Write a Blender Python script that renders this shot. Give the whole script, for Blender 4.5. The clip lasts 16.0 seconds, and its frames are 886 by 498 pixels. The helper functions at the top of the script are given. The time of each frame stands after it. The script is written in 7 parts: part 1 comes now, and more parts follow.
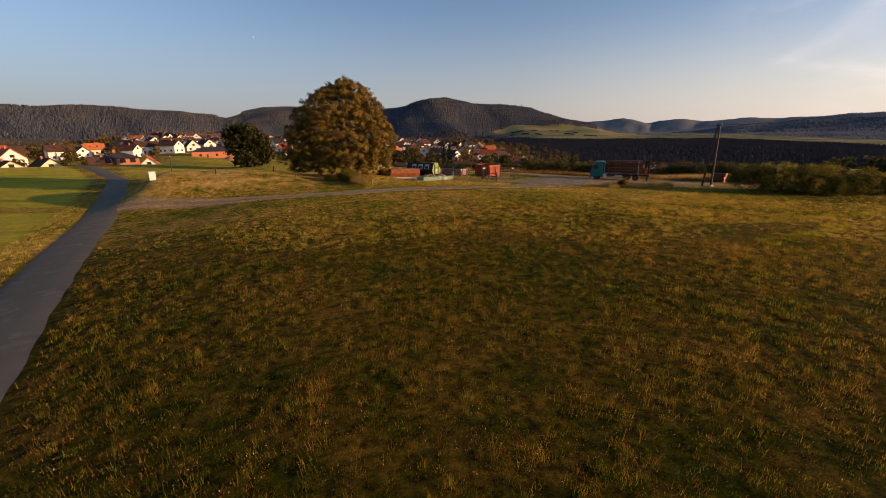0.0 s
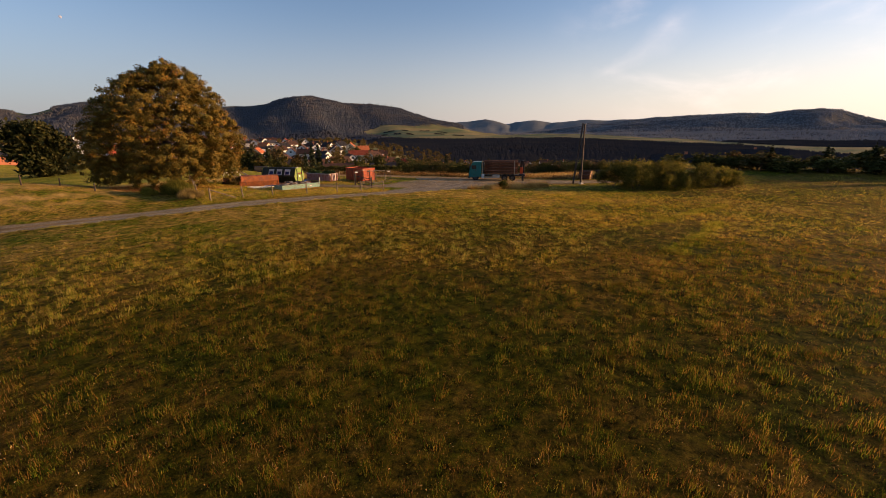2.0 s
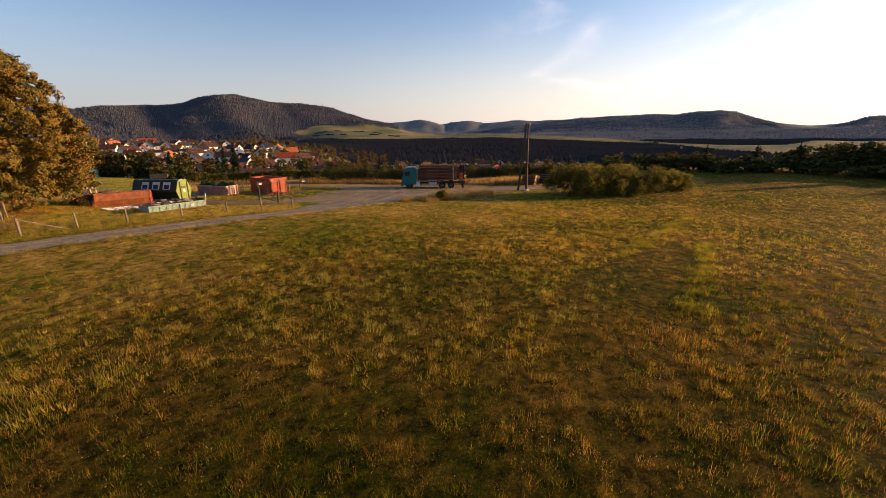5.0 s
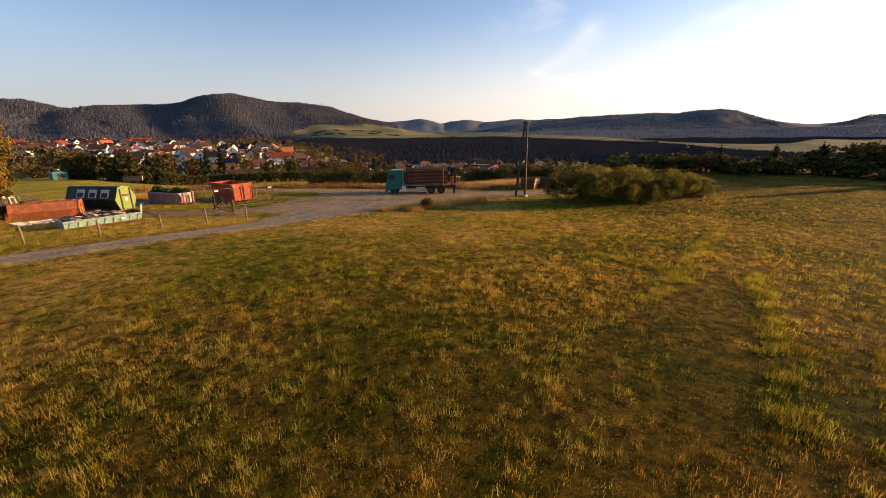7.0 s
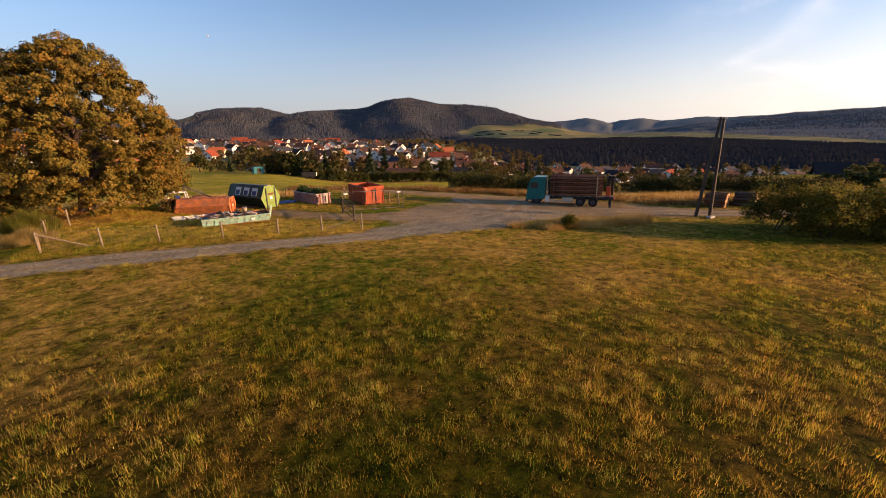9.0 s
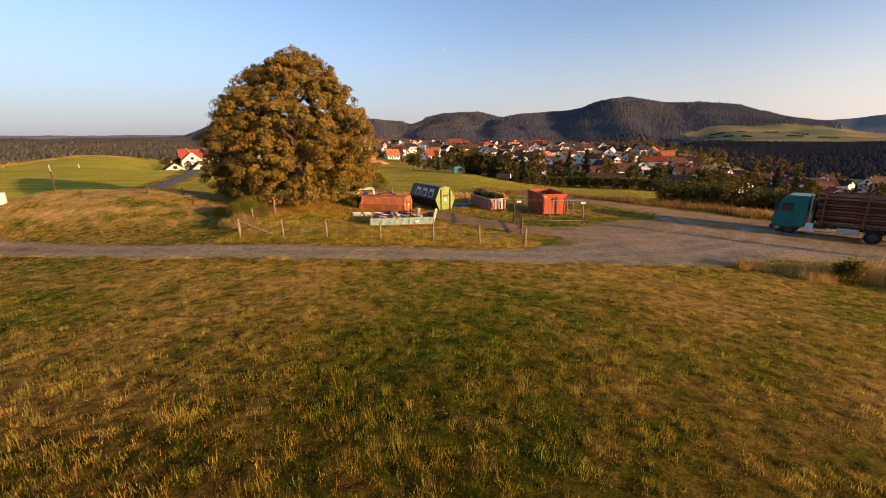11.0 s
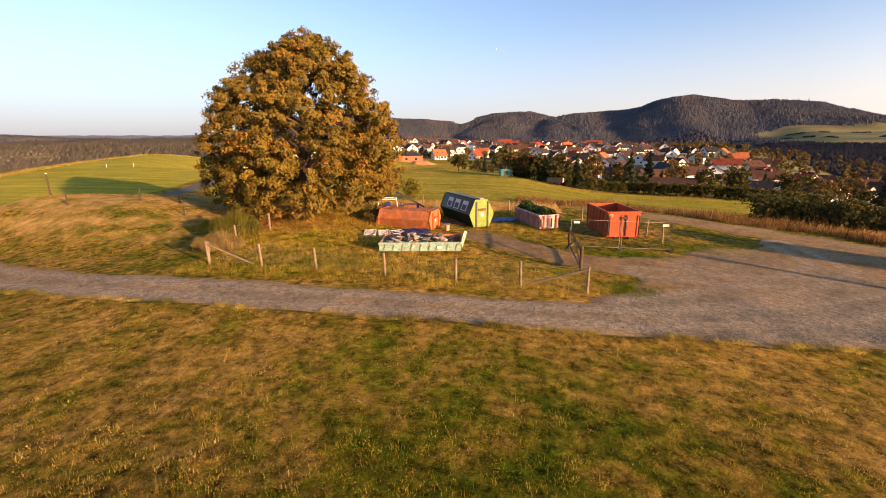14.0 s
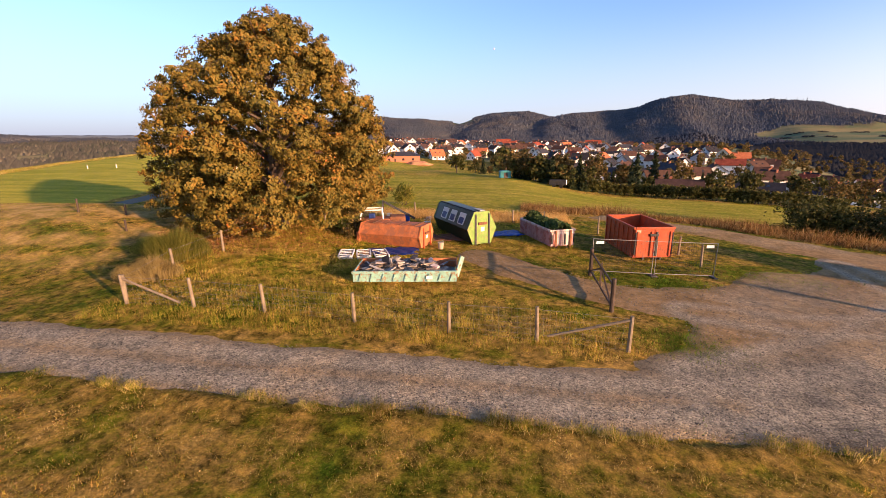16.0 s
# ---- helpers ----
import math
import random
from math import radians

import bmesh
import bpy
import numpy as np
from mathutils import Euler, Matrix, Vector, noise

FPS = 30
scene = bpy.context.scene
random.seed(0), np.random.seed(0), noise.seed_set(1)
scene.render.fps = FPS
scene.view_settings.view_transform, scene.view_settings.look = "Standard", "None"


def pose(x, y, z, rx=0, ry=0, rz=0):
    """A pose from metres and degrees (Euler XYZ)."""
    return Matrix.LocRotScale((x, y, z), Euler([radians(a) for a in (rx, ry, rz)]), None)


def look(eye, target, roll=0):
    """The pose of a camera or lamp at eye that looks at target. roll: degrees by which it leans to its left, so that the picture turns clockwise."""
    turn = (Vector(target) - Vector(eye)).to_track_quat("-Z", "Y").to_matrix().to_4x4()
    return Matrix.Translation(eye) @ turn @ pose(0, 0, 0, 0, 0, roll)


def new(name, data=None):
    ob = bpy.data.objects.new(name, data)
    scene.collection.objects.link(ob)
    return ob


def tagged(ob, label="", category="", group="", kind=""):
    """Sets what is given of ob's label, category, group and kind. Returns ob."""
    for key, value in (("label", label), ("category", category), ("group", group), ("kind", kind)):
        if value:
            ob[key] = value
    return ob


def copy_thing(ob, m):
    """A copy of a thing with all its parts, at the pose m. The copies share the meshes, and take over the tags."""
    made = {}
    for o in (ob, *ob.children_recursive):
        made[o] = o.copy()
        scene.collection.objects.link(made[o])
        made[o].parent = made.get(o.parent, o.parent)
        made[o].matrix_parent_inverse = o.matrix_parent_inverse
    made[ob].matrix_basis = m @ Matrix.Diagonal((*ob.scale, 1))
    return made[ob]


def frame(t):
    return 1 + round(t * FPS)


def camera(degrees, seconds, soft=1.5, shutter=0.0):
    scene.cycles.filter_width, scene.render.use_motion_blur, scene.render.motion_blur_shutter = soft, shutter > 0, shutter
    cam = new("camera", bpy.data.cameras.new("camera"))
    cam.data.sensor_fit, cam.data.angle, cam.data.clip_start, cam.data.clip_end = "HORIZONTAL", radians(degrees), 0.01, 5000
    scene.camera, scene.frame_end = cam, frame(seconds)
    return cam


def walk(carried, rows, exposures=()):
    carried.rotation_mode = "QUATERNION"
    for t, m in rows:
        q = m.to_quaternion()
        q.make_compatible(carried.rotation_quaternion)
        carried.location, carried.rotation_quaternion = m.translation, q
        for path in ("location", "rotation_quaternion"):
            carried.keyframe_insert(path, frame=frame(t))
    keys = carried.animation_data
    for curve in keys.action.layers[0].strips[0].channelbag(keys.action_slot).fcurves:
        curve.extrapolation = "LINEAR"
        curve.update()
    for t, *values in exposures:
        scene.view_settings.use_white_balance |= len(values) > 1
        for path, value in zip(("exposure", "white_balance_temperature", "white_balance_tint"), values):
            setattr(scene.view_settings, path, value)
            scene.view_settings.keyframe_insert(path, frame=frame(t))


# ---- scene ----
cam = camera(94.1, 16.0, soft=0.7)
ROWS = [
    (0.0, 0.000, 0.000, 6.996, 74.54, 0.61, -22.27),
    (0.5, 0.895, 1.714, 6.996, 74.55, 0.65, -23.75),
    (1.0, 1.877, 3.461, 6.991, 74.50, 0.66, -27.42),
    (1.5, 2.895, 5.103, 6.964, 74.44, 0.66, -32.62),
    (2.0, 3.898, 6.580, 6.901, 74.36, 0.65, -39.27),
    (2.5, 4.971, 7.950, 6.891, 74.33, 0.63, -45.76),
    (3.0, 6.083, 9.207, 6.933, 74.32, 0.69, -47.62),
    (3.5, 7.241, 10.366, 7.028, 74.32, 0.74, -47.79),
    (4.0, 8.465, 11.425, 7.064, 74.33, 0.77, -47.84),
    (6.5, 15.664, 15.887, 7.022, 74.21, 0.90, -47.86),
    (7.0, 17.308, 16.831, 6.996, 74.18, 0.90, -47.89),
    (7.5, 18.891, 17.807, 6.954, 74.14, 0.87, -47.88),
    (8.0, 20.512, 18.920, 6.996, 74.14, 0.88, -47.47),
    (8.5, 22.063, 20.055, 7.049, 74.29, 0.98, -39.85),
    (9.0, 23.394, 21.138, 7.054, 74.57, 1.07, -26.53),
    (9.5, 24.506, 22.254, 6.991, 74.80, 1.06, -15.53),
    (10.0, 25.538, 23.384, 6.938, 74.94, 1.00, -8.92),
    (12.5, 27.646, 29.905, 6.820, 75.50, 0.77, 7.67),
    (13.0, 27.738, 31.311, 6.840, 75.47, 0.77, 7.65),
    (13.5, 27.752, 32.760, 6.879, 75.45, 0.75, 7.63),
    (14.0, 27.738, 34.169, 6.904, 75.43, 0.74, 7.60),
    (14.5, 27.688, 35.556, 6.914, 75.44, 0.72, 7.55),
    (15.0, 27.589, 36.964, 6.963, 75.40, 0.71, 7.51),
    (15.5, 27.473, 38.336, 6.968, 75.42, 0.72, 7.43),
    (16.0, 27.371, 39.714, 6.977, 75.40, 0.74, 7.37),
]
EXPOSURES = [(t, s + 0.2, k, 24 if t < 11 else 28) for t, s, k in ((0.0, 0.03, 6450), (2.0, 0.15, 6500), (4.0, 0.33, 6500), (7.0, 0.54, 6450), (8.0, 0.53, 6400), (9.5, 0.46, 6250), (12.5, 0.8, 6700), (14.5, 0.97, 6650), (15.3, 0.96, 6250), (16.0, 0.95, 5800))]
walk(cam, [(t, pose(x, y, z, rx, ry, rz)) for t, x, y, z, rx, ry, rz in ROWS], EXPOSURES)

# ---- light: a low evening sun behind thin haze, clear sky with wisps of cloud ----
SUN_AZ, SUN_EL = 122.0, 9.0      # degrees clockwise from +y, and above the horizon
world = bpy.data.worlds.new("sky")
scene.world = world
world.use_nodes = True
wn, wl = world.node_tree.nodes, world.node_tree.links
wn.clear()
w_out = wn.new("ShaderNodeOutputWorld")
w_bg = wn.new("ShaderNodeBackground")
w_sky = wn.new("ShaderNodeTexSky")
w_sky.sky_type = "NISHITA"
w_sky.sun_disc = False
w_sky.sun_elevation, w_sky.sun_rotation = radians(SUN_EL), radians(SUN_AZ)
w_sky.air_density, w_sky.dust_density, w_sky.ozone_density = 1.0, 1.2, 2.4
w_bg.inputs["Strength"].default_value = 0.15
# thin wisps of high cloud towards the evening side, drawn out along one direction
w_co = wn.new("ShaderNodeTexCoord")
w_map = wn.new("ShaderNodeMapping")
w_map.inputs["Rotation"].default_value = (radians(20), radians(24), radians(30))
w_map.inputs["Scale"].default_value = (1.6, 5.0, 10.0)
wl.new(w_co.outputs["Generated"], w_map.inputs["Vector"])
w_noise = wn.new("ShaderNodeTexNoise")
w_noise.inputs["Scale"].default_value, w_noise.inputs["Detail"].default_value = 1.0, 7
w_noise.inputs["Roughness"].default_value, w_noise.inputs["Distortion"].default_value = 0.55, 0.4
wl.new(w_map.outputs[0], w_noise.inputs["Vector"])
def sky_dir(az, el):
    return Vector((math.sin(radians(az)) * math.cos(radians(el)), math.cos(radians(az)) * math.cos(radians(el)), math.sin(radians(el))))


def w_math(op, a, b_=None, c_=None):
    nd = wn.new("ShaderNodeMath")
    nd.operation = op
    for sock, v in zip(nd.inputs, (a, b_, c_)):
        if isinstance(v, bpy.types.NodeSocket):
            wl.new(v, sock)
        elif v is not None:
            sock.default_value = v
    return nd.outputs[0]


def w_along(axis):
    nd = wn.new("ShaderNodeVectorMath")
    nd.operation = "DOT_PRODUCT"
    nd.inputs[1].default_value = axis
    wl.new(w_co.outputs["Generated"], nd.inputs[0])
    return nd.outputs["Value"]


def w_range(v, a, b_, lo, hi):
    nd = wn.new("ShaderNodeMapRange")
    nd.interpolation_type = "SMOOTHSTEP"
    for i, x in enumerate((a, b_, lo, hi)):
        nd.inputs[i + 1].default_value = x
    wl.new(v, nd.inputs[0])
    return nd.outputs[0]


warp = wn.new("ShaderNodeTexNoise")
warp.inputs["Scale"].default_value, warp.inputs["Detail"].default_value = 9.0, 4
wl.new(w_co.outputs["Generated"], warp.inputs["Vector"])


def streak(a, b_, narrow, wide):
    """A feathery cloud between two directions, fading in slowly from its lower end and fanning out at its upper end."""
    u, w, span = (b_ - a).normalized(), a.cross(b_).normalized(), (b_ - a).length
    along = w_math("SUBTRACT", w_along(u), float(a.dot(u)))
    off = w_math("ABSOLUTE", w_math("ADD", w_along(w), w_math("MULTIPLY", w_math("SUBTRACT", warp.outputs[0], 0.5), 0.07)))
    body = w_math("SUBTRACT", 1.0, w_math("MULTIPLY", off, w_range(along, 0.0, span, narrow, wide)))
    ends = w_math("MULTIPLY", w_range(along, -0.1 * span, span, 0.0, 1.0), w_range(along, span, 1.35 * span, 1.0, 0.0))
    return w_math("MULTIPLY", w_math("MAXIMUM", body, 0.0), ends)


st_core = w_math("ADD", streak(sky_dir(57, 5.2), sky_dir(66, 10.6), 75.0, 26.0), w_math("MULTIPLY", streak(sky_dir(70, 8.3), sky_dir(84, 12.8), 90.0, 50.0), 0.5))
veil = w_math("MULTIPLY", w_range(w_along(tuple(sky_dir(78, 13))), 0.90, 1.0, 0.0, 0.35), w_range(w_noise.outputs[0], 0.42, 0.75, 0.0, 1.0))
w_near = w_math("MINIMUM", w_math("ADD", w_math("MULTIPLY", st_core, w_range(w_noise.outputs[0], 0.3, 0.7, 0.08, 0.30)), veil), 0.9)
w_mix = wn.new("ShaderNodeMix")
w_mix.data_type = "RGBA"
wl.new(w_near, w_mix.inputs[0])
# evening haze low over the horizon: pale gold towards the sun, lavender away from it
w_sun = wn.new("ShaderNodeVectorMath")
w_sun.operation = "DOT_PRODUCT"
w_sun.inputs[1].default_value = (math.sin(radians(SUN_AZ)), math.cos(radians(SUN_AZ)), 0)
wl.new(w_co.outputs["Generated"], w_sun.inputs[0])
w_half = wn.new("ShaderNodeMapRange")
w_half.inputs[1].default_value, w_half.inputs[2].default_value = -1.0, 1.0
wl.new(w_sun.outputs["Value"], w_half.inputs[0])
w_haze = wn.new("ShaderNodeValToRGB")
w_haze.color_ramp.elements.new(0.5)
for el, (p, c) in zip(w_haze.color_ramp.elements, ((0.05, (0.15, 0.168, 0.21)), (0.5, (0.30, 0.29, 0.272)), (0.85, (0.58, 0.53, 0.44)))):
    el.position, el.color = p, (*c, 1)
wl.new(w_half.outputs[0], w_haze.inputs[0])
w_gain = wn.new("ShaderNodeVectorMath")
w_gain.operation = "SCALE"
w_gain.inputs["Scale"].default_value = 10.0
wl.new(w_haze.outputs[0], w_gain.inputs[0])
w_up = wn.new("ShaderNodeSeparateXYZ")
wl.new(w_co.outputs["Generated"], w_up.inputs[0])
w_low = wn.new("ShaderNodeMapRange")
w_low.interpolation_type = "SMOOTHSTEP"
w_low.inputs[1].default_value, w_low.inputs[2].default_value = -0.02, 0.27
w_low.inputs[3].default_value, w_low.inputs[4].default_value = 0.72, 0.0
wl.new(w_up.outputs["Z"], w_low.inputs[0])
w_hmix = wn.new("ShaderNodeMix")
w_hmix.data_type = "RGBA"
wl.new(w_low.outputs[0], w_hmix.inputs[0])
wl.new(w_sky.outputs[0], w_hmix.inputs[6])
wl.new(w_gain.outputs[0], w_hmix.inputs[7])
wl.new(w_hmix.outputs[2], w_mix.inputs[6])
w_mix.inputs[7].default_value = (8.5, 7.4, 6.2, 1)
wl.new(w_mix.outputs[2], w_bg.inputs["Color"])
wl.new(w_bg.outputs[0], w_out.inputs["Surface"])

sun_lamp = new("sun", bpy.data.lights.new("sun", "SUN"))
sun_lamp.data.energy, sun_lamp.data.angle, sun_lamp.data.color = 6.4, radians(0.6), (1.0, 0.61, 0.27)
sun_dir = Vector((math.sin(radians(SUN_AZ)) * math.cos(radians(SUN_EL)),
                  math.cos(radians(SUN_AZ)) * math.cos(radians(SUN_EL)), math.sin(radians(SUN_EL))))
sun_lamp.matrix_world = look(sun_dir * 200, (0, 0, 0))


# ---- materials ----
def material(name, rough=0.8, metal=0.0):
    m = bpy.data.materials.new(name)
    m.use_nodes = True
    b = m.node_tree.nodes["Principled BSDF"]
    b.inputs["Roughness"].default_value, b.inputs["Metallic"].default_value = rough, metal
    b.inputs["Specular IOR Level"].default_value = 0.25
    return m, m.node_tree.nodes, m.node_tree.links, b


def ramp(nodes, stops):
    r = nodes.new("ShaderNodeValToRGB")
    e = r.color_ramp.elements
    while len(e) < len(stops):
        e.new(0.5)
    for el, (p, c) in zip(e, stops):
        el.position, el.color = p, (*c, 1)
    return r


def noise_node(nodes, links, scale, detail=4, coord=None, rough=0.55):
    n = nodes.new("ShaderNodeTexNoise")
    n.inputs["Scale"].default_value, n.inputs["Detail"].default_value = scale, detail
    n.inputs["Roughness"].default_value = rough
    if coord:
        links.new(coord, n.inputs["Vector"])
    return n


def mix_node(nodes, links, fac, a, b, mode="MIX"):
    n = nodes.new("ShaderNodeMix")
    n.data_type, n.blend_type = "RGBA", mode
    for sock, v in ((n.inputs[0], fac), (n.inputs[6], a), (n.inputs[7], b)):
        if isinstance(v, bpy.types.NodeSocket):
            links.new(v, sock)
        elif isinstance(v, tuple):
            sock.default_value = (*v, 1)
        else:
            sock.default_value = v
    return n.outputs[2]


def worn(name, c, dark=0.6, patch=None, scale=6.0, rough=0.6, metal=0.0, amount=0.5, bump=0.15, fine=60.0):
    """Paint, wood, metal or plaster: two scales of variation, with an optional second colour in worn patches."""
    m, n, l, b = material(name, rough, metal)
    co = n.new("ShaderNodeTexCoord").outputs["Object"]
    big, small = noise_node(n, l, scale, 5, co), noise_node(n, l, fine, 3, co)
    r1 = ramp(n, [(0.3, tuple(v * dark for v in c)), (0.7, c)])
    l.new(big.outputs[0], r1.inputs[0])
    r2 = ramp(n, [(0.3, (0.78, 0.78, 0.78)), (0.7, (1.1, 1.1, 1.1))])
    l.new(small.outputs[0], r2.inputs[0])
    col = mix_node(n, l, 0.8, r1.outputs[0], r2.outputs[0], "MULTIPLY")
    if patch:
        p = noise_node(n, l, scale * 1.7, 8, co, 0.7)
        pr = ramp(n, [(0.62 - amount * 0.25, (0, 0, 0)), (0.70 - amount * 0.2, (1, 1, 1))])
        l.new(p.outputs[0], pr.inputs[0])
        col = mix_node(n, l, pr.outputs[0], col, patch)
    l.new(col, b.inputs["Base Color"])
    bp = n.new("ShaderNodeBump")
    bp.inputs["Strength"].default_value, bp.inputs["Distance"].default_value = bump, 0.02
    l.new(small.outputs[0], bp.inputs["Height"])
    l.new(bp.outputs[0], b.inputs["Normal"])
    return m


def leafy(name, stops, size=0.6, spread=0.5, clear=0.25, gloss=0.07):
    """Leaves: colour by noise over the crown and by the single leaf, with light coming through."""
    m, n, l, b = material(name, 0.6 if gloss else 1.0)
    b.inputs["Specular IOR Level"].default_value = gloss
    co = n.new("ShaderNodeTexCoord").outputs["Object"]
    geo = n.new("ShaderNodeNewGeometry")
    big = noise_node(n, l, size, 3, co)
    add = n.new("ShaderNodeMath")
    add.operation = "MULTIPLY_ADD"
    l.new(geo.outputs["Random Per Island"], add.inputs[0])
    add.inputs[1].default_value = spread
    sub = n.new("ShaderNodeMath")
    sub.operation = "SUBTRACT"
    l.new(big.outputs[0], sub.inputs[0])
    sub.inputs[1].default_value = spread / 2
    l.new(sub.outputs[0], add.inputs[2])
    r = ramp(n, stops)
    l.new(add.outputs[0], r.inputs[0])
    info = n.new("ShaderNodeObjectInfo")
    tone = n.new("ShaderNodeHueSaturation")
    sh = n.new("ShaderNodeMapRange")
    sh.inputs[3].default_value, sh.inputs[4].default_value = 0.55, 0.9
    l.new(info.outputs["Random"], sh.inputs[0])
    l.new(sh.outputs[0], tone.inputs["Value"])
    l.new(r.outputs[0], tone.inputs["Color"])
    l.new(tone.outputs[0], b.inputs["Base Color"])
    tr = n.new("ShaderNodeBsdfTranslucent")
    l.new(tone.outputs[0], tr.inputs["Color"])
    mx = n.new("ShaderNodeMixShader")
    mx.inputs[0].default_value = clear
    l.new(b.outputs[0], mx.inputs[1])
    l.new(tr.outputs[0], mx.inputs[2])
    l.new(mx.outputs[0], n["Material Output"].inputs["Surface"])
    return m


M_OAK = leafy("oak_leaves", [(0.2, (0.092, 0.084, 0.016)), (0.42, (0.148, 0.113, 0.019)), (0.60, (0.20, 0.132, 0.021)), (0.76, (0.27, 0.142, 0.022)), (0.87, (0.37, 0.13, 0.022)), (0.96, (0.46, 0.11, 0.02))], 0.55, 0.34, 0.04)
M_GREEN = leafy("green_leaves", [(0.25, (0.042, 0.053, 0.013)), (0.5, (0.095, 0.10, 0.024)), (0.75, (0.18, 0.15, 0.04))], 0.5)
M_AUTUMN = leafy("autumn_leaves", [(0.25, (0.06, 0.055, 0.018)), (0.5, (0.125, 0.098, 0.03)), (0.8, (0.24, 0.145, 0.042))], 0.4)
M_CONIFER = leafy("conifer_needles", [(0.25, (0.022, 0.035, 0.016)), (0.55, (0.05, 0.066, 0.026)), (0.85, (0.10, 0.105, 0.04))], 0.5, 0.5, 0.1)
M_BROOM = leafy("broom_leaves", [(0.25, (0.09, 0.11, 0.016)), (0.5, (0.25, 0.245, 0.035)), (0.8, (0.44, 0.36, 0.07))], 0.6, 0.6, 0.45)
M_SCRUB = leafy("scrub_leaves", [(0.25, (0.07, 0.078, 0.012)), (0.5, (0.19, 0.18, 0.026)), (0.72, (0.33, 0.25, 0.045)), (0.9, (0.44, 0.28, 0.06))], 0.6, 0.5, 0.5)
M_WEED = leafy("rust_weeds", [(0.15, (0.10, 0.065, 0.022)), (0.45, (0.30, 0.15, 0.045)), (0.65, (0.46, 0.25, 0.07)), (0.85, (0.64, 0.45, 0.17))], 0.5, 0.7, 0.4)
M_STRAW = leafy("dry_grass", [(0.2, (0.34, 0.18, 0.045)), (0.45, (0.70, 0.42, 0.11)), (0.65, (0.86, 0.58, 0.18)), (0.85, (0.92, 0.70, 0.30))], 0.4, 0.5, 0.5)
M_CUT = leafy("cut_greenery", [(0.25, (0.02, 0.045, 0.014)), (0.5, (0.05, 0.10, 0.03)), (0.8, (0.13, 0.17, 0.06))], 1.5, 0.7)
M_BARK = worn("bark", (0.09, 0.06, 0.04), 0.5, scale=3, fine=25, bump=0.6)
M_WOOD = worn("weathered_wood", (0.23, 0.175, 0.115), 0.55, scale=4, fine=40, bump=0.4)
M_DARKWOOD = worn("creosoted_wood", (0.075, 0.05, 0.035), 0.6, scale=3, fine=30, bump=0.4)
M_LOG, ln_, ll_, lb_ = material("log_bark", 0.85)
lmap = ln_.new("ShaderNodeMapping")
lmap.inputs["Scale"].default_value = (0.6, 6.0, 6.0)
ll_.new(ln_.new("ShaderNodeTexCoord").outputs["Object"], lmap.inputs["Vector"])
lno, lsm = noise_node(ln_, ll_, 1.6, 6, lmap.outputs[0], 0.7), noise_node(ln_, ll_, 9.0, 4, lmap.outputs[0], 0.7)
lrp = ramp(ln_, [(0.3, (0.045, 0.02, 0.013)), (0.5, (0.14, 0.058, 0.03)), (0.7, (0.25, 0.12, 0.065))])
ll_.new(lno.outputs[0], lrp.inputs[0])
lhue, lrnd, linf = ln_.new("ShaderNodeHueSaturation"), ln_.new("ShaderNodeMapRange"), ln_.new("ShaderNodeObjectInfo")
lrnd.inputs[3].default_value, lrnd.inputs[4].default_value = 0.6, 1.35
ll_.new(linf.outputs["Random"], lrnd.inputs[0])
ll_.new(lrnd.outputs[0], lhue.inputs["Value"])
ll_.new(lrp.outputs[0], lhue.inputs["Color"])
ll_.new(lhue.outputs[0], lb_.inputs["Base Color"])
lbp = ln_.new("ShaderNodeBump")
lbp.inputs["Strength"].default_value, lbp.inputs["Distance"].default_value = 0.8, 0.03
ll_.new(lsm.outputs[0], lbp.inputs["Height"])
ll_.new(lbp.outputs[0], lb_.inputs["Normal"])
M_LOGEND = worn("cut_log_end", (0.64, 0.34, 0.15), 0.7, scale=8)
M_RED = worn("red_container_paint", (0.50, 0.082, 0.020), 0.6, (0.26, 0.07, 0.03), 1.6, 0.55, amount=0.45)
M_ORANGE = worn("rusty_orange_paint", (0.62, 0.195, 0.06), 0.5, (0.27, 0.105, 0.05), 1.5, 0.7, amount=0.6, fine=28)
M_PINK = worn("faded_pink_paint", (0.50, 0.25, 0.22), 0.75, (0.30, 0.10, 0.07), 1.5, 0.6, amount=0.5)
M_PINKWHITE = worn("faded_white_paint", (0.62, 0.50, 0.42), 0.8, (0.42, 0.2, 0.14), 1.5, 0.6, amount=0.4)
M_LIME = worn("lime_green_paint", (0.19, 0.31, 0.05), 0.65, (0.24, 0.20, 0.07), 2.4, 0.55, amount=0.4)
M_DARKGREEN = worn("dark_green_paint", (0.025, 0.04, 0.025), 0.7, (0.08, 0.07, 0.04), 1.3, 0.4, amount=0.2)
M_MINT = worn("faded_mint_paint", (0.28, 0.48, 0.38), 0.6, (0.24, 0.14, 0.075), 3.2, 0.65, amount=0.42)
M_RUST = worn("rust", (0.23, 0.09, 0.04), 0.5, (0.10, 0.05, 0.03), 3, 0.85, amount=0.5)
M_STEEL = worn("galvanised_steel", (0.50, 0.49, 0.46), 0.8, scale=5, rough=0.4, metal=0.7)
M_DULLSTEEL = worn("dull_galvanised_steel", (0.24, 0.23, 0.21), 0.7, scale=5, rough=0.6, metal=0.4)
M_DARKSTEEL = worn("dark_steel", (0.05, 0.05, 0.052), 0.6, (0.09, 0.06, 0.04), 3, 0.5, metal=0.4, amount=0.3)
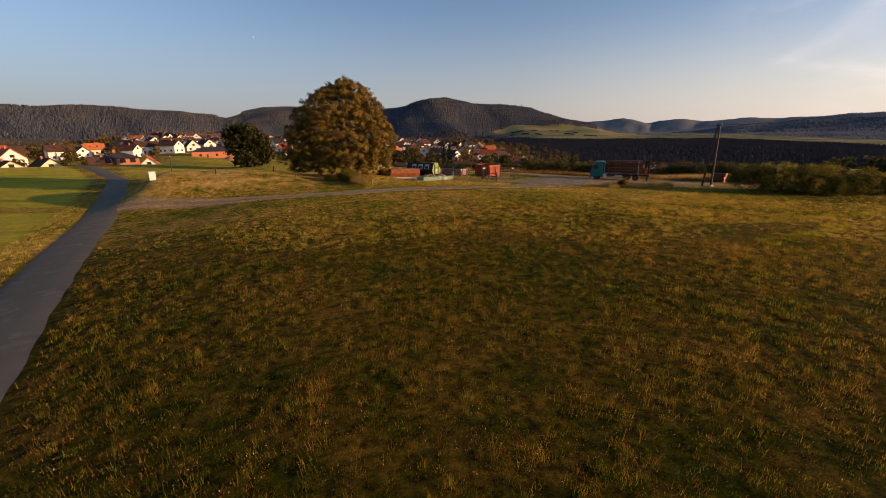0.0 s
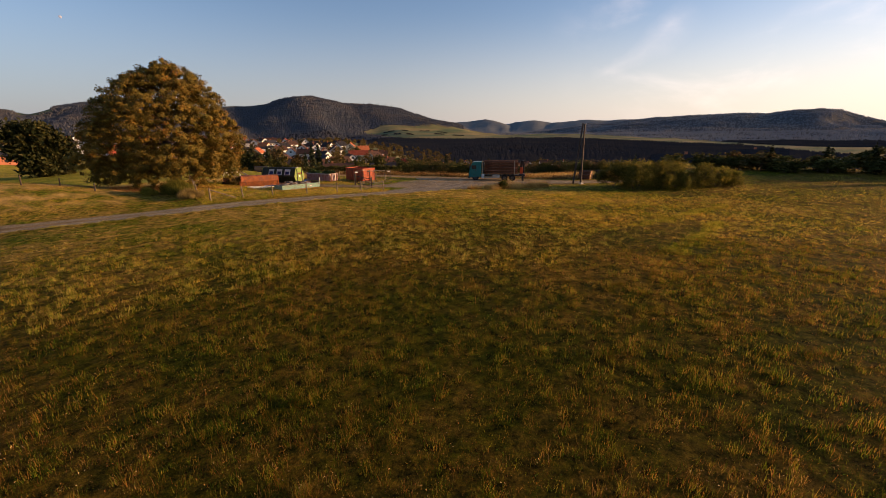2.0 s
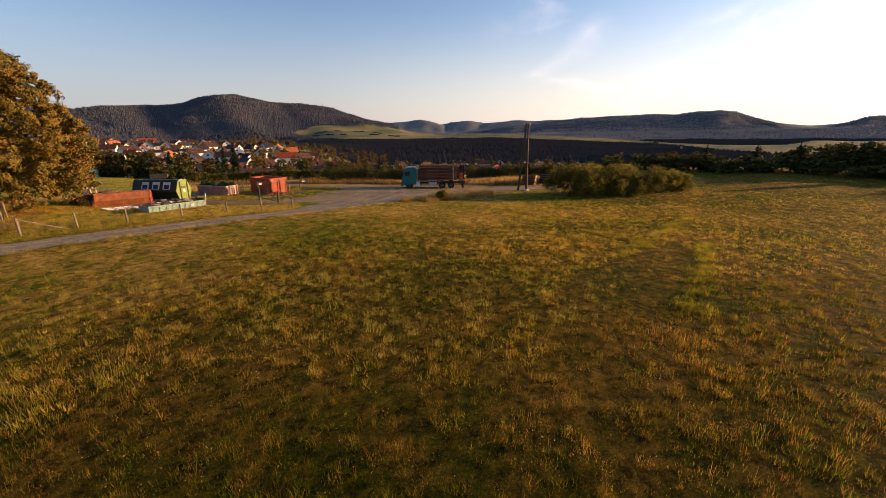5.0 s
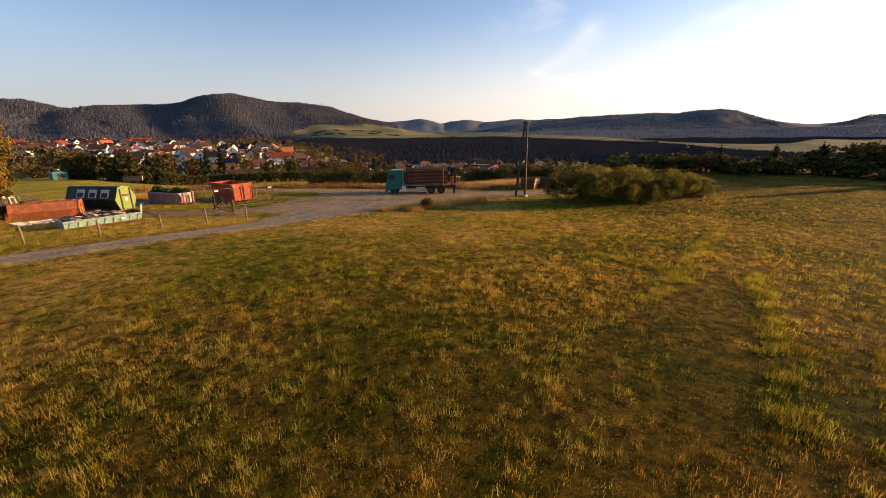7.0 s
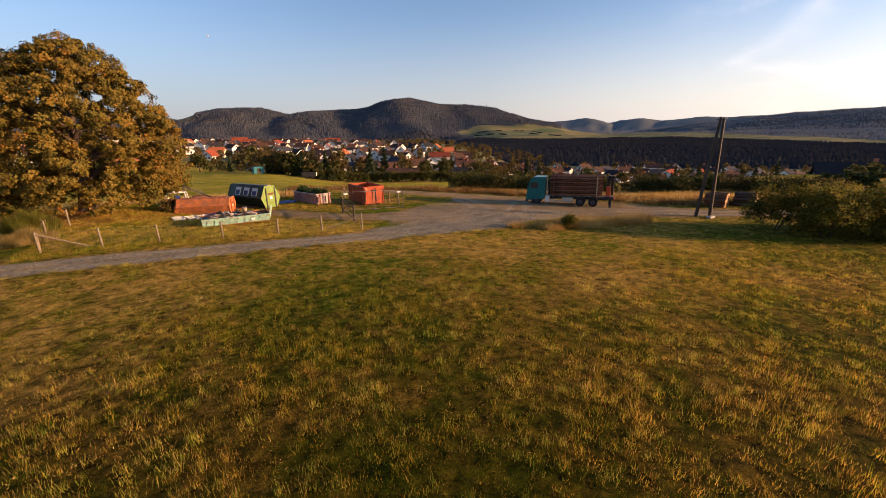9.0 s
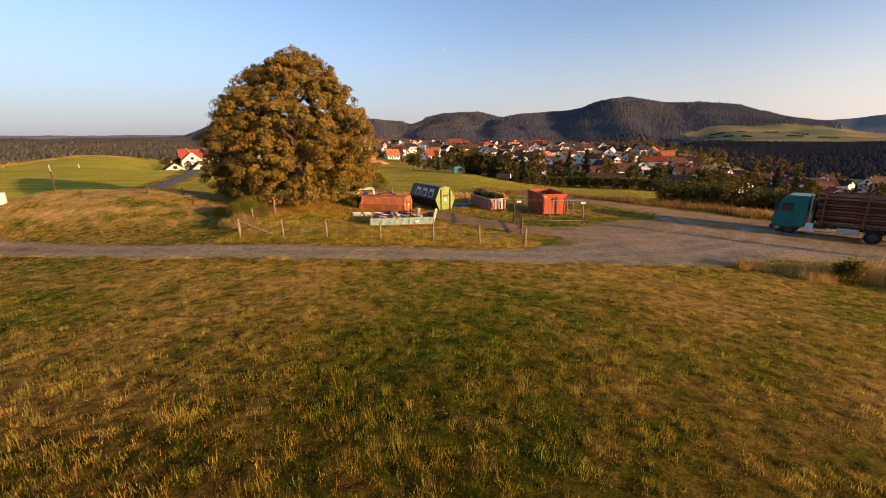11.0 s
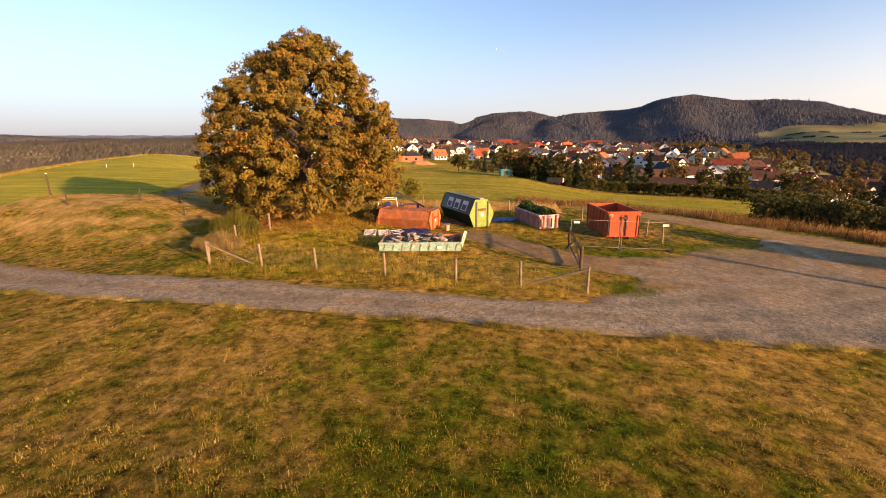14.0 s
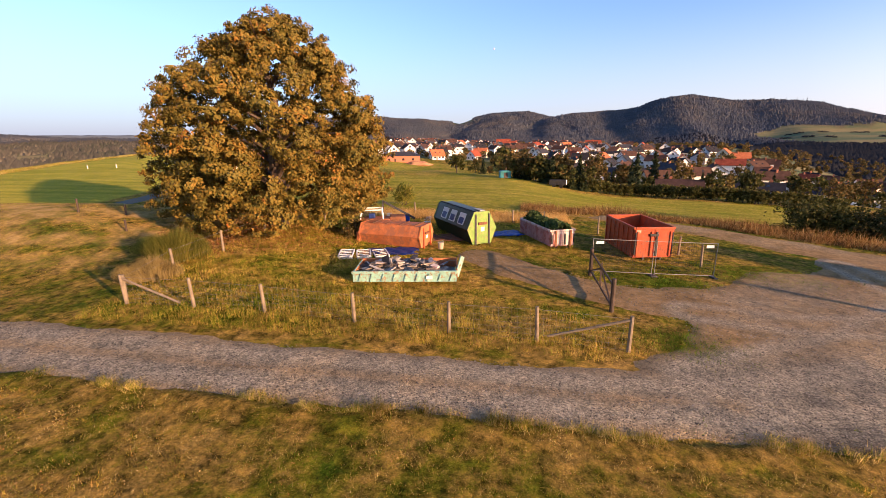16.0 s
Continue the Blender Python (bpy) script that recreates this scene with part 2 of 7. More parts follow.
M_TEAL = worn("teal_truck_paint", (0.007, 0.145, 0.138), 0.8, scale=2, rough=0.3, bump=0.03)
M_RUBBER = worn("rubber", (0.022, 0.022, 0.022), 0.7, rough=0.85)
M_WHITE = worn("white_paint", (0.72, 0.70, 0.66), 0.85, (0.5, 0.46, 0.4), 2.5, 0.5, amount=0.2)
M_RIM = worn("dusty_rim_paint", (0.075, 0.07, 0.065), 0.6, scale=5)
M_GREYPAINT = worn("grey_paint", (0.34, 0.34, 0.33), 0.8, scale=3)
M_BLUE = worn("blue_tarpaulin", (0.02, 0.07, 0.36), 0.6, scale=2.5, rough=0.35, bump=0.5, fine=8)
M_NAVY = worn("dark_blue_tarpaulin", (0.015, 0.035, 0.16), 0.6, scale=2.5, rough=0.4, bump=0.5, fine=8)
M_BEIGE = worn("beige_plastic", (0.38, 0.32, 0.22), 0.85, scale=4)
M_SCRAP = worn("broken_slabs", (0.31, 0.25, 0.19), 0.45, (0.40, 0.34, 0.27), 2.5, 0.85, amount=0.5)
M_CONCRETE = worn("concrete", (0.38, 0.36, 0.33), 0.75, scale=3)

M_GLASS, gn, gl, gb = material("dark_window_glass", 0.08)
gb.inputs["Base Color"].default_value = (0.02, 0.025, 0.03, 1)
gb.inputs["Specular IOR Level"].default_value = 0.6


def plaster(name, c):
    return worn(name, c, 0.9, scale=0.5, rough=0.85, bump=0.1, fine=12)


def tiled(name, c):
    """Roof tiles far off: fine courses of tile colour."""
    m, n, l, b = material(name, 0.85)
    b.inputs["Specular IOR Level"].default_value = 0.08
    co = n.new("ShaderNodeTexCoord").outputs["Object"]
    v = n.new("ShaderNodeTexVoronoi")
    v.inputs["Scale"].default_value = 3.0
    l.new(co, v.inputs["Vector"])
    big = noise_node(n, l, 0.6, 4, co)
    r = ramp(n, [(0.3, tuple(x * 0.65 for x in c)), (0.7, c)])
    l.new(big.outputs[0], r.inputs[0])
    hsv = n.new("ShaderNodeHueSaturation")
    mr = n.new("ShaderNodeMapRange")
    mr.inputs[3].default_value, mr.inputs[4].default_value = 0.8, 1.2
    l.new(v.outputs["Color"], mr.inputs[0])
    l.new(mr.outputs[0], hsv.inputs["Value"])
    l.new(r.outputs[0], hsv.inputs["Color"])
    l.new(hsv.outputs[0], b.inputs["Base Color"])
    return m


WALLS = [plaster("white_plaster", (0.78, 0.75, 0.70)), plaster("cream_plaster", (0.70, 0.60, 0.44)), plaster("pale_grey_plaster", (0.60, 0.58, 0.56)),
         plaster("brick_wall", (0.45, 0.17, 0.09))]
ROOFS = [tiled("anthracite_tiles", (0.032, 0.03, 0.033)), tiled("brown_tiles", (0.085, 0.046, 0.032)), tiled("red_tiles", (0.30, 0.07, 0.035)),
         tiled("orange_tiles", (0.48, 0.15, 0.06)), tiled("slate_tiles", (0.05, 0.05, 0.06))]


# ---- the lie of the land ----
def ss(a, b, v):
    t = np.clip((v - a) / (b - a), 0, 1)
    return t * t * (3 - 2 * t)


def bell(v, c, w):
    return np.exp(-((v - c) / w) ** 2)


def noise2(x, y, s):
    return np.sin(x * s + 1.7 * np.sin(y * s * 0.83 + 0.4)) * np.cos(y * s * 1.13 + 1.3 * np.sin(x * s * 0.71 + 2.0))


def azimuth(x, y):
    return np.degrees(np.arctan2(x - 20, y - 20))


MAIN_CREST = ((-75, 0.4), (-60, 1.1), (-53, 1.2), (-48, 0.9), (-42, 0.88), (-37, 0.95), (-34.5, 0.9), (-31.7, 1.05), (-29.8, 1.9), (-27.2, 2.9), (-25.7, 3.35), (-23.8, 3.25), (-21.6, 3.15), (-19, 3.4),
              (-16.4, 3.3), (-13, 3.05), (-10.5, 3.0), (-8.3, 2.8), (-6, 2.55), (-4.6, 2.4), (-2.6, 3.1), (-0.8, 3.42), (1.5, 3.65), (4, 3.58), (6.6, 3.0), (8.2, 2.75), (9.5, 3.28), (12.5, 3.4),
              (15.3, 3.5), (17, 3.7), (18.5, 4.3), (20.4, 4.65), (22.4, 4.78), (24, 4.45), (26, 4.0), (27.5, 3.85), (29.5, 3.77), (31.5, 3.62), (33.6, 3.38), (35.3, 2.7), (37.3, 2.15), (39.5, 1.6), (41, 1.3), (43, 0.6), (46, 0.0))
RIGHT_CREST = ((50, 0.0), (58, 0.9), (62, 1.2), (63.7, 1.46), (65.7, 1.6), (69, 1.74), (73.5, 1.82), (76.4, 1.74), (78.7, 1.95), (80.7, 2.0), (82, 1.85), (83.5, 1.28), (85.5, 0.64), (87.5, -0.05), (88.4, -0.3), (89.6, 0.05), (91.2, 0.49),
               (92.5, 0.98), (93.3, 1.0), (95, 0.8), (105, 0.6))
FAR_CREST = ((38, 1.1), (41.5, 1.45), (42.7, 1.5), (44.8, 1.78), (46, 1.6), (47.5, 1.05), (49, 1.38), (51.3, 1.55), (53.5, 1.17), (55.8, 1.35), (58, 1.5), (60.1, 1.34), (61.6, 1.44), (65, 1.3), (80, 1.0), (86, 0.5), (88.5, 0.15), (92, 0.5))


def crest(az, line):
    """Height of a ridge as an angle, in degrees."""
    return np.interp(az, [p[0] for p in line], [p[1] for p in line])


def ground_z(x, y):
    x, y = np.asarray(x, float), np.asarray(y, float)
    az, r = azimuth(x, y), np.hypot(x - 20, y - 20)
    # the meadow and its rim
    z = -1.5 * ss(20, 68, x) - 1.3 * ss(2, -17, x) * (0.55 + 0.45 * ss(10, 50, y))
    z += 0.55 * bell(x, 13, 11) * bell(y, 58, 12) + 0.2 * bell(x, 25, 14) * bell(y, 28, 18)
    z += (0.7 + 2.4 * ss(9, -8, x)) * np.exp(-(np.abs((x + 0.5) / 17.0) ** 8 + np.abs((y - 67) / 8.8) ** 2.8))
    z += 0.95 * bell(x, -13.5, 4.3) * bell(y, 65.5, 6.5)
    near = 1 - ss(150, 400, r)
    z = z * near
    # fall to the village, and the village's own rising slope
    wn_ = ss(-40, -12, az) * (1 - ss(24, 42, az))
    z += wn_ * (ss(-26, 6, az) * (-2.4 * ss(60, 140, r) - 8.0 * ss(130, 240, r)) - 2.6 * ss(4, 18, az) * ss(62, 112, r) + 9.5 * ss(230, 620, r) - 18 * ss(620, 1100, r))
    # the valley in the east, its wooded flank, the fields above it
    we = ss(24, 42, az) * (1 - ss(130, 160, az))
    z += we * (-8 * ss(55 + 45 * ss(50, 70, az), 150 + 60 * ss(50, 70, az), r) - 27 * ss(130, 380, r) + 16 * ss(470, 900, r) * (1 - 0.75 * ss(58, 74, az)) + 9 * ss(1000, 1700, r) * (1 - 0.7 * ss(62, 80, az)))
    z += 34 * ss(930, 1650, r) * bell(az, 34, 7.5)
    # the long field in the west and the wooded valley behind it
    ww = ss(-12, -40, az) + ss(130, 160, az)
    rim = 150 + 150 * ss(-57, -30, az)
    z += ww * ((3.6 - 1.6 * ss(-44, -54, az)) * ss(50, rim, r) * ss(-58, -34, az) - 30 * ss(rim, rim + 380, r) + 42 * ss(650, 1300, r))
    z -= 6.0 * ss(148, 205, r) * ss(-40, -30, az) * (1 - ss(-21, -13, az)) * (1 - ss(420, 650, r))
    for line, dist, width, trees in ((MAIN_CREST, 2300.0, 560.0, 8.5), (RIGHT_CREST, 3200.0, 650.0, 5.0), (FAR_CREST, 4300.0, 450.0, 0.0)):
        bend = 2.6 * (1 - ss(dist - 420, dist - 40, r)) * (noise2(x, y, 0.0055) + 0.6 * noise2(x, y, 0.013))
        h = 7.0 - trees + dist * np.tan(np.radians(crest(az + bend, line)))
        z = np.maximum(z, -28 + (h + 28) * np.where(r < dist, bell(r, dist, width), bell(r, dist, width * 1.5)))
    # spurs and hollows on the slopes
    for spur, high, wide in (([(862, 2080), (690, 1640), (625, 1440)], 22, 95), ([(330, 2040), (235, 1650), (200, 1450)], 15, 90), ([(-330, 2080), (-350, 1650)], 13, 95)):
        z += high * bell(seg_dist(x, y, spur), 0, wide) * ss(1280, 1500, r) * (1 - ss(1950, 2250, r))
    rough = ss(900, 1700, r)
    z += ss(1650, 1950, r) * (2.6 * noise2(x, y, 0.014) + 2.2 * noise2(x, y, 0.033))
    z += rough * (6 - 4 * ss(27, 36, az)) * np.sin(az * 0.9 + r * 0.004) * np.sin(r * 0.0035 + az * 0.35) * (1 - ss(2000, 2250, r) * 0.9)
    return z


def gz(x, y):
    return float(ground_z(x, y))


def seg_dist(x, y, pts):
    """Distance of points from a polyline."""
    best = np.full(np.shape(x), 1e9)
    for (ax, ay), (bx, by) in zip(pts, pts[1:]):
        dx, dy = bx - ax, by - ay
        t = np.clip(((x - ax) * dx + (y - ay) * dy) / (dx * dx + dy * dy), 0, 1)
        best = np.minimum(best, np.hypot(x - ax - t * dx, y - ay - t * dy))
    return best


def inside(x, y, poly):
    res = np.zeros(np.shape(x), bool)
    for (ax, ay), (bx, by) in zip(poly, poly[1:] + poly[:1]):
        if ay != by:
            res ^= ((ay > y) != (by > y)) & (x < (bx - ax) * (y - ay) / (by - ay) + ax)
    return res


ROAD = [(-3, -25), (-6.2, 0), (-9.6, 14), (-13.0, 29), (-15.7, 42), (-18.0, 56), (-21.5, 72), (-29, 103), (-42, 135), (-57, 165), (-95, 215)]
TRACK = [(-19, 58.6), (-11.5, 56.4), (-5.2, 54.0), (1.5, 51.8), (7, 50.9), (12.3, 50.5), (19, 50.25), (25.5, 50.35), (30, 50.4), (34, 50.7)]
GATEWAY = [(36, 57.6), (32, 59.8), (28.5, 62.4), (26.5, 64.6)]
YARD = [(33, 49.1), (37, 49.0), (42, 49.6), (47, 51.6), (53, 51.8), (59, 50.0), (66, 46.2), (76, 41), (77, 44), (69, 50), (66, 56), (61, 64), (54, 72), (47, 78.5), (38, 83.5),
        (36, 81), (44, 75.5), (48.5, 69.5), (46.5, 66.0), (42, 64.6), (39.5, 62.0), (35.5, 60.6), (33, 60.8), (32.6, 58), (35.0, 56.4), (34.4, 54.2), (32, 52.6)]


def gravel_at(x, y):
    """How far inside the gravel a point lies, in metres (below 0: outside)."""
    d = 1.5 - seg_dist(x, y, TRACK)
    e = seg_dist(x, y, YARD + YARD[:1])
    d = np.maximum(d, 1.5 - seg_dist(x, y, GATEWAY))
    return np.maximum(d, np.where(inside(x, y, YARD), e, -e))


def mesh_object(name, verts, faces, mat, smooth=False):
    me = bpy.data.meshes.new(name)
    me.from_pydata(verts, [], faces)
    me.update()
    if mat:
        me.materials.append(mat)
    if smooth:
        me.polygons.foreach_set("use_smooth", [True] * len(me.polygons))
    return new(name, me)


def fast_mesh(name, verts, tris, mat):
    """A mesh of many triangles or quads from arrays."""
    me = bpy.data.meshes.new(name)
    k = tris.shape[1]
    me.vertices.add(len(verts))
    me.vertices.foreach_set("co", np.ascontiguousarray(verts, np.float32).ravel())
    me.loops.add(tris.size)
    me.loops.foreach_set("vertex_index", np.ascontiguousarray(tris, np.int32).ravel())
    me.polygons.add(len(tris))
    me.polygons.foreach_set("loop_start", np.arange(0, tris.size, k, dtype=np.int32))
    me.update(calc_edges=True)
    me.materials.append(mat)
    return me


# ground sheet: rings that widen with the distance
CX, CY = 22.0, 32.0
rings = [2.0]
while rings[-1] < 4900:
    rings.append(rings[-1] + max(0.75, rings[-1] * 0.02))
rings = np.array(rings)
NA = 720
ang = np.radians(np.arange(NA) * 360 / NA)
gx = CX + np.outer(rings, np.sin(ang))
gy = CY + np.outer(rings, np.cos(ang))
gzz = ground_z(gx, gy)
gv = np.stack([gx, gy, gzz], -1).reshape(-1, 3)
idx = np.arange(len(rings) * NA).reshape(len(rings), NA)
nxt = np.roll(idx, -1, 1)
quads = np.stack([idx[:-1], nxt[:-1], nxt[1:], idx[1:]], -1).reshape(-1, 4)[:, ::-1]

# what grows where: r crop field, g woodland, b pasture in the distance
X, Y = gv[:, 0], gv[:, 1]
AZ, RR = azimuth(X, Y), np.hypot(X - 20, Y - 20)
side = np.interp(Y, [p[1] for p in ROAD], [p[0] for p in ROAD])
FIELD_N = [(12, 84), (30, 82.5), (37, 88.5), (50, 85), (58, 88), (78, 96), (98, 108), (97, 131), (82, 131), (60, 140), (44, 134), (37, 146), (28, 162), (20, 215), (8, 300), (-14, 312), (-52, 306), (-56, 240), (-30, 182), (-44, 158), (-30, 112), (-14, 86), (2, 80)]
RIM = np.interp(AZ, [-60, -54, -49, -46, -42, -38, -30], [150, 152, 164, 196, 236, 290, 330])
rim_d = RR - RIM - 5 * noise2(X, Y, 0.06)
crop = np.maximum(ss(0.5, -0.6, X - side + 4.3) * ((RR < 330) & (Y > -120)), 0.62 * inside(X, Y, FIELD_N))
strip = (X < side - 3.2) & (np.abs((Y - 62) + (X + 20) * 0.35) < 2.2)
flat_far = RR > 330


def wood_at(az, r, x, y):
    """Woodland: the hills, the valley's flank, the valley in the west."""
    j = noise2(x, y, 0.004) * 60 + noise2(x, y, 0.013) * 25
    hill = (r + j > 1250) & (az < 40)
    inner = np.interp(az, [28.4, 31, 35, 40, 44, 49, 55, 61, 65, 71, 76, 81, 88, 100], [1640, 1290, 1170, 1220, 1300, 1480, 1440, 1275, 1260, 1280, 1060, 800, 690, 620])
    outer = np.interp(az, [28.4, 31, 36, 40, 44, 55, 61, 65, 71, 76, 81, 87, 89, 100], [1650, 1770, 1785, 1850, 2200, 2300, 1950, 1700, 1590, 1300, 1130, 1150, 1420, 1450])
    fields = (az > 28.4) & (r + 0.35 * j > inner) & (r + 0.25 * j < outer)
    east = (az > 20) & (az < 110) & (r + 0.4 * j > 480 + 160 * ss(40, 24, az)) & ~((az < 40) & (r + 0.5 * j > 1010) & (r + j < 1250) & (az < 27))
    west = ((az < -22) | (az > 150)) & (r + 0.4 * j > 520 + 60 * ss(-57, -30, az)) & ~((az > -51.6) & (az < -49.2) & (r + 0.15 * j > 935) & (r + 0.15 * j < 1000))
    scar = (az > -5.8) & (az < -3.2) & (r > 2080) & (r < 2330)
    return (((hill & ~scar) | east) & ~fields) | west


wood = wood_at(AZ, RR, X, Y)
zone = np.zeros((len(gv), 4), np.float32)
zone[:, 0] = crop * (1 - 0.75 * strip) * np.where(AZ < -32, ss(-4, -22, rim_d), 1) * (1 - 0.6 * bell(X, 5, 28) * ss(138, 158, Y + 6 * noise2(X, Y, 0.08)))
zone[:, 1] = wood
zone[:, 2] = flat_far & ~wood
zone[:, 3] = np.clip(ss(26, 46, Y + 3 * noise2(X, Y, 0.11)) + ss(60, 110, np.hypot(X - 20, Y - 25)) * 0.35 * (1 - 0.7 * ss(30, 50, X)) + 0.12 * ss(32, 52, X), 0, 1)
ground_me = bpy.data.meshes.new("ground")
ground_me.from_pydata(gv.tolist(), [], quads[:, ::-1].tolist() + [idx[0, ::-1].tolist()])
if ground_me.polygons[0].normal.z < 0:
    ground_me.flip_normals()
ground_me.polygons.foreach_set("use_smooth", [True] * len(ground_me.polygons))
att = ground_me.color_attributes.new("zone", "FLOAT_COLOR", "POINT")
att.data.foreach_set("color", zone.ravel())
# red marks far hills coloured with haze, green the mound's bare soil
hatt = ground_me.color_attributes.new("haze_soil", "FLOAT_COLOR", "POINT")
haze_soil = np.zeros((len(gv), 4), np.float32)
haze_soil[:, 0] = RR > 3420
haze_soil[:, 1] = ss(14, 4, X) * ss(-22, -17, X) * ss(57, 60, Y) * ss(76, 71, Y) * np.clip(0.45 + 0.55 * noise2(X * 0.5, Y * 1.5, 0.7) + 0.3 * noise2(X, Y, 1.9), 0, 1)
hatt.data.foreach_set("color", haze_soil.ravel())
ground = new("ground", ground_me)
tagged(ground, "dry autumn meadow with patchy green and straw-coloured grass", "ground", kind="structure")

m, n, l, b = material("meadow", 0.95)
b.inputs["Specular IOR Level"].default_value = 0.03
co = n.new("ShaderNodeTexCoord").outputs["Object"]
za = n.new("ShaderNodeVertexColor")
za.layer_name = "zone"
sep = n.new("ShaderNodeSeparateColor")
l.new(za.outputs[0], sep.inputs[0])
big, mid, fine, grit = (noise_node(n, l, s, d, co, rg) for s, d, rg in ((0.09, 4, 0.6), (0.7, 6, 0.75), (2.4, 7, 0.78), (22, 4, 0.7)))
mixv = n.new("ShaderNodeMath")
mixv.operation = "MULTIPLY_ADD"
l.new(mid.outputs[0], mixv.inputs[0])
mixv.inputs[1].default_value = 0.55
half = n.new("ShaderNodeMath")
half.operation = "MULTIPLY"
l.new(big.outputs[0], half.inputs[0])
half.inputs[1].default_value = 0.45
l.new(half.outputs[0], mixv.inputs[2])
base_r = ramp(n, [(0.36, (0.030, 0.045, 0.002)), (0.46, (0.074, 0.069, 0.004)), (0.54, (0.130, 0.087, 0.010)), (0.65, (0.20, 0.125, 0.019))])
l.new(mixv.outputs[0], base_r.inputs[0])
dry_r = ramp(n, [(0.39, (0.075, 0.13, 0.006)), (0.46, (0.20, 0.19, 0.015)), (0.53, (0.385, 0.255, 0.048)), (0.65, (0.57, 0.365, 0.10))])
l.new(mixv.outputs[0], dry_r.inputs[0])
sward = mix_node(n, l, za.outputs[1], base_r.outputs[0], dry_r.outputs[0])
fr = ramp(n, [(0.36, (0.12, 0.14, 0.12)), (0.5, (0.62, 0.62, 0.62)), (0.66, (1.35, 1.25, 1.1))])
l.new(fine.outputs[0], fr.inputs[0])
gr = ramp(n, [(0.3, (0.5, 0.5, 0.5)), (0.7, (1.45, 1.42, 1.35))])
l.new(grit.outputs[0], gr.inputs[0])
meadow = mix_node(n, l, 1.0, sward, fr.outputs[0], "MULTIPLY")
meadow = mix_node(n, l, 0.8, meadow, gr.outputs[0], "MULTIPLY")
crop_r = ramp(n, [(0.3, (0.255, 0.27, 0.02)), (0.5, (0.36, 0.335, 0.034)), (0.7, (0.50, 0.415, 0.06))])
l.new(mixv.outputs[0], crop_r.inputs[0])
rowm = n.new("ShaderNodeMapping")
rowm.inputs["Rotation"].default_value = (0, 0, radians(-12))
rowm.inputs["Scale"].default_value = (0.02, 0.45, 0.3)
l.new(co, rowm.inputs["Vector"])
rows_n = noise_node(n, l, 1.0, 4, rowm.outputs[0], 0.6)
rows_r = ramp(n, [(0.36, (0.72, 0.80, 0.70)), (0.52, (1.0, 1.0, 1.0)), (0.64, (1.25, 1.18, 1.15))])
l.new(rows_n.outputs[0], rows_r.inputs[0])
bare_r = ramp(n, [(0.36, (0.24, 0.19, 0.045)), (0.46, (0.38, 0.26, 0.075)), (0.54, (0.50, 0.32, 0.11)), (0.64, (0.60, 0.41, 0.17))])
l.new(mid.outputs[0], bare_r.inputs[0])
bare_a = n.new("ShaderNodeVertexColor")
bare_a.layer_name = "haze_soil"
bare_s = n.new("ShaderNodeSeparateColor")
l.new(bare_a.outputs[0], bare_s.inputs[0])
meadow = mix_node(n, l, bare_s.outputs[1], meadow, bare_r.outputs[0])
cropc = mix_node(n, l, 0.5, crop_r.outputs[0], gr.outputs[0], "MULTIPLY")
cropc = mix_node(n, l, 0.8, cropc, rows_r.outputs[0], "MULTIPLY")
cropc = mix_node(n, l, 0.35, cropc, fr.outputs[0], "MULTIPLY")
col = mix_node(n, l, sep.outputs[0], meadow, cropc)
farm = n.new("ShaderNodeMapping")
farm.inputs["Rotation"].default_value = (0, 0, radians(38))
farm.inputs["Scale"].default_value = (0.0035, 0.017, 0.01)
l.new(co, farm.inputs["Vector"])
farb = noise_node(n, l, 1.0, 5, farm.outputs[0], 0.6)
# distant fields, their green greyed by haze put into the colour
far_r = ramp(n, [(0.36, (0.075, 0.105, 0.06)), (0.46, (0.115, 0.13, 0.062)), (0.54, (0.16, 0.148, 0.07)), (0.64, (0.215, 0.178, 0.085))])
l.new(farb.outputs[0], far_r.inputs[0])
col = mix_node(n, l, sep.outputs[2], col, far_r.outputs[0])
wd = noise_node(n, l, 0.05, 6, co, 0.7)
# woodland colour with bluish distance haze mixed in
wood_haze_r = ramp(n, [(0.35, (0.055, 0.062, 0.068)), (0.6, (0.075, 0.077, 0.076)), (0.75, (0.095, 0.088, 0.076))])
l.new(wd.outputs[0], wood_haze_r.inputs[0])
haze_a = n.new("ShaderNodeVertexColor")
haze_a.layer_name = "haze_soil"
haze_s = n.new("ShaderNodeSeparateColor")
l.new(haze_a.outputs[0], haze_s.inputs[0])
# haze painted as pale blue-grey over the farthest ridge
haze_r = ramp(n, [(0.35, (0.12, 0.14, 0.15)), (0.7, (0.17, 0.18, 0.17))])
l.new(wd.outputs[0], haze_r.inputs[0])
woodc = mix_node(n, l, haze_s.outputs[0], wood_haze_r.outputs[0], haze_r.outputs[0])
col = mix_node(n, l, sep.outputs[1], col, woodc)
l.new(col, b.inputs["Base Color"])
hsum = n.new("ShaderNodeMath")
hsum.operation = "ADD"
l.new(fine.outputs[0], hsum.inputs[0])
l.new(grit.outputs[0], hsum.inputs[1])
bp = n.new("ShaderNodeBump")
bp.inputs["Strength"].default_value, bp.inputs["Distance"].default_value = 0.9, 0.14
l.new(hsum.outputs[0], bp.inputs["Height"])
l.new(bp.outputs[0], b.inputs["Normal"])
ground_me.materials.append(m)


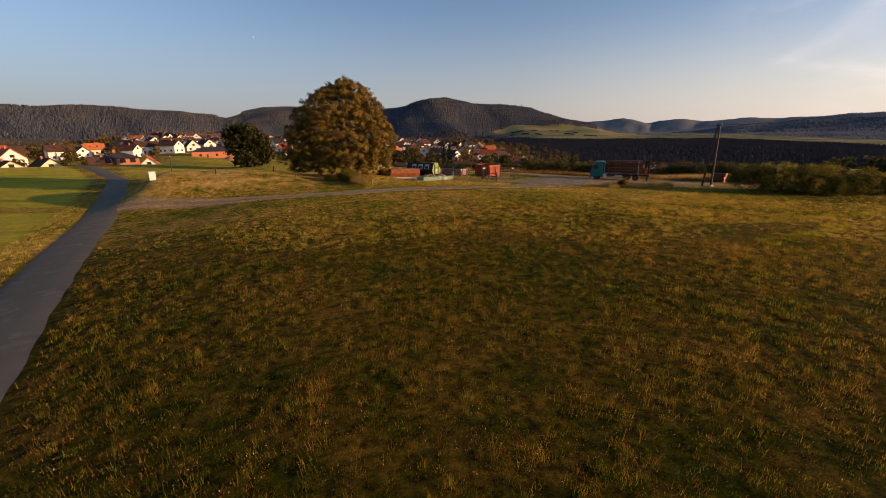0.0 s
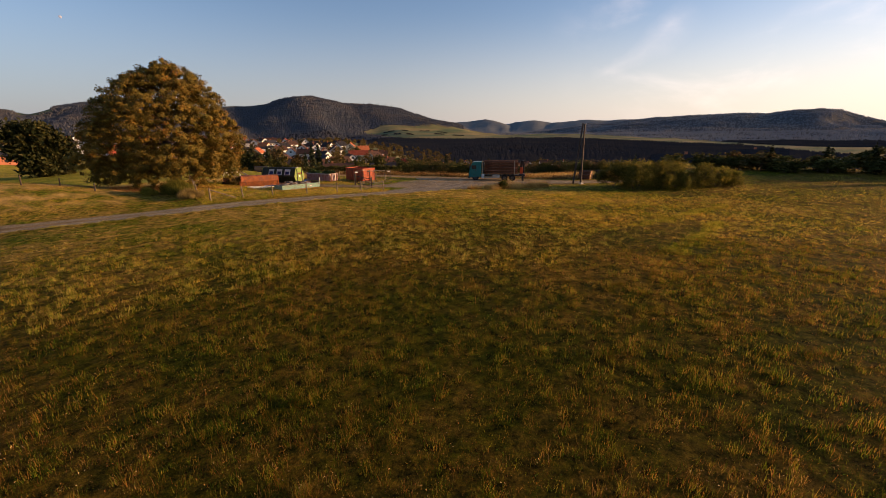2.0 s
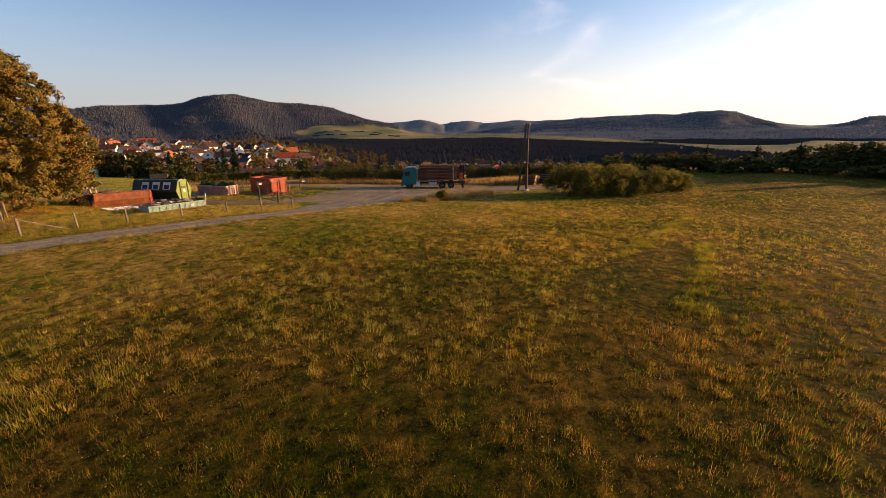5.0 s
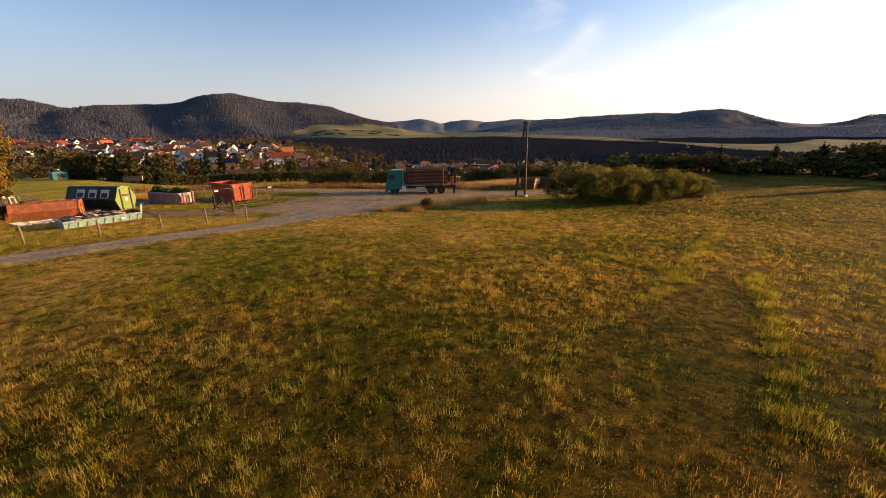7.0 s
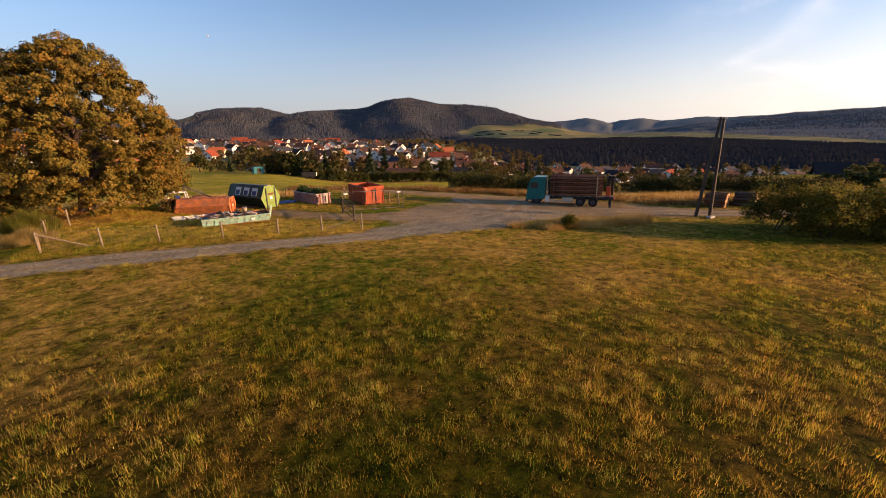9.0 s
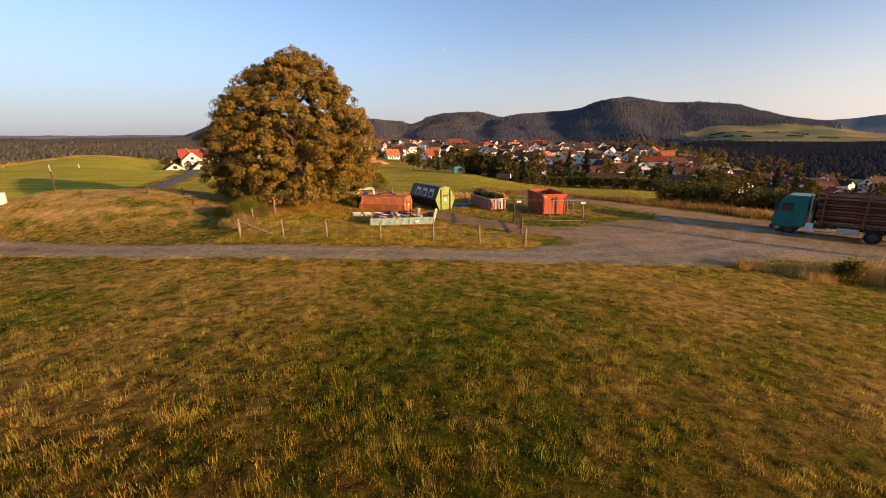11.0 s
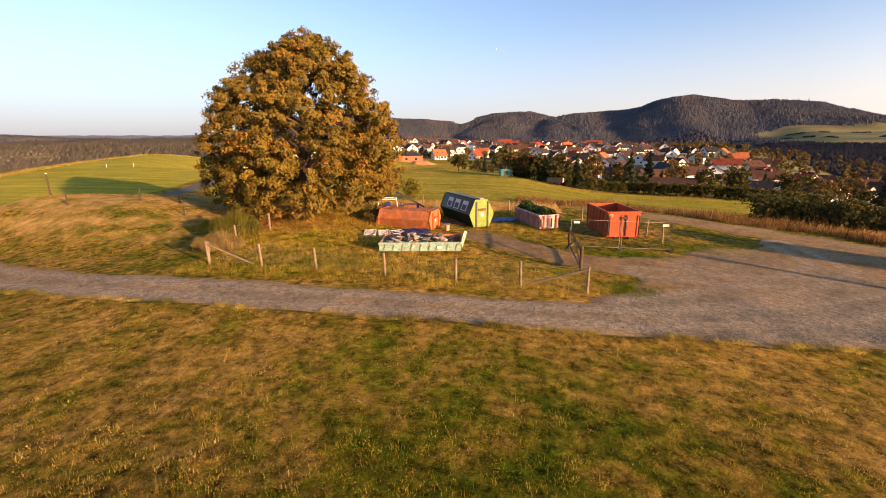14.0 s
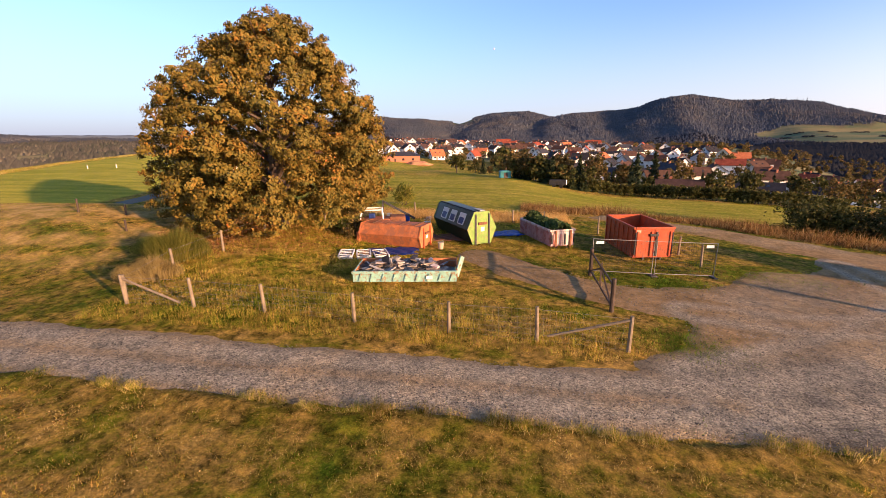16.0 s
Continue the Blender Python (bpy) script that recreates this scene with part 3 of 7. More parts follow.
def strip_mesh(name, pts, half_w, lift, mat, step=1.0):
    """A road surface that follows the ground along a line."""
    line = [Vector((*p, 0)) for p in pts]
    out = []
    for a, c in zip(line, line[1:]):
        k = max(1, int((c - a).length / step))
        out += [a.lerp(c, i / k) for i in range(k)]
    out.append(line[-1])
    for _ in range(12):
        out = [out[0]] + [(p * 2 + q + s) / 4 for q, p, s in zip(out, out[1:], out[2:])] + [out[-1]]
    vs, fs = [], []
    cols = 7
    for i, p in enumerate(out):
        d = (out[min(i + 1, len(out) - 1)] - out[max(i - 1, 0)]).normalized()
        nrm = Vector((d.y, -d.x, 0))
        wv = half_w * (1 + 0.03 * math.sin(i * 1.7) + 0.02 * math.sin(i * 0.63))
        for j in range(cols):
            s = j / (cols - 1) * 2 - 1
            q = p + nrm * wv * s
            vs.append((q.x, q.y, gz(q.x, q.y) + lift * (1 - 0.35 * s * s) - (0.08 if abs(s) == 1 else 0)))
    for i in range(len(out) - 1):
        for j in range(cols - 1):
            a = i * cols + j
            fs.append((a, a + 1, a + cols + 1, a + cols))
    return mesh_object(name, vs, fs, mat, True)


M_ASPHALT = worn("asphalt", (0.115, 0.11, 0.088), 0.85, (0.135, 0.126, 0.10), 0.5, 0.85, amount=0.3, fine=90, bump=0.3)
M_ASPHALT.node_tree.nodes["Principled BSDF"].inputs["Specular IOR Level"].default_value = 0.08
tagged(strip_mesh("road", ROAD, 1.75, 0.09, M_ASPHALT), "narrow grey asphalt farm road beside the meadow", "road", kind="structure")

# gravel: small cells wherever the track or the yard lies
m, n, l, b = material("gravel", 0.9)
b.inputs["Specular IOR Level"].default_value = 0.05
co = n.new("ShaderNodeTexCoord").outputs["Object"]
vor = n.new("ShaderNodeTexVoronoi")
vor.inputs["Scale"].default_value = 25
l.new(co, vor.inputs["Vector"])
g1, g2 = noise_node(n, l, 0.35, 5, co, 0.65), noise_node(n, l, 3.0, 5, co, 0.7)
gr1 = ramp(n, [(0.36, (0.21, 0.188, 0.14)), (0.5, (0.335, 0.293, 0.208)), (0.62, (0.43, 0.335, 0.20))])
l.new(g1.outputs[0], gr1.inputs[0])
lanes = n.new("ShaderNodeVertexColor")
lanes.layer_name = "wear"
lsep = n.new("ShaderNodeSeparateColor")
l.new(lanes.outputs[0], lsep.inputs[0])
g4 = noise_node(n, l, 0.55, 6, co, 0.7)
soil = ramp(n, [(0.3, (0.21, 0.14, 0.06)), (0.5, (0.34, 0.225, 0.10)), (0.7, (0.44, 0.30, 0.145))])
l.new(g4.outputs[0], soil.inputs[0])
gr2 = ramp(n, [(0.3, (0.42, 0.42, 0.42)), (0.7, (1.0, 0.97, 0.93))])
l.new(g2.outputs[0], gr2.inputs[0])
col = mix_node(n, l, lsep.outputs[0], gr1.outputs[0], soil.outputs[0])
col = mix_node(n, l, lsep.outputs[1], col, (0.42, 0.365, 0.262))
col = mix_node(n, l, 0.9, col, gr2.outputs[0], "MULTIPLY")
vr = ramp(n, [(0.0, (0.38, 0.38, 0.38)), (0.5, (0.95, 0.95, 0.95)), (1.0, (1.6, 1.56, 1.5))])
sepv = n.new("ShaderNodeSeparateColor")
l.new(vor.outputs["Color"], sepv.inputs[0])
l.new(sepv.outputs[0], vr.inputs[0])
grain = n.new("ShaderNodeMapRange")
grain.inputs[3].default_value, grain.inputs[4].default_value = 0.9, 0.3
l.new(lsep.outputs[0], grain.inputs[0])
col = mix_node(n, l, grain.outputs[0], col, vr.outputs[0], "MULTIPLY")
l.new(col, b.inputs["Base Color"])
bp = n.new("ShaderNodeBump")
bp.inputs["Strength"].default_value, bp.inputs["Distance"].default_value = 0.9, 0.04
l.new(vor.outputs["Distance"], bp.inputs["Height"])
bp.invert = True
l.new(bp.outputs[0], b.inputs["Normal"])
M_GRAVEL = m

cell = 0.25
ax, ay = np.arange(-20, 78, cell), np.arange(38, 86, cell)
mx, my = np.meshgrid(ax, ay)
inn = gravel_at(mx, my) + (0.12 + 0.25 * ss(32, 36, mx)) * noise2(mx, my, 0.9) + 0.1 * noise2(mx, my, 2.7)
mz = ground_z(mx, my) + np.clip(0.16 * inn, -0.16, 0.05) + 0.012 * noise2(mx, my, 1.3)
ids = -np.ones(mx.shape, int)
use = inn > -0.9
cellok = use[:-1, :-1] & use[1:, :-1] & use[:-1, 1:] & use[1:, 1:]
grow = np.zeros(mx.shape, bool)
for dy in (0, 1):
    for dx in (0, 1):
        grow[dy:dy + cellok.shape[0], dx:dx + cellok.shape[1]] |= cellok
ids[grow] = np.arange(grow.sum())
vs = np.stack([mx[grow], my[grow], mz[grow]], -1)
ii, jj = np.nonzero(cellok)
fs = np.stack([ids[ii, jj], ids[ii, jj + 1], ids[ii + 1, jj + 1], ids[ii + 1, jj]], -1)
gravel_me = fast_mesh("gravel_track", vs, fs, M_GRAVEL)
wx_, wy_ = vs[:, 0], vs[:, 1]
LANES = [[(34, 50.8), (42, 53), (50, 57), (55, 63)], [(34, 52), (41, 55.5), (48, 61), (49, 68)], [(36, 57.6), (40, 57), (46, 58)], [(60, 54), (68, 47), (76, 42.5)]]
ruts = np.full(len(vs), 1e9)
for ln in LANES:
    ruts = np.minimum(ruts, np.abs(seg_dist(wx_, wy_, ln) - 0.85))
for ln in (TRACK,):
    ruts = np.minimum(ruts, np.abs(seg_dist(wx_, wy_, ln) - 0.75))
jit = noise2(wx_, wy_, 0.45) + 0.6 * noise2(wx_, wy_, 1.4)
wear_g = np.clip(1 - ruts / 0.55, 0, 1) * np.clip(0.65 + 0.3 * jit, 0, 0.95)
soil_w = np.clip(0.95 * ss(2.6, 1.4, seg_dist(wx_, wy_, GATEWAY)) * ss(57, 58.5, wy_) + ss(31, 36, wx_) * ss(1.6, 4.0, seg_dist(wx_, wy_, TRACK[-3:] + [(42, 51.8), (52, 54.5)])) * (0.7 + 0.35 * jit) + 0.5 * ss(0.75, 0.1, np.clip(gravel_at(wx_, wy_), -1, 3)) + 0.55 * ss(0.4, 0.0, seg_dist(wx_, wy_, TRACK)) + 0.85 * ss(10, -6, wx_), 0, 1) * (1 - wear_g * (1 - 0.6 * ss(10, -6, wx_)))
watt = gravel_me.color_attributes.new("wear", "FLOAT_COLOR", "POINT")
watt.data.foreach_set("color", np.stack([soil_w, wear_g, 0 * jit, 0 * jit + 1], -1).astype(np.float32).ravel())
gravel = new("gravel_track", gravel_me)
tagged(gravel, "grey crushed-stone track widening into a parking yard", "track", kind="structure")

# raised grass verge along the track's meadow side
VERGE = [(-4, 51.8), (1.5, 50.0), (7, 49.15), (12.3, 48.75), (19, 48.5), (25.5, 48.55), (30, 48.6), (34.5, 48.7), (38.5, 49.0), (42.5, 48.9)]
vv_, ff_ = [], []
span = np.linspace(0, len(VERGE) - 1, 260)
vx = np.interp(span, range(len(VERGE)), [p[0] for p in VERGE])
vy = np.interp(span, range(len(VERGE)), [p[1] for p in VERGE]) + 0.16 * noise2(vx, vx * 0.3, 0.83) + 0.10 * noise2(vx, vx * 0.7, 2.3)
for i in range(260):
    for off, hgt in ((0.40, -0.08), (0.2, 0.07), (-0.05, 0.09), (-0.35, 0.05), (-0.75, -0.03)):
        yy = vy[i] + off
        vv_.append((vx[i], yy, gz(vx[i], yy) + hgt * (0.85 + 0.35 * float(noise2(vx[i], yy, 1.1)))))
for i in range(259):
    for j in range(4):
        a = i * 5 + j
        ff_.append((a, a + 1, a + 6, a + 5))
verge = mesh_object("verge", vv_, ff_, ground_me.materials[0], True)
va = verge.data.color_attributes.new("zone", "FLOAT_COLOR", "POINT")
va.data.foreach_set("color", np.tile(np.array([0, 0, 0, 0.8], np.float32), len(vv_)))
tagged(verge, "low dry grass verge along the gravel track", "verge", kind="structure")


def verge_z(x, y):
    """The ground with the verge's low bank on it."""
    off = np.asarray(y) - np.interp(x, [p[0] for p in VERGE], [p[1] for p in VERGE])
    return ground_z(x, y) + np.where((np.asarray(x) > -4) & (np.asarray(x) < 42.5), 0.06 * bell(off, 0.0, 0.4), 0)


# ---- building blocks ----
def part(name, bm, mat, parent=None, label="", smooth=False):
    """Links a bmesh as one mesh object under a thing or part."""
    me = bpy.data.meshes.new(name)
    bmesh.ops.recalc_face_normals(bm, faces=bm.faces[:])
    bm.to_mesh(me)
    bm.free()
    for mm in (mat if isinstance(mat, (list, tuple)) else [mat]):
        me.materials.append(mm)
    if smooth:
        me.polygons.foreach_set("use_smooth", [True] * len(me.polygons))
    ob = new(name, me)
    if parent:
        ob.parent = parent
    if label:
        tagged(ob, label)
    return ob


def mesh_part(name, me, parent=None, label=""):
    ob = new(name, me)
    if parent:
        ob.parent = parent
    if label:
        tagged(ob, label)
    return ob


def thing(name, x, y, rz=0.0, label="", category="", group="", z=None, kind=""):
    ob = new(name)
    ob.empty_display_size = 0.2
    ob.matrix_world = pose(x, y, gz(x, y) if z is None else z, 0, 0, rz)
    return tagged(ob, label, category, group, kind)


def box(bm, x0, x1, y0, y1, z0, z1, bevel=0.0, turn=None):
    g = bmesh.ops.create_cube(bm, size=1.0)["verts"]
    bmesh.ops.scale(bm, vec=(x1 - x0, y1 - y0, z1 - z0), verts=g)
    bmesh.ops.translate(bm, vec=((x0 + x1) / 2, (y0 + y1) / 2, (z0 + z1) / 2), verts=g)
    if turn:
        bmesh.ops.transform(bm, matrix=turn, verts=g)
    if bevel:
        es = list({e for v in g for e in v.link_edges})
        bmesh.ops.bevel(bm, geom=es, offset=bevel, segments=2, affect="EDGES", profile=0.6)
    return bm


def bar(bm, a, c, r0, r1=None, seg=8):
    """A round bar from a to c."""
    a, c = Vector(a), Vector(c)
    d = c - a
    g = bmesh.ops.create_cone(bm, cap_ends=True, segments=seg, radius1=r0, radius2=r0 if r1 is None else r1, depth=d.length)["verts"]
    m4 = Matrix.Translation((a + c) / 2) @ d.to_track_quat("Z", "Y").to_matrix().to_4x4()
    bmesh.ops.transform(bm, matrix=m4, verts=g)
    return bm


def beam(bm, a, c, w, h):
    """A squared bar from a to c."""
    a, c = Vector(a), Vector(c)
    d = c - a
    m4 = Matrix.Translation((a + c) / 2) @ d.to_track_quat("X", "Z").to_matrix().to_4x4()
    return box(bm, -d.length / 2, d.length / 2, -w / 2, w / 2, -h / 2, h / 2, 0, m4)


def prism(bm, outline, y0, y1):
    """An outline in x and z drawn out along y."""
    lo = [bm.verts.new((x, y0, z)) for x, z in outline]
    hi = [bm.verts.new((x, y1, z)) for x, z in outline]
    k = len(outline)
    bm.faces.new(lo)
    bm.faces.new(hi[::-1])
    for i in range(k):
        bm.faces.new((lo[i], hi[i], hi[(i + 1) % k], lo[(i + 1) % k]))
    return bm


def leaf_cards(rng, centres, size, squash=0.8):
    """Small bent leaves at the given places: arrays of vertices and quads."""
    k = len(centres)
    u = rng.normal(size=(k, 3))
    u /= np.linalg.norm(u, axis=1)[:, None]
    w = rng.normal(size=(k, 3))
    v = np.cross(u, w)
    v /= np.linalg.norm(v, axis=1)[:, None]
    nn = np.cross(u, v)
    s = size * rng.uniform(0.6, 1.3, (k, 1))
    p = np.stack([centres - u * s, centres + v * s * 0.55 + nn * s * 0.2, centres + u * s, centres - v * s * 0.55 + nn * s * 0.2], 1)
    return p.reshape(-1, 3), np.arange(4 * k).reshape(k, 4)


def crown_points(rng, lobes, per_lobe, clump, leaves):
    """Leaf places: lobes (x, y, z, r) carry clumps on their outside, clumps carry leaves."""
    out = []
    for x, y, z, r in lobes:
        d = rng.normal(size=(per_lobe, 3))
        d[:, 2] += 0.25
        d /= np.linalg.norm(d, axis=1)[:, None]
        cs = np.array([x, y, z]) + d * r * rng.uniform(0.75, 1.05, (per_lobe, 1))
        for c in cs:
            q = rng.normal(size=(leaves, 3)) * clump * rng.uniform(0.6, 1.2)
            q[:, 2] *= 0.75
            out.append(c + q)
    return np.concatenate(out)


def limbs(bm, rng, base, top, r, count, reach, rise):
    """A tapered trunk with limbs."""
    a, c = Vector(base), Vector(top)
    k = 5
    pts = [a.lerp(c, i / k) + Vector((rng.uniform(-1, 1), rng.uniform(-1, 1), 0)) * r * 0.5 * (0 < i) for i in range(k + 1)]
    for i in range(k):
        bar(bm, pts[i], pts[i + 1], r * (1 - 0.8 * i / k), r * (1 - 0.8 * (i + 1) / k), 8)
    for i in range(count):
        f = rng.uniform(0.25, 0.95)
        p = a.lerp(c, f)
        t = rng.uniform(0, 2 * math.pi)
        q = p + Vector((math.cos(t), math.sin(t), 0)) * reach * rng.uniform(0.5, 1.0) * (1.1 - 0.5 * f) + Vector((0, 0, rise * rng.uniform(0.4, 1.0)))
        mid = p.lerp(q, 0.5) + Vector((0, 0, 0.08 * reach))
        bar(bm, p, mid, r * 0.35 * (1.2 - f), r * 0.22 * (1.2 - f), 6)
        bar(bm, mid, q, r * 0.22 * (1.2 - f), r * 0.06, 6)
    return bm


def tree(name, x, y, height, width, mat, seed, label, category="tree", lobes=14, per_lobe=10, leaves=8, leaf=0.35, low=0.25, group="", trunk=0.25, z=None):
    """A leafy tree: tapered trunk with limbs and a crown of many leaves."""
    rng = np.random.default_rng(seed)
    t = thing(name, x, y, 0, label, category, group, z)
    part("trunk", limbs(bmesh.new(), rng, (0, 0, -0.3), (0, 0, height * 0.8), trunk, 9, width * 0.4, height * 0.15), M_BARK, t)
    lb = []
    for i in range(lobes):
        h = rng.uniform(low, 0.92)
        wide = width / 2 * math.sqrt(max(0.05, 1 - ((h - 0.45) / 0.58) ** 2))
        a = i * 2.4 + rng.uniform(-0.4, 0.4)
        d = wide * rng.uniform(0.45, 0.72)
        lb.append((d * math.cos(a), d * math.sin(a), h * height, wide * rng.uniform(0.33, 0.48)))
    lb.append((0, 0, height * 0.6, width * 0.3))
    pts = crown_points(rng, lb, per_lobe, width * 0.045, leaves)
    pts = pts[pts[:, 2] > 0.15]
    v, q = leaf_cards(rng, pts, leaf)
    mesh_part("crown", fast_mesh("crown", v, q, mat), t)
    return t


def conifer(name, x, y, height, width, seed, label, group="", z=None):
    """A spruce: straight trunk, tiers of drooping needle sprays."""
    rng = np.random.default_rng(seed)
    t = thing(name, x, y, 0, label, "tree", group, z)
    part("trunk", bar(bmesh.new(), (0, 0, -0.2), (0, 0, height * 0.97), height * 0.014, 0.02, 7), M_BARK, t)
    k = 620
    h = 1 - np.sqrt(rng.uniform(0, 1, k)) * 0.94
    a = rng.uniform(0, 2 * np.pi, k)
    rad = (1 - h) * width / 2 * rng.uniform(0.35, 1.05, k) * (0.85 + 0.3 * np.sin(h * 55))
    pts = np.stack([rad * np.cos(a), rad * np.sin(a), h * height - rad * 0.25], -1)
    v, q = leaf_cards(rng, pts, height * 0.035 + 0.1)
    mesh_part("crown", fast_mesh("crown", v, q, M_CONIFER), t)
    return t


def blades(rng, px, py, height, width, lean, mat, name, per=6, spread=0.09, zfun=ground_z):
    """Grass: bent blades in tufts, joined into one mesh."""
    k = len(px)
    x = np.repeat(px, per) + rng.normal(size=k * per) * spread
    y = np.repeat(py, per) + rng.normal(size=k * per) * spread
    hh = np.repeat(height, per) * rng.uniform(0.45, 1.15, k * per)
    z = zfun(x, y) - 0.03
    a = rng.uniform(0, 2 * np.pi, k * per)
    ln = hh * lean * rng.uniform(0.3, 1.5, k * per)
    dx, dy = np.cos(a), np.sin(a)
    w = width * rng.uniform(0.6, 1.4, k * per)
    b0 = np.stack([x - dy * w, y + dx * w, z], -1)
    b1 = np.stack([x + dy * w, y - dx * w, z], -1)
    tp = np.stack([x + dx * ln, y + dy * ln, z + hh], -1)
    v = np.stack([b0, b1, tp], 1).reshape(-1, 3)
    return fast_mesh(name, v, np.arange(3 * k * per).reshape(-1, 3), mat)


# ---- the old oak on the mound ----
rng = np.random.default_rng(7)
oak = thing("oak_tree", 10.9, 69.0, 0, "broad old oak with olive and rust-brown autumn leaves", "tree")
part("trunk", limbs(bmesh.new(), rng, (0, 0, -0.5), (0.4, 0.2, 11.0), 0.75, 26, 7.0, 3.0), M_BARK, oak)
lobes = []
for i in range(120):
    h = (i + 0.5) / 120
    wide = 8.15 * max(0.03, 1 - (abs(h - 0.27) / 0.75) ** (1.9 if h > 0.27 else 3.0)) ** 0.62
    a = i * 2.39996 + rng.uniform(-0.5, 0.5)
    r = rng.uniform(1.1, 2.1) * (0.8 if h > 0.8 else 1)
    d = max(0.0, wide - r * rng.uniform(0.75, 1.3))
    lobes.append((d * math.cos(a) + 0.2 + 0.7 * h, d * math.sin(a), 1.2 + h * 12.4, r))
for i in range(20):
    a = i * 2.1
    lobes.append((4.0 * math.cos(a), 4.0 * math.sin(a), 2.6 + i * 0.42, 2.4))
for i in range(22):
    a = i * 2.39996
    d = 3.2 + 3.6 * ((i * 0.37) % 1)
    lobes.append((d * math.cos(a) + 0.2, d * math.sin(a), 1.5 + 1.5 * ((i * 0.61) % 1), 1.5))
# boughs that stand out on the western side
lobes += [(-7.4, 0.2, 2.4, 1.5), (-7.8, 1.6, 3.4, 1.4), (-6.6, 3.4, 5.0, 1.6), (-5.6, 4.6, 8.0, 1.6), (-4.6, 4.8, 9.6, 1.4), (-6.0, 4.2, 6.6, 1.6)]
lobes = [b for b in lobes if not (b[0] < -4.2 and b[1] < 0.5 and b[2] > 8.2)]


def oak_crown(rng, lobes, per_lobe, leaves, size):
    """Leafy sprays on the outside of each lobe; the leaves of a spray mostly face the way that it does."""
    pos, nrm = [], []
    for x, y, z, r in lobes:
        d = rng.normal(size=(per_lobe, 3))
        d[:, 2] += 0.3
        d /= np.linalg.norm(d, axis=1)[:, None]
        for c in d:
            o = np.array([x, y, z]) + c * r * rng.uniform(0.72, 1.08)
            w = rng.normal(size=(leaves, 3))
            w /= np.linalg.norm(w, axis=1)[:, None]
            w = w * rng.uniform(0.35, 1.0, (leaves, 1)) * rng.uniform(0.28, 0.62)
            w[:, 2] *= 0.7
            pos.append(o + w)
            nrm.append(w * 1.6 + c * 0.75 + rng.normal(size=(leaves, 3)) * 0.36)
    p, nn = np.concatenate(pos), np.concatenate(nrm)
    p[:, 0] -= 0.9 * ss(1.0, -7.0, p[:, 0])
    ok = p[:, 2] > 0.4 + 0.35 * np.clip(p[:, 0] - 4.5, 0, 5)
    p, nn = p[ok], nn[ok]
    nn /= np.linalg.norm(nn, axis=1)[:, None]
    k = len(p)
    u = np.cross(nn, rng.normal(size=(k, 3)))
    u /= np.linalg.norm(u, axis=1)[:, None]
    v = np.cross(nn, u)
    s_ = size * rng.uniform(0.6, 1.3, (k, 1))
    q = np.stack([p - u * s_, p + v * s_ * 0.62 - nn * s_ * 0.15, p + u * s_, p - v * s_ * 0.62 - nn * s_ * 0.15], 1)
    return q.reshape(-1, 3), np.arange(4 * k).reshape(k, 4)


v, q = oak_crown(rng, lobes, 18, 72, 0.098)
mesh_part("crown", fast_mesh("oak_crown", v, q, M_OAK), oak)


# ---- bushes round the meadow ----
def bush(x, y, w, h, mat, seed, label, leaves=2600, leaf=0.13, group="", stretch=1.0, rz=0.0, twigs=7):
    """A many-stemmed bush: thin stems and a dense uneven crown down to the ground."""
    g = np.random.default_rng(seed)
    t = thing("bush", x, y, rz, label, "bush", group)
    bm = bmesh.new()
    for i in range(twigs):
        a = g.uniform(0, 6.28)
        bar(bm, (0.2 * math.cos(a), 0.2 * math.sin(a), -0.2), (w * 0.35 * math.cos(a), w * 0.35 * math.sin(a), h * g.uniform(0.6, 0.9)), 0.035, 0.01, 5)
    part("stem", bm, M_BARK, t)
    lb = []
    for i in range(16):
        a, hh = i * 2.4, g.uniform(0.12, 0.8)
        d = w / 2 * math.sqrt(max(0.1, 1 - hh ** 2)) * g.uniform(0.3, 0.8)
        lb.append((d * math.cos(a) * stretch, d * math.sin(a), hh * h, w * g.uniform(0.13, 0.22)))
    p = crown_points(g, lb, 12, w * 0.04 + 0.06, max(3, leaves // 192))
    p[:, 2] = np.where(p[:, 2] < 0.05, np.abs(p[:, 2]) * 0.6 + 0.05, p[:, 2])
    vv, qq = leaf_cards(g, p, leaf)
    mesh_part("crown", fast_mesh("crown", vv, qq, mat), t)
    return t


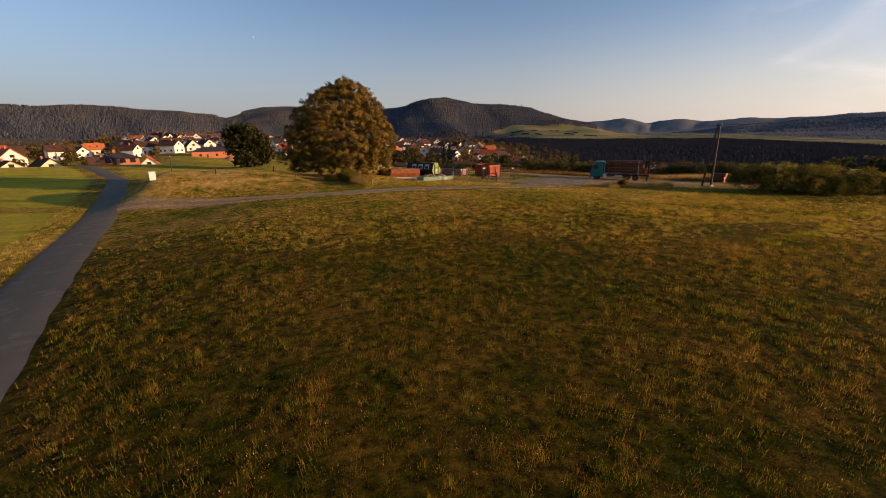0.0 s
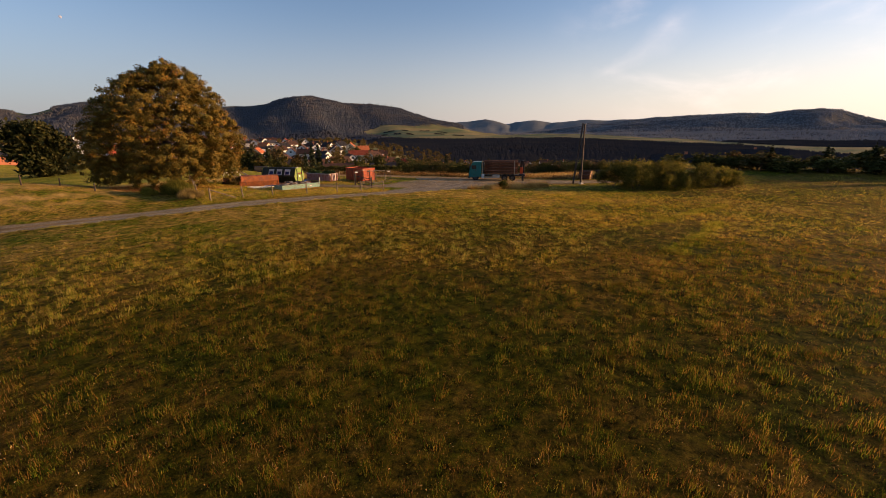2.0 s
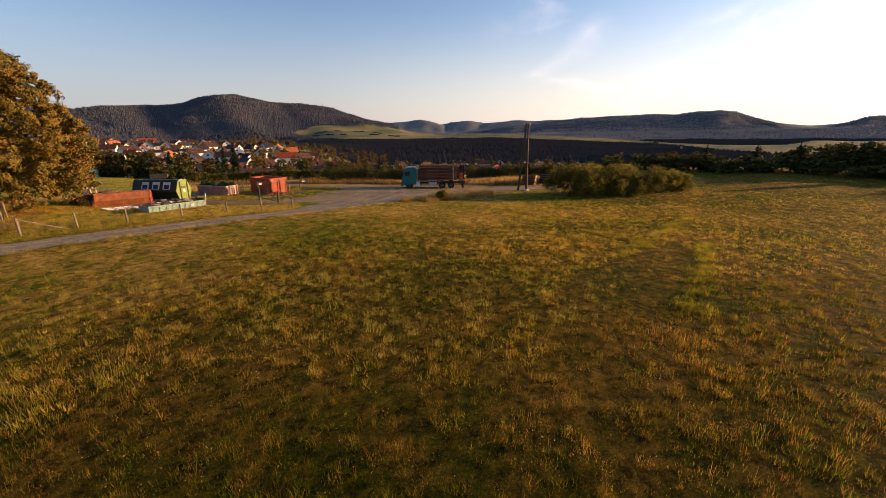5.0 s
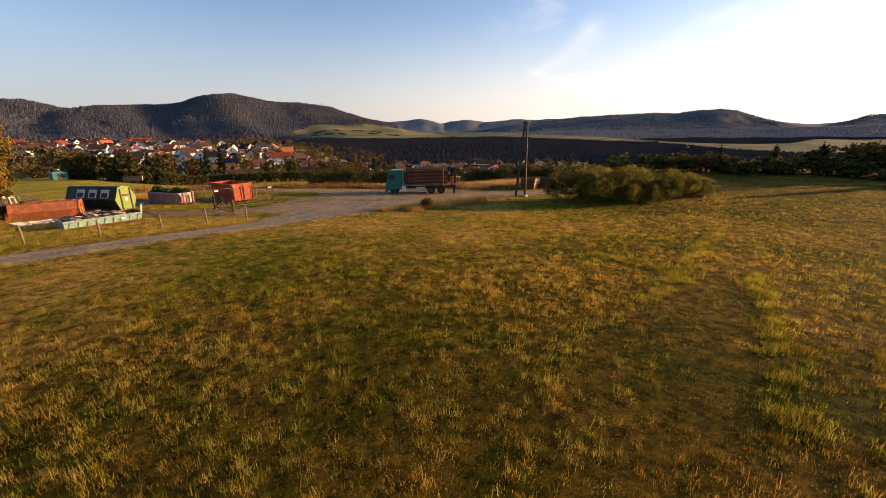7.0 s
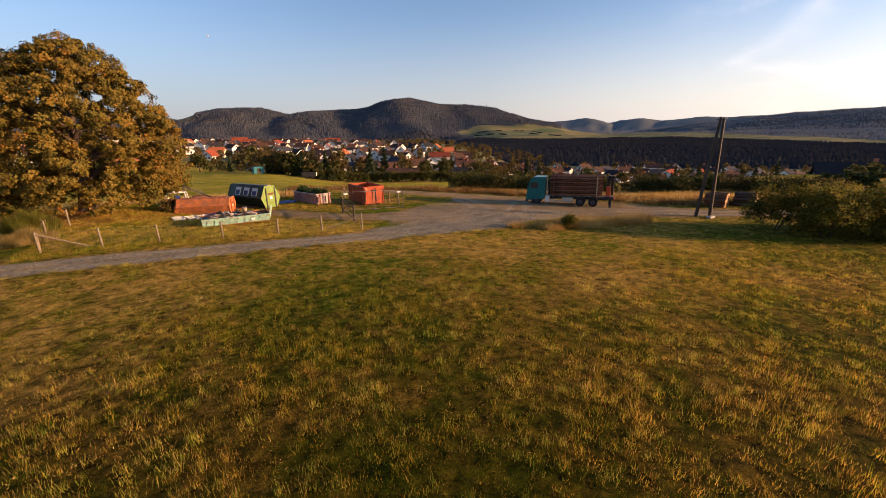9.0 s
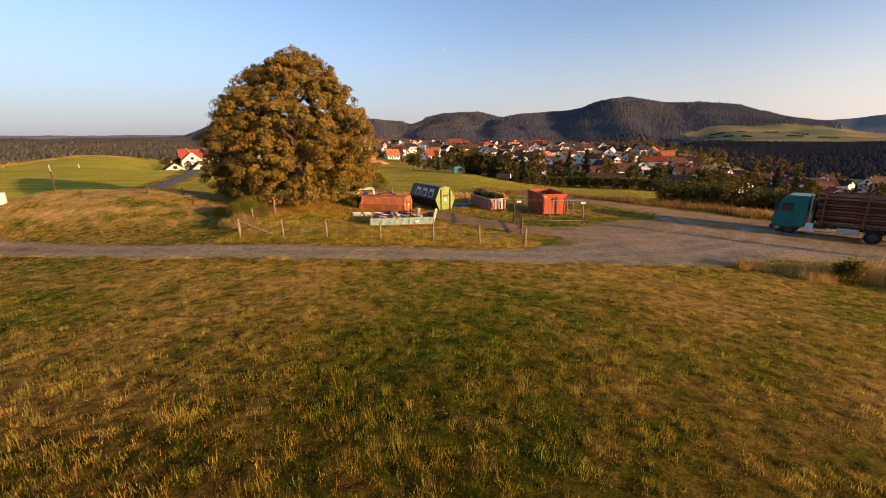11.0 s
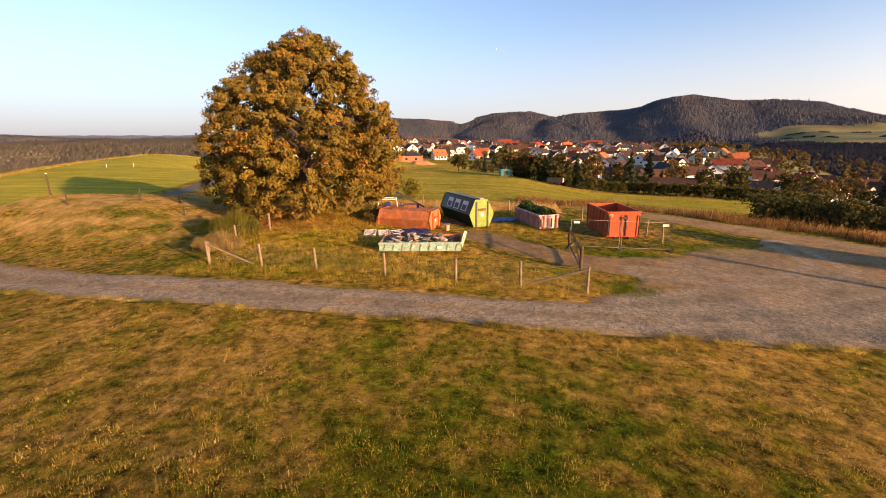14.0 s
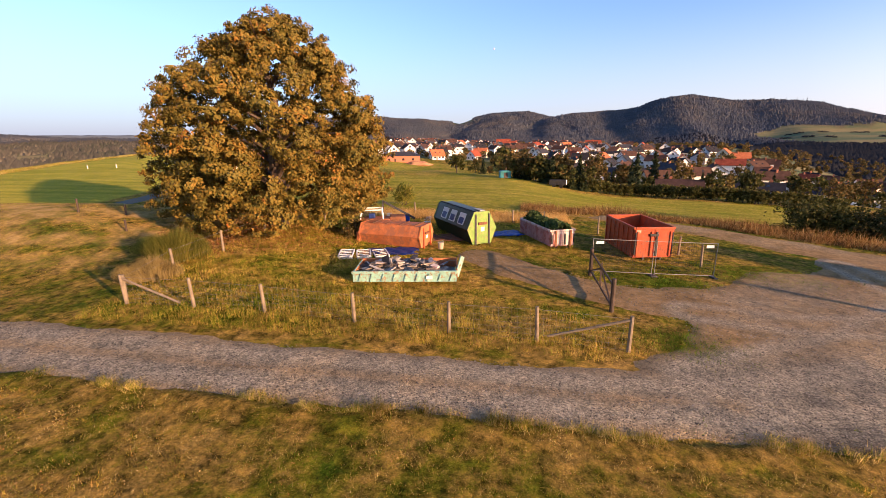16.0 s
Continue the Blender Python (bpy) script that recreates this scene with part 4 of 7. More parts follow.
for i, (x, y, w, h) in enumerate([(64.6, 39.8, 5.2, 3.9), (65.8, 36.6, 5.6, 4.1), (68.2, 34.4, 5.2, 3.9), (71.0, 32.6, 5.4, 3.7), (74.0, 31.0, 5.0, 3.5), (77.0, 29.6, 4.6, 3.1), (79.6, 28.4, 3.8, 2.4), (69.5, 38.0, 5.5, 4.2), (73.5, 35.0, 5.0, 3.8)]):
    bush(x, y, w, h, M_SCRUB, 100 + i, "sprawling dark olive broom bush at the meadow edge", 7600, 0.09, "broom thicket")
def broom(x, y, w, h, mat, seed, label, twigs=5200, fine=0.007):
    """A broom bush: fans of thin upright twigs from many low stems."""
    g = np.random.default_rng(seed)
    t = thing("bush", x, y, 0, label, "bush")
    bm = bmesh.new()
    for i in range(9):
        a = g.uniform(0, 6.28)
        bar(bm, (0.25 * math.cos(a), 0.25 * math.sin(a), -0.2), (w * 0.3 * math.cos(a), w * 0.3 * math.sin(a), h * g.uniform(0.4, 0.6)), 0.03, 0.01, 5)
    part("stem", bm, M_BARK, t)
    a, d_ = g.uniform(0, 6.283, twigs), np.sqrt(g.uniform(0, 1, twigs))
    wob = 1 + 0.18 * np.sin(3 * a + seed) + 0.12 * np.sin(7 * a)
    bx, by = d_ * w * 0.42 * wob * np.cos(a), d_ * w * 0.42 * wob * np.sin(a)
    top = h * np.sqrt(np.clip(1 - 0.8 * d_ ** 2, 0.05, 1)) * (0.85 + 0.2 * np.sin(bx * 4.1 + seed) * np.cos(by * 3.7)) * g.uniform(0.75, 1.1, twigs)
    z0 = top * g.uniform(0.0, 0.7, twigs)
    lean = g.uniform(0.2, 0.6, twigs)
    ex, ey = bx + np.cos(a) * lean * (top - z0) * 0.7 + g.normal(size=twigs) * 0.06, by + np.sin(a) * lean * (top - z0) * 0.7 + g.normal(size=twigs) * 0.06
    b_ = g.uniform(0, 6.283, twigs)
    px_, py_ = np.cos(b_) * fine, np.sin(b_) * fine
    vv = np.stack([np.stack([bx - px_, by - py_, z0], -1), np.stack([bx + px_, by + py_, z0], -1), np.stack([ex, ey, top], -1)], 1).reshape(-1, 3)
    mesh_part("crown", fast_mesh("crown", vv, np.arange(3 * twigs).reshape(-1, 3), mat), t)
    return t


M_TWIG = leafy("withered_twigs", [(0.2, (0.15, 0.105, 0.034)), (0.5, (0.31, 0.225, 0.07)), (0.8, (0.46, 0.35, 0.13))], 0.6, 0.6, 0.3)
broom(9.9, 59.6, 3.2, 1.9, M_BROOM, 120, "low green broom bush by the wire fence", 9000, 0.009)
broom(10.6, 57.0, 2.9, 1.15, M_TWIG, 121, "small withered brown bush by the wire fence", 7000)
broom(7.4, 60.6, 1.8, 1.0, M_BROOM, 122, "small green bush on the side of the mound", 3600, 0.009)
bush(16.8, 86.0, 2.6, 2.9, M_BROOM, 123, "young thin tree with sparse olive leaves", 3600, 0.1)
bush(48.6, 47.6, 1.5, 1.15, M_SCRUB, 124, "low green bush on the dry grass strip", 1500, 0.09)
bush(17.5, 67.5, 2.4, 1.2, M_AUTUMN, 125, "brown undergrowth beneath the oak", 1500, 0.1)
rng = np.random.default_rng(31)
for i in range(20):
    f = i / 19
    x, y = np.interp(f, [0, 0.4, 0.7, 1], [56, 70, 83, 95]) + rng.uniform(-1.5, 1.5), np.interp(f, [0, 0.4, 0.7, 1], [84, 75, 60, 47]) + rng.uniform(-1, 1)
    bush(x, y, rng.uniform(5, 7), rng.uniform(2.2, 3.3) * (1 - 0.55 * f), M_AUTUMN if i % 4 == 3 else M_GREEN, 130 + i, "dense olive bush in the hedge behind the lane", 4200, 0.13, "hedge behind the lane")

# ---- grass ----
def grass_material(name, stops, clear=0.55):
    """Blades that take up the meadow's own patches of green and straw."""
    m, n, l, b = material(name, 0.8)
    b.inputs["Specular IOR Level"].default_value = 0.06
    co = n.new("ShaderNodeTexCoord").outputs["Object"]
    geo = n.new("ShaderNodeNewGeometry")
    big, mid = noise_node(n, l, 0.09, 4, co, 0.6), noise_node(n, l, 0.7, 6, co, 0.75)
    s1, s2, s3 = (n.new("ShaderNodeMath") for _ in range(3))
    s1.operation, s2.operation, s3.operation = "MULTIPLY", "MULTIPLY_ADD", "MULTIPLY_ADD"
    l.new(big.outputs[0], s1.inputs[0])
    s1.inputs[1].default_value = 0.38
    l.new(mid.outputs[0], s2.inputs[0])
    s2.inputs[1].default_value = 0.40
    l.new(s1.outputs[0], s2.inputs[2])
    l.new(geo.outputs["Random Per Island"], s3.inputs[0])
    s3.inputs[1].default_value = 0.36
    l.new(s2.outputs[0], s3.inputs[2])
    r = ramp(n, stops)
    l.new(s3.outputs[0], r.inputs[0])
    vigour = noise_node(n, l, 1.5, 3, co, 0.6)
    vig = n.new("ShaderNodeMapRange")
    for i, x in enumerate((0.34, 0.66, 0.36, 1.4)):
        vig.inputs[i + 1].default_value = x
    l.new(vigour.outputs[0], vig.inputs[0])
    tone = n.new("ShaderNodeHueSaturation")
    l.new(vig.outputs[0], tone.inputs["Value"])
    l.new(r.outputs[0], tone.inputs["Color"])
    l.new(tone.outputs[0], b.inputs["Base Color"])
    tr = n.new("ShaderNodeBsdfTranslucent")
    l.new(tone.outputs[0], tr.inputs["Color"])
    mx = n.new("ShaderNodeMixShader")
    mx.inputs[0].default_value = clear
    l.new(b.outputs[0], mx.inputs[1])
    l.new(tr.outputs[0], mx.inputs[2])
    l.new(mx.outputs[0], n["Material Output"].inputs["Surface"])
    return m


M_GRASS = grass_material("meadow_grass", [(0.38, (0.085, 0.14, 0.006)), (0.46, (0.25, 0.26, 0.011)), (0.54, (0.45, 0.355, 0.024)), (0.61, (0.56, 0.345, 0.04)), (0.69, (0.48, 0.22, 0.03)), (0.78, (0.70, 0.43, 0.10))])
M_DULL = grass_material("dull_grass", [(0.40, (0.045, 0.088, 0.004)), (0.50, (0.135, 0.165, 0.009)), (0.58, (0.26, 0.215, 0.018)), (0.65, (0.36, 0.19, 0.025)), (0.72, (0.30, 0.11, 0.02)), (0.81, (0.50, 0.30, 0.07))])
WAY = [(0, 2), (4, 10), (10, 17), (18, 21), (24, 27), (27, 36), (27, 46), (32, 37), (38, 35)]
rng = np.random.default_rng(5)
px, py = rng.uniform(-14, 84, 1500000), rng.uniform(3, 50.5, 1500000)
d = seg_dist(px, py, WAY)
lump = 0.5 + 0.22 * noise2(px, py, 0.9) + 0.22 * noise2(px + 4, py, 2.3) + 0.22 * noise2(px, py + 7, 5.3)
want = np.interp(d, [0, 8, 14, 24, 40, 70], [0.085, 0.085, 0.045, 0.016, 0.006, 0.003]) * np.clip(0.35 + 1.1 * lump, 0.15, 1.5)
keep = (rng.uniform(0, 1, len(px)) < want) & (gravel_at(px, py) < 0.1) & (seg_dist(px, py, ROAD) > 1.95)
keep &= ~((px > 60) & (py > 27) & (py < 44) & (px - 58 > (44 - py) * 0.3))
MOWN = [(25, 18.8), (29, 16.6), (39, 18.0), (45, 20.2), (37.5, 21.2), (31.5, 21.6), (27, 21.4)]
mown = inside(px, py, MOWN)
px, py, d, lump, mown = px[keep], py[keep], d[keep], lump[keep], mown[keep]
dry = ss(34, 46, py + 3 * noise2(px, py, 0.11))
hh = (0.07 + 0.22 * np.clip(lump, 0, 1.1) ** 1.6) * (1 - 0.62 * dry) * np.where(mown, 0.4, 1.0) * rng.uniform(0.55, 1.45, len(px)) * (1 + 0.25 * noise2(px, py, 0.31))
thin = 0.0040 * (1 + d / 13)
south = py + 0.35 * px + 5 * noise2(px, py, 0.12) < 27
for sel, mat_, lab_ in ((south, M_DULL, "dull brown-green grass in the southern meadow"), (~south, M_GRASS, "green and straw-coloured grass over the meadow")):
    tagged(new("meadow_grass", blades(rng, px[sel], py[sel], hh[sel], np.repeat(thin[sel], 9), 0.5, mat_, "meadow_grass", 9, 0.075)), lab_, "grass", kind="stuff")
# stubble between the mown ridges and in the thin places
bx_, by_ = rng.uniform(22, 64, 60000), rng.uniform(12, 40, 60000)
keep = rng.uniform(0, 1, 60000) < np.where(inside(bx_, by_, MOWN), 0.55, 0.16) * np.clip(18 / (1 + seg_dist(bx_, by_, WAY)), 0.2, 1)
bx_, by_ = bx_[keep], by_[keep]
M_STUBBLE = grass_material("stubble", [(0.40, (0.10, 0.125, 0.008)), (0.50, (0.22, 0.19, 0.015)), (0.58, (0.36, 0.235, 0.035)), (0.68, (0.46, 0.27, 0.06)), (0.8, (0.55, 0.37, 0.11))])
tagged(new("stubble", blades(rng, bx_, by_, rng.uniform(0.03, 0.085, len(bx_)), 0.007, 1.1, M_STUBBLE, "stubble", 12, 0.16)), "short brown stubble in the mown patch", "grass", kind="stuff")
# low broad-leaved herbs in patches, rust-brown seed heads among them
qx, qy = rng.uniform(-12, 70, 900000), rng.uniform(3, 48.6, 900000)
d = seg_dist(qx, qy, WAY)
lump = noise2(qx, qy, 2.9) * 0.6 + noise2(qx + 9, qy, 6.1) * 0.5 + 0.4 * noise2(qx, qy + 5, 0.5)
keep = (rng.uniform(0, 1, len(qx)) < np.clip(10 / (d + 1), 0.03, 1) ** 1.3) & (lump > 0.1) & (gravel_at(qx, qy) < -0.1) & (seg_dist(qx, qy, ROAD) > 2.2)
qx, qy, lump = qx[keep][:46000], qy[keep][:46000], lump[keep][:46000]
hv, hq = leaf_cards(rng, np.stack([qx, qy, ground_z(qx, qy) + 0.03 + 0.2 * np.clip(lump, 0, 1) * rng.uniform(0.2, 1.2, len(qx))], -1), 0.021)
M_HERB = grass_material("herb_leaves", [(0.40, (0.035, 0.075, 0.008)), (0.5, (0.09, 0.12, 0.012)), (0.58, (0.24, 0.15, 0.03)), (0.66, (0.34, 0.13, 0.035)), (0.76, (0.60, 0.42, 0.16))], 0.25)
tagged(new("meadow_herbs", fast_mesh("meadow_herbs", hv, hq, M_HERB)), "low broad-leaved herbs and brown seed heads in the meadow", "plants", kind="stuff")
# the meadow farther off towards the thicket
M_FARGRASS = grass_material("far_meadow_grass", [(0.40, (0.15, 0.22, 0.010)), (0.50, (0.31, 0.335, 0.020)), (0.60, (0.48, 0.41, 0.04)), (0.75, (0.60, 0.43, 0.09))])
fx, fy = rng.uniform(48, 112, 40000), rng.uniform(-14, 44, 40000)
keep = (gravel_at(fx, fy) < -0.2) & (rng.uniform(0, 1, len(fx)) < 0.55 + 0.4 * noise2(fx, fy, 0.35)) & ~((fx > 60) & (fy > 27) & (fx - 58 > (44 - fy) * 0.3) & (fx < 83))
fx, fy = fx[keep], fy[keep]
tagged(new("far_meadow_grass", blades(rng, fx, fy, rng.uniform(0.05, 0.15, len(fx)), 0.013, 0.8, M_FARGRASS, "far_meadow_grass", 7, 0.34)), "yellow-green grass towards the thicket", "grass", kind="stuff")

# short mown straw beside the track
M_SHORT = grass_material("short_straw", [(0.41, (0.09, 0.16, 0.005)), (0.49, (0.25, 0.265, 0.015)), (0.56, (0.46, 0.345, 0.045)), (0.64, (0.64, 0.43, 0.10)), (0.76, (0.76, 0.56, 0.20))])
sx, sy = rng.uniform(-4, 60, 150000), rng.uniform(36, 49.6, 150000)
d = np.hypot((sx - 26) / 1.6, sy - 44)
keep = (gravel_at(sx, sy) < 0.05) & (rng.uniform(0, 1, len(sx)) < np.clip(9 / (d + 1), 0.05, 1) * ss(35, 43, sy))
sx, sy = sx[keep][:22000], sy[keep][:22000]
tagged(new("short_grass", blades(rng, sx, sy, rng.uniform(0.04, 0.11, len(sx)), 0.006, 1.1, M_SHORT, "short_grass", 6, 0.06, verge_z)), "short dry straw-coloured grass beside the track", "grass", kind="stuff")
# golden uncut grass between the lane and the hedge
hx_, hy_ = rng.uniform(60, 96, 26000), rng.uniform(44, 78, 26000)
keep = inside(hx_, hy_, [(64.5, 66), (68.5, 58), (72, 52.5), (80, 47.5), (96, 46), (94, 60), (80, 69), (68, 77), (60, 78)]) & (gravel_at(hx_, hy_) < -0.4) & (rng.uniform(0, 1, len(hx_)) < 0.75)
hx_, hy_ = hx_[keep], hy_[keep]
tagged(new("golden_grass", blades(rng, hx_, hy_, rng.uniform(0.3, 0.75, len(hx_)), 0.03, 0.5, M_STRAW, "golden_grass", 3, 0.2)), "golden uncut grass between the lane and the hedge", "grass", kind="stuff")

# taller pale clumps scattered through the sward
cx_, cy_ = rng.uniform(-10, 80, 110000), rng.uniform(5, 48, 110000)
d = seg_dist(cx_, cy_, [(3, 12), (15, 24), (28, 43)])
keep = (rng.uniform(0, 1, len(cx_)) < np.clip(14 / (d + 1), 0.1, 1) * (0.4 + 0.6 * (noise2(cx_, cy_, 0.37) > -0.2)) * np.where(noise2(cx_, cy_, 1.6) + 0.7 * noise2(cx_ + 3, cy_, 3.9) > 0.05, 1.0, 0.12) * (1 - 0.25 * ss(38, 46, cy_))) & (gravel_at(cx_, cy_) < -0.2) & (seg_dist(cx_, cy_, ROAD) > 2.6)
mown = inside(cx_, cy_, MOWN)
keep &= ~mown | (rng.uniform(0, 1, len(cx_)) < 0.25)
cx_, cy_ = cx_[keep][:12000], cy_[keep][:12000]
M_CLUMP = grass_material("pale_clumps", [(0.42, (0.12, 0.17, 0.010)), (0.51, (0.25, 0.27, 0.02)), (0.6, (0.42, 0.32, 0.04)), (0.75, (0.56, 0.37, 0.09))], 0.45)
clump_h = rng.uniform(0.12, 0.30, len(cx_)) * (1 - 0.5 * ss(36, 44, cy_))
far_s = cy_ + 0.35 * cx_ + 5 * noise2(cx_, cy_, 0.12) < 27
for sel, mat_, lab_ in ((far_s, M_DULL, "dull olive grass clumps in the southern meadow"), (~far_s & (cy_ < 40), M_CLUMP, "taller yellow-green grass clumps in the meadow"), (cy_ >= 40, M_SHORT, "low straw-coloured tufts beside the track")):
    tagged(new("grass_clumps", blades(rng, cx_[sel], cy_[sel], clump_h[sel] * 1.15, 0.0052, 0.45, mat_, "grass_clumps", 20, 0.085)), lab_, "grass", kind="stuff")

# golden uncut strip between the asphalt road and the green crop
gx_, gy_ = rng.uniform(-24, -4, 60000), rng.uniform(-8, 90, 60000)
off = gx_ - np.interp(gy_, [p[1] for p in ROAD], [p[0] for p in ROAD])
keep = (off < -1.9) & (off > -4.5 + 0.3 * noise2(gx_, gy_, 0.7)) & (rng.uniform(0, 1, len(gx_)) < 0.8)
gx_, gy_ = gx_[keep], gy_[keep]
tagged(new("roadside_grass", blades(rng, gx_, gy_, rng.uniform(0.10, 0.34, len(gx_)) * (1 + 0.3 * noise2(gx_, gy_, 0.8)), 0.010, 0.6, M_SHORT, "roadside_grass", 7, 0.12)), "golden uncut grass strip beside the asphalt road", "grass", kind="stuff")
# dry rim of the long field, with withered weeds
ra_ = rng.uniform(-56, -33, 9000)
rr_ = np.interp(ra_, [-60, -54, -49, -46, -42, -38, -30], [150, 152, 164, 196, 236, 290, 330]) + rng.uniform(-17, 6, 9000)
mx_, my_ = 20 + rr_ * np.sin(np.radians(ra_)), 20 + rr_ * np.cos(np.radians(ra_))
keep = rng.uniform(0, 1, 9000) < np.clip(0.6 + 0.5 * noise2(mx_, my_, 0.11), 0.1, 1)
mx_, my_ = mx_[keep], my_[keep]
tagged(new("rim_grass", blades(rng, mx_, my_, rng.uniform(0.3, 0.8, len(mx_)) * (1 + 0.4 * noise2(mx_, my_, 0.2)), 0.05, 0.6, M_SHORT, "rim_grass", 4, 0.4)), "withered grass along the far rim of the green field", "grass", kind="stuff")
# ragged tufts that hang over the track from its verge
vx_ = rng.uniform(-4, 42.5, 5200)
vy_ = np.interp(vx_, [p[0] for p in VERGE], [p[1] for p in VERGE]) + 0.28 + rng.normal(size=5200) * 0.13 + 0.15 * noise2(vx_, vx_ * 0.3, 0.83)
ragged = np.clip(0.5 + 0.5 * noise2(vx_, vx_ * 0.2, 1.7) + 0.4 * noise2(vx_, vx_ * 0.5, 4.3), 0.05, 1.3)
keep = rng.uniform(0, 1, 5200) < ragged
tagged(new("verge_tufts", blades(rng, vx_[keep], vy_[keep], (0.08 + 0.14 * ragged[keep]) * rng.uniform(0.6, 1.3, int(keep.sum())), 0.006, 0.7, M_SHORT, "verge_tufts", 10, 0.07, verge_z)), "ragged dry tufts along the edge of the track", "grass", kind="stuff")

# lush ridges of grass that the mower left standing
RIDGES = [[(29.5, 16.2), (34.6, 16.9), (38.6, 17.5), (44, 18.5)], [(36.5, 21.3), (44, 22.0), (52, 22.3), (58, 22.4)]]
rx_, ry_ = rng.uniform(25, 60, 30000), rng.uniform(14, 26, 30000)
dd = np.min([seg_dist(rx_, ry_, ln) for ln in RIDGES], 0)
keep = (rng.uniform(0, 1, len(rx_)) < 0.8 * bell(dd, 0, 0.45 + 0.25 * noise2(rx_, ry_, 0.9))) & (noise2(rx_, ry_, 1.3) + 0.6 * noise2(rx_, ry_, 3.1) > -0.35)
rx_, ry_ = rx_[keep], ry_[keep]
M_RIDGE = grass_material("ridge_grass", [(0.4, (0.07, 0.11, 0.006)), (0.52, (0.17, 0.20, 0.012)), (0.62, (0.36, 0.29, 0.027)), (0.76, (0.5, 0.34, 0.06))])
tagged(new("mowing_ridge", blades(rng, rx_, ry_, rng.uniform(0.16, 0.36, len(rx_)), 0.006, 0.5, M_RIDGE, "mowing_ridge", 18, 0.12)), "lush green ridges of grass left standing in the meadow", "grass", kind="stuff")

px, py = rng.uniform(11, 40, 60000), rng.uniform(52.6, 76, 60000)
g_in = gravel_at(px, py)
lane = seg_dist(px, py, [(34, 57), (30, 61), (26, 64), (24, 65)])
keep = (g_in < -0.1) & (rng.uniform(0, 1, len(px)) < 0.42 * np.clip(lane / 3.5, 0.04, 1)) & ~((px > 33) & (py > 58))
px, py = px[keep], py[keep]
hh = (0.22 + 0.3 * np.clip(0.5 + 0.5 * noise2(px, py, 0.5), 0, 1)) * np.clip(seg_dist(px, py, [(34, 57), (26, 64)]) / 6, 0.3, 1) * rng.uniform(0.6, 1.3, len(px))
M_TALL = grass_material("tall_grass", [(0.41, (0.13, 0.19, 0.010)), (0.50, (0.32, 0.34, 0.02)), (0.57, (0.54, 0.42, 0.04)), (0.64, (0.66, 0.44, 0.07)), (0.71, (0.56, 0.30, 0.06)), (0.79, (0.80, 0.57, 0.17))])
tagged(new("tall_grass", blades(rng, px, py, hh * 0.74, 0.0048, 0.6, M_TALL, "tall_grass", 12, 0.11)), "uncut straw-coloured grass inside the wire fence", "grass", kind="stuff")

# straw strip south of the yard, rust-brown weeds along the lane
px, py = rng.uniform(42, 62, 26000), rng.uniform(42, 52, 26000)
dd = seg_dist(px, py, [(47.4, 48.3), (51, 47.9), (57.3, 47.3)])
dd = np.minimum(dd, 0.9 + seg_dist(px, py, [(44.4, 49.5), (45.2, 49.3)]))
keep = (dd < 1.25 + 0.5 * noise2(px, py, 0.8)) & (gravel_at(px, py) < 0.2) & (rng.uniform(0, 1, len(px)) < np.clip(0.55 + 0.45 * noise2(px, py, 1.5), 0.05, 0.85))
px, py, dd = px[keep], py[keep], dd[keep]
tagged(new("dry_grass", blades(rng, px, py, (1.25 - 0.35 * dd) * (1 + 0.35 * noise2(px, py, 1.1)) * rng.uniform(0.6, 1.1, len(px)), 0.010, 0.6, M_STRAW, "dry_grass", 5, 0.1)), "strip of tall dry golden grass beside the yard", "grass", kind="stuff")
px, py = rng.uniform(30, 92, 90000), rng.uniform(44, 92, 90000)
dd = seg_dist(px, py, [(30, 84.5), (37, 86.0), (48, 82), (57, 74.5), (64, 66), (68, 60), (72, 52.5), (86, 46)])
keep = (dd < 2.4 + 0.8 * noise2(px, py, 0.5)) & (gravel_at(px, py) < 0.1) & (rng.uniform(0, 1, len(px)) < 0.85)
px, py = px[keep], py[keep]
tagged(new("weeds", blades(rng, px, py, rng.uniform(0.35, 1.1, len(px)) * (0.85 + 0.45 * noise2(px, py, 0.55)), 0.02, 0.6, M_WEED, "weeds", 4, 0.13)), "rust-brown withered weeds along the lane", "weeds", kind="stuff")
px, py = rng.uniform(0, 34, 40000), rng.uniform(72, 85, 40000)
dd = seg_dist(px, py, [(2, 79), (14, 80), (24, 78), (34, 79)])
keep = (dd < 2.2 + 0.6 * noise2(px, py, 0.5)) & (rng.uniform(0, 1, len(px)) < 0.6)
px, py = px[keep], py[keep]
tagged(new("verge_grass", blades(rng, px, py, rng.uniform(0.25, 0.7, len(px)), 0.018, 0.7, M_STRAW, "verge_grass", 4, 0.13)), "straw-coloured verge behind the containers", "grass", kind="stuff")
px, py = rng.uniform(-20, 14, 30000), rng.uniform(55, 76, 30000)
keep = (gravel_at(px, py) < -0.1) & (seg_dist(px, py, ROAD) > 2.2) & (rng.uniform(0, 1, len(px)) < np.clip(0.5 + 0.3 * noise2(px, py, 0.45), 0.15, 0.8))
px, py = px[keep], py[keep]
tagged(new("mound_grass", blades(rng, px, py, 0.025 + 0.085 * np.clip(0.4 + 0.6 * noise2(px, py, 0.6), 0, 1), 0.007, 1.2, M_TALL, "mound_grass", 7, 0.2)), "short dry grass on the mound", "grass", kind="stuff")

M_FRESH = grass_material("fresh_grass", [(0.4, (0.07, 0.13, 0.008)), (0.6, (0.16, 0.22, 0.015)), (0.75, (0.30, 0.27, 0.03))])
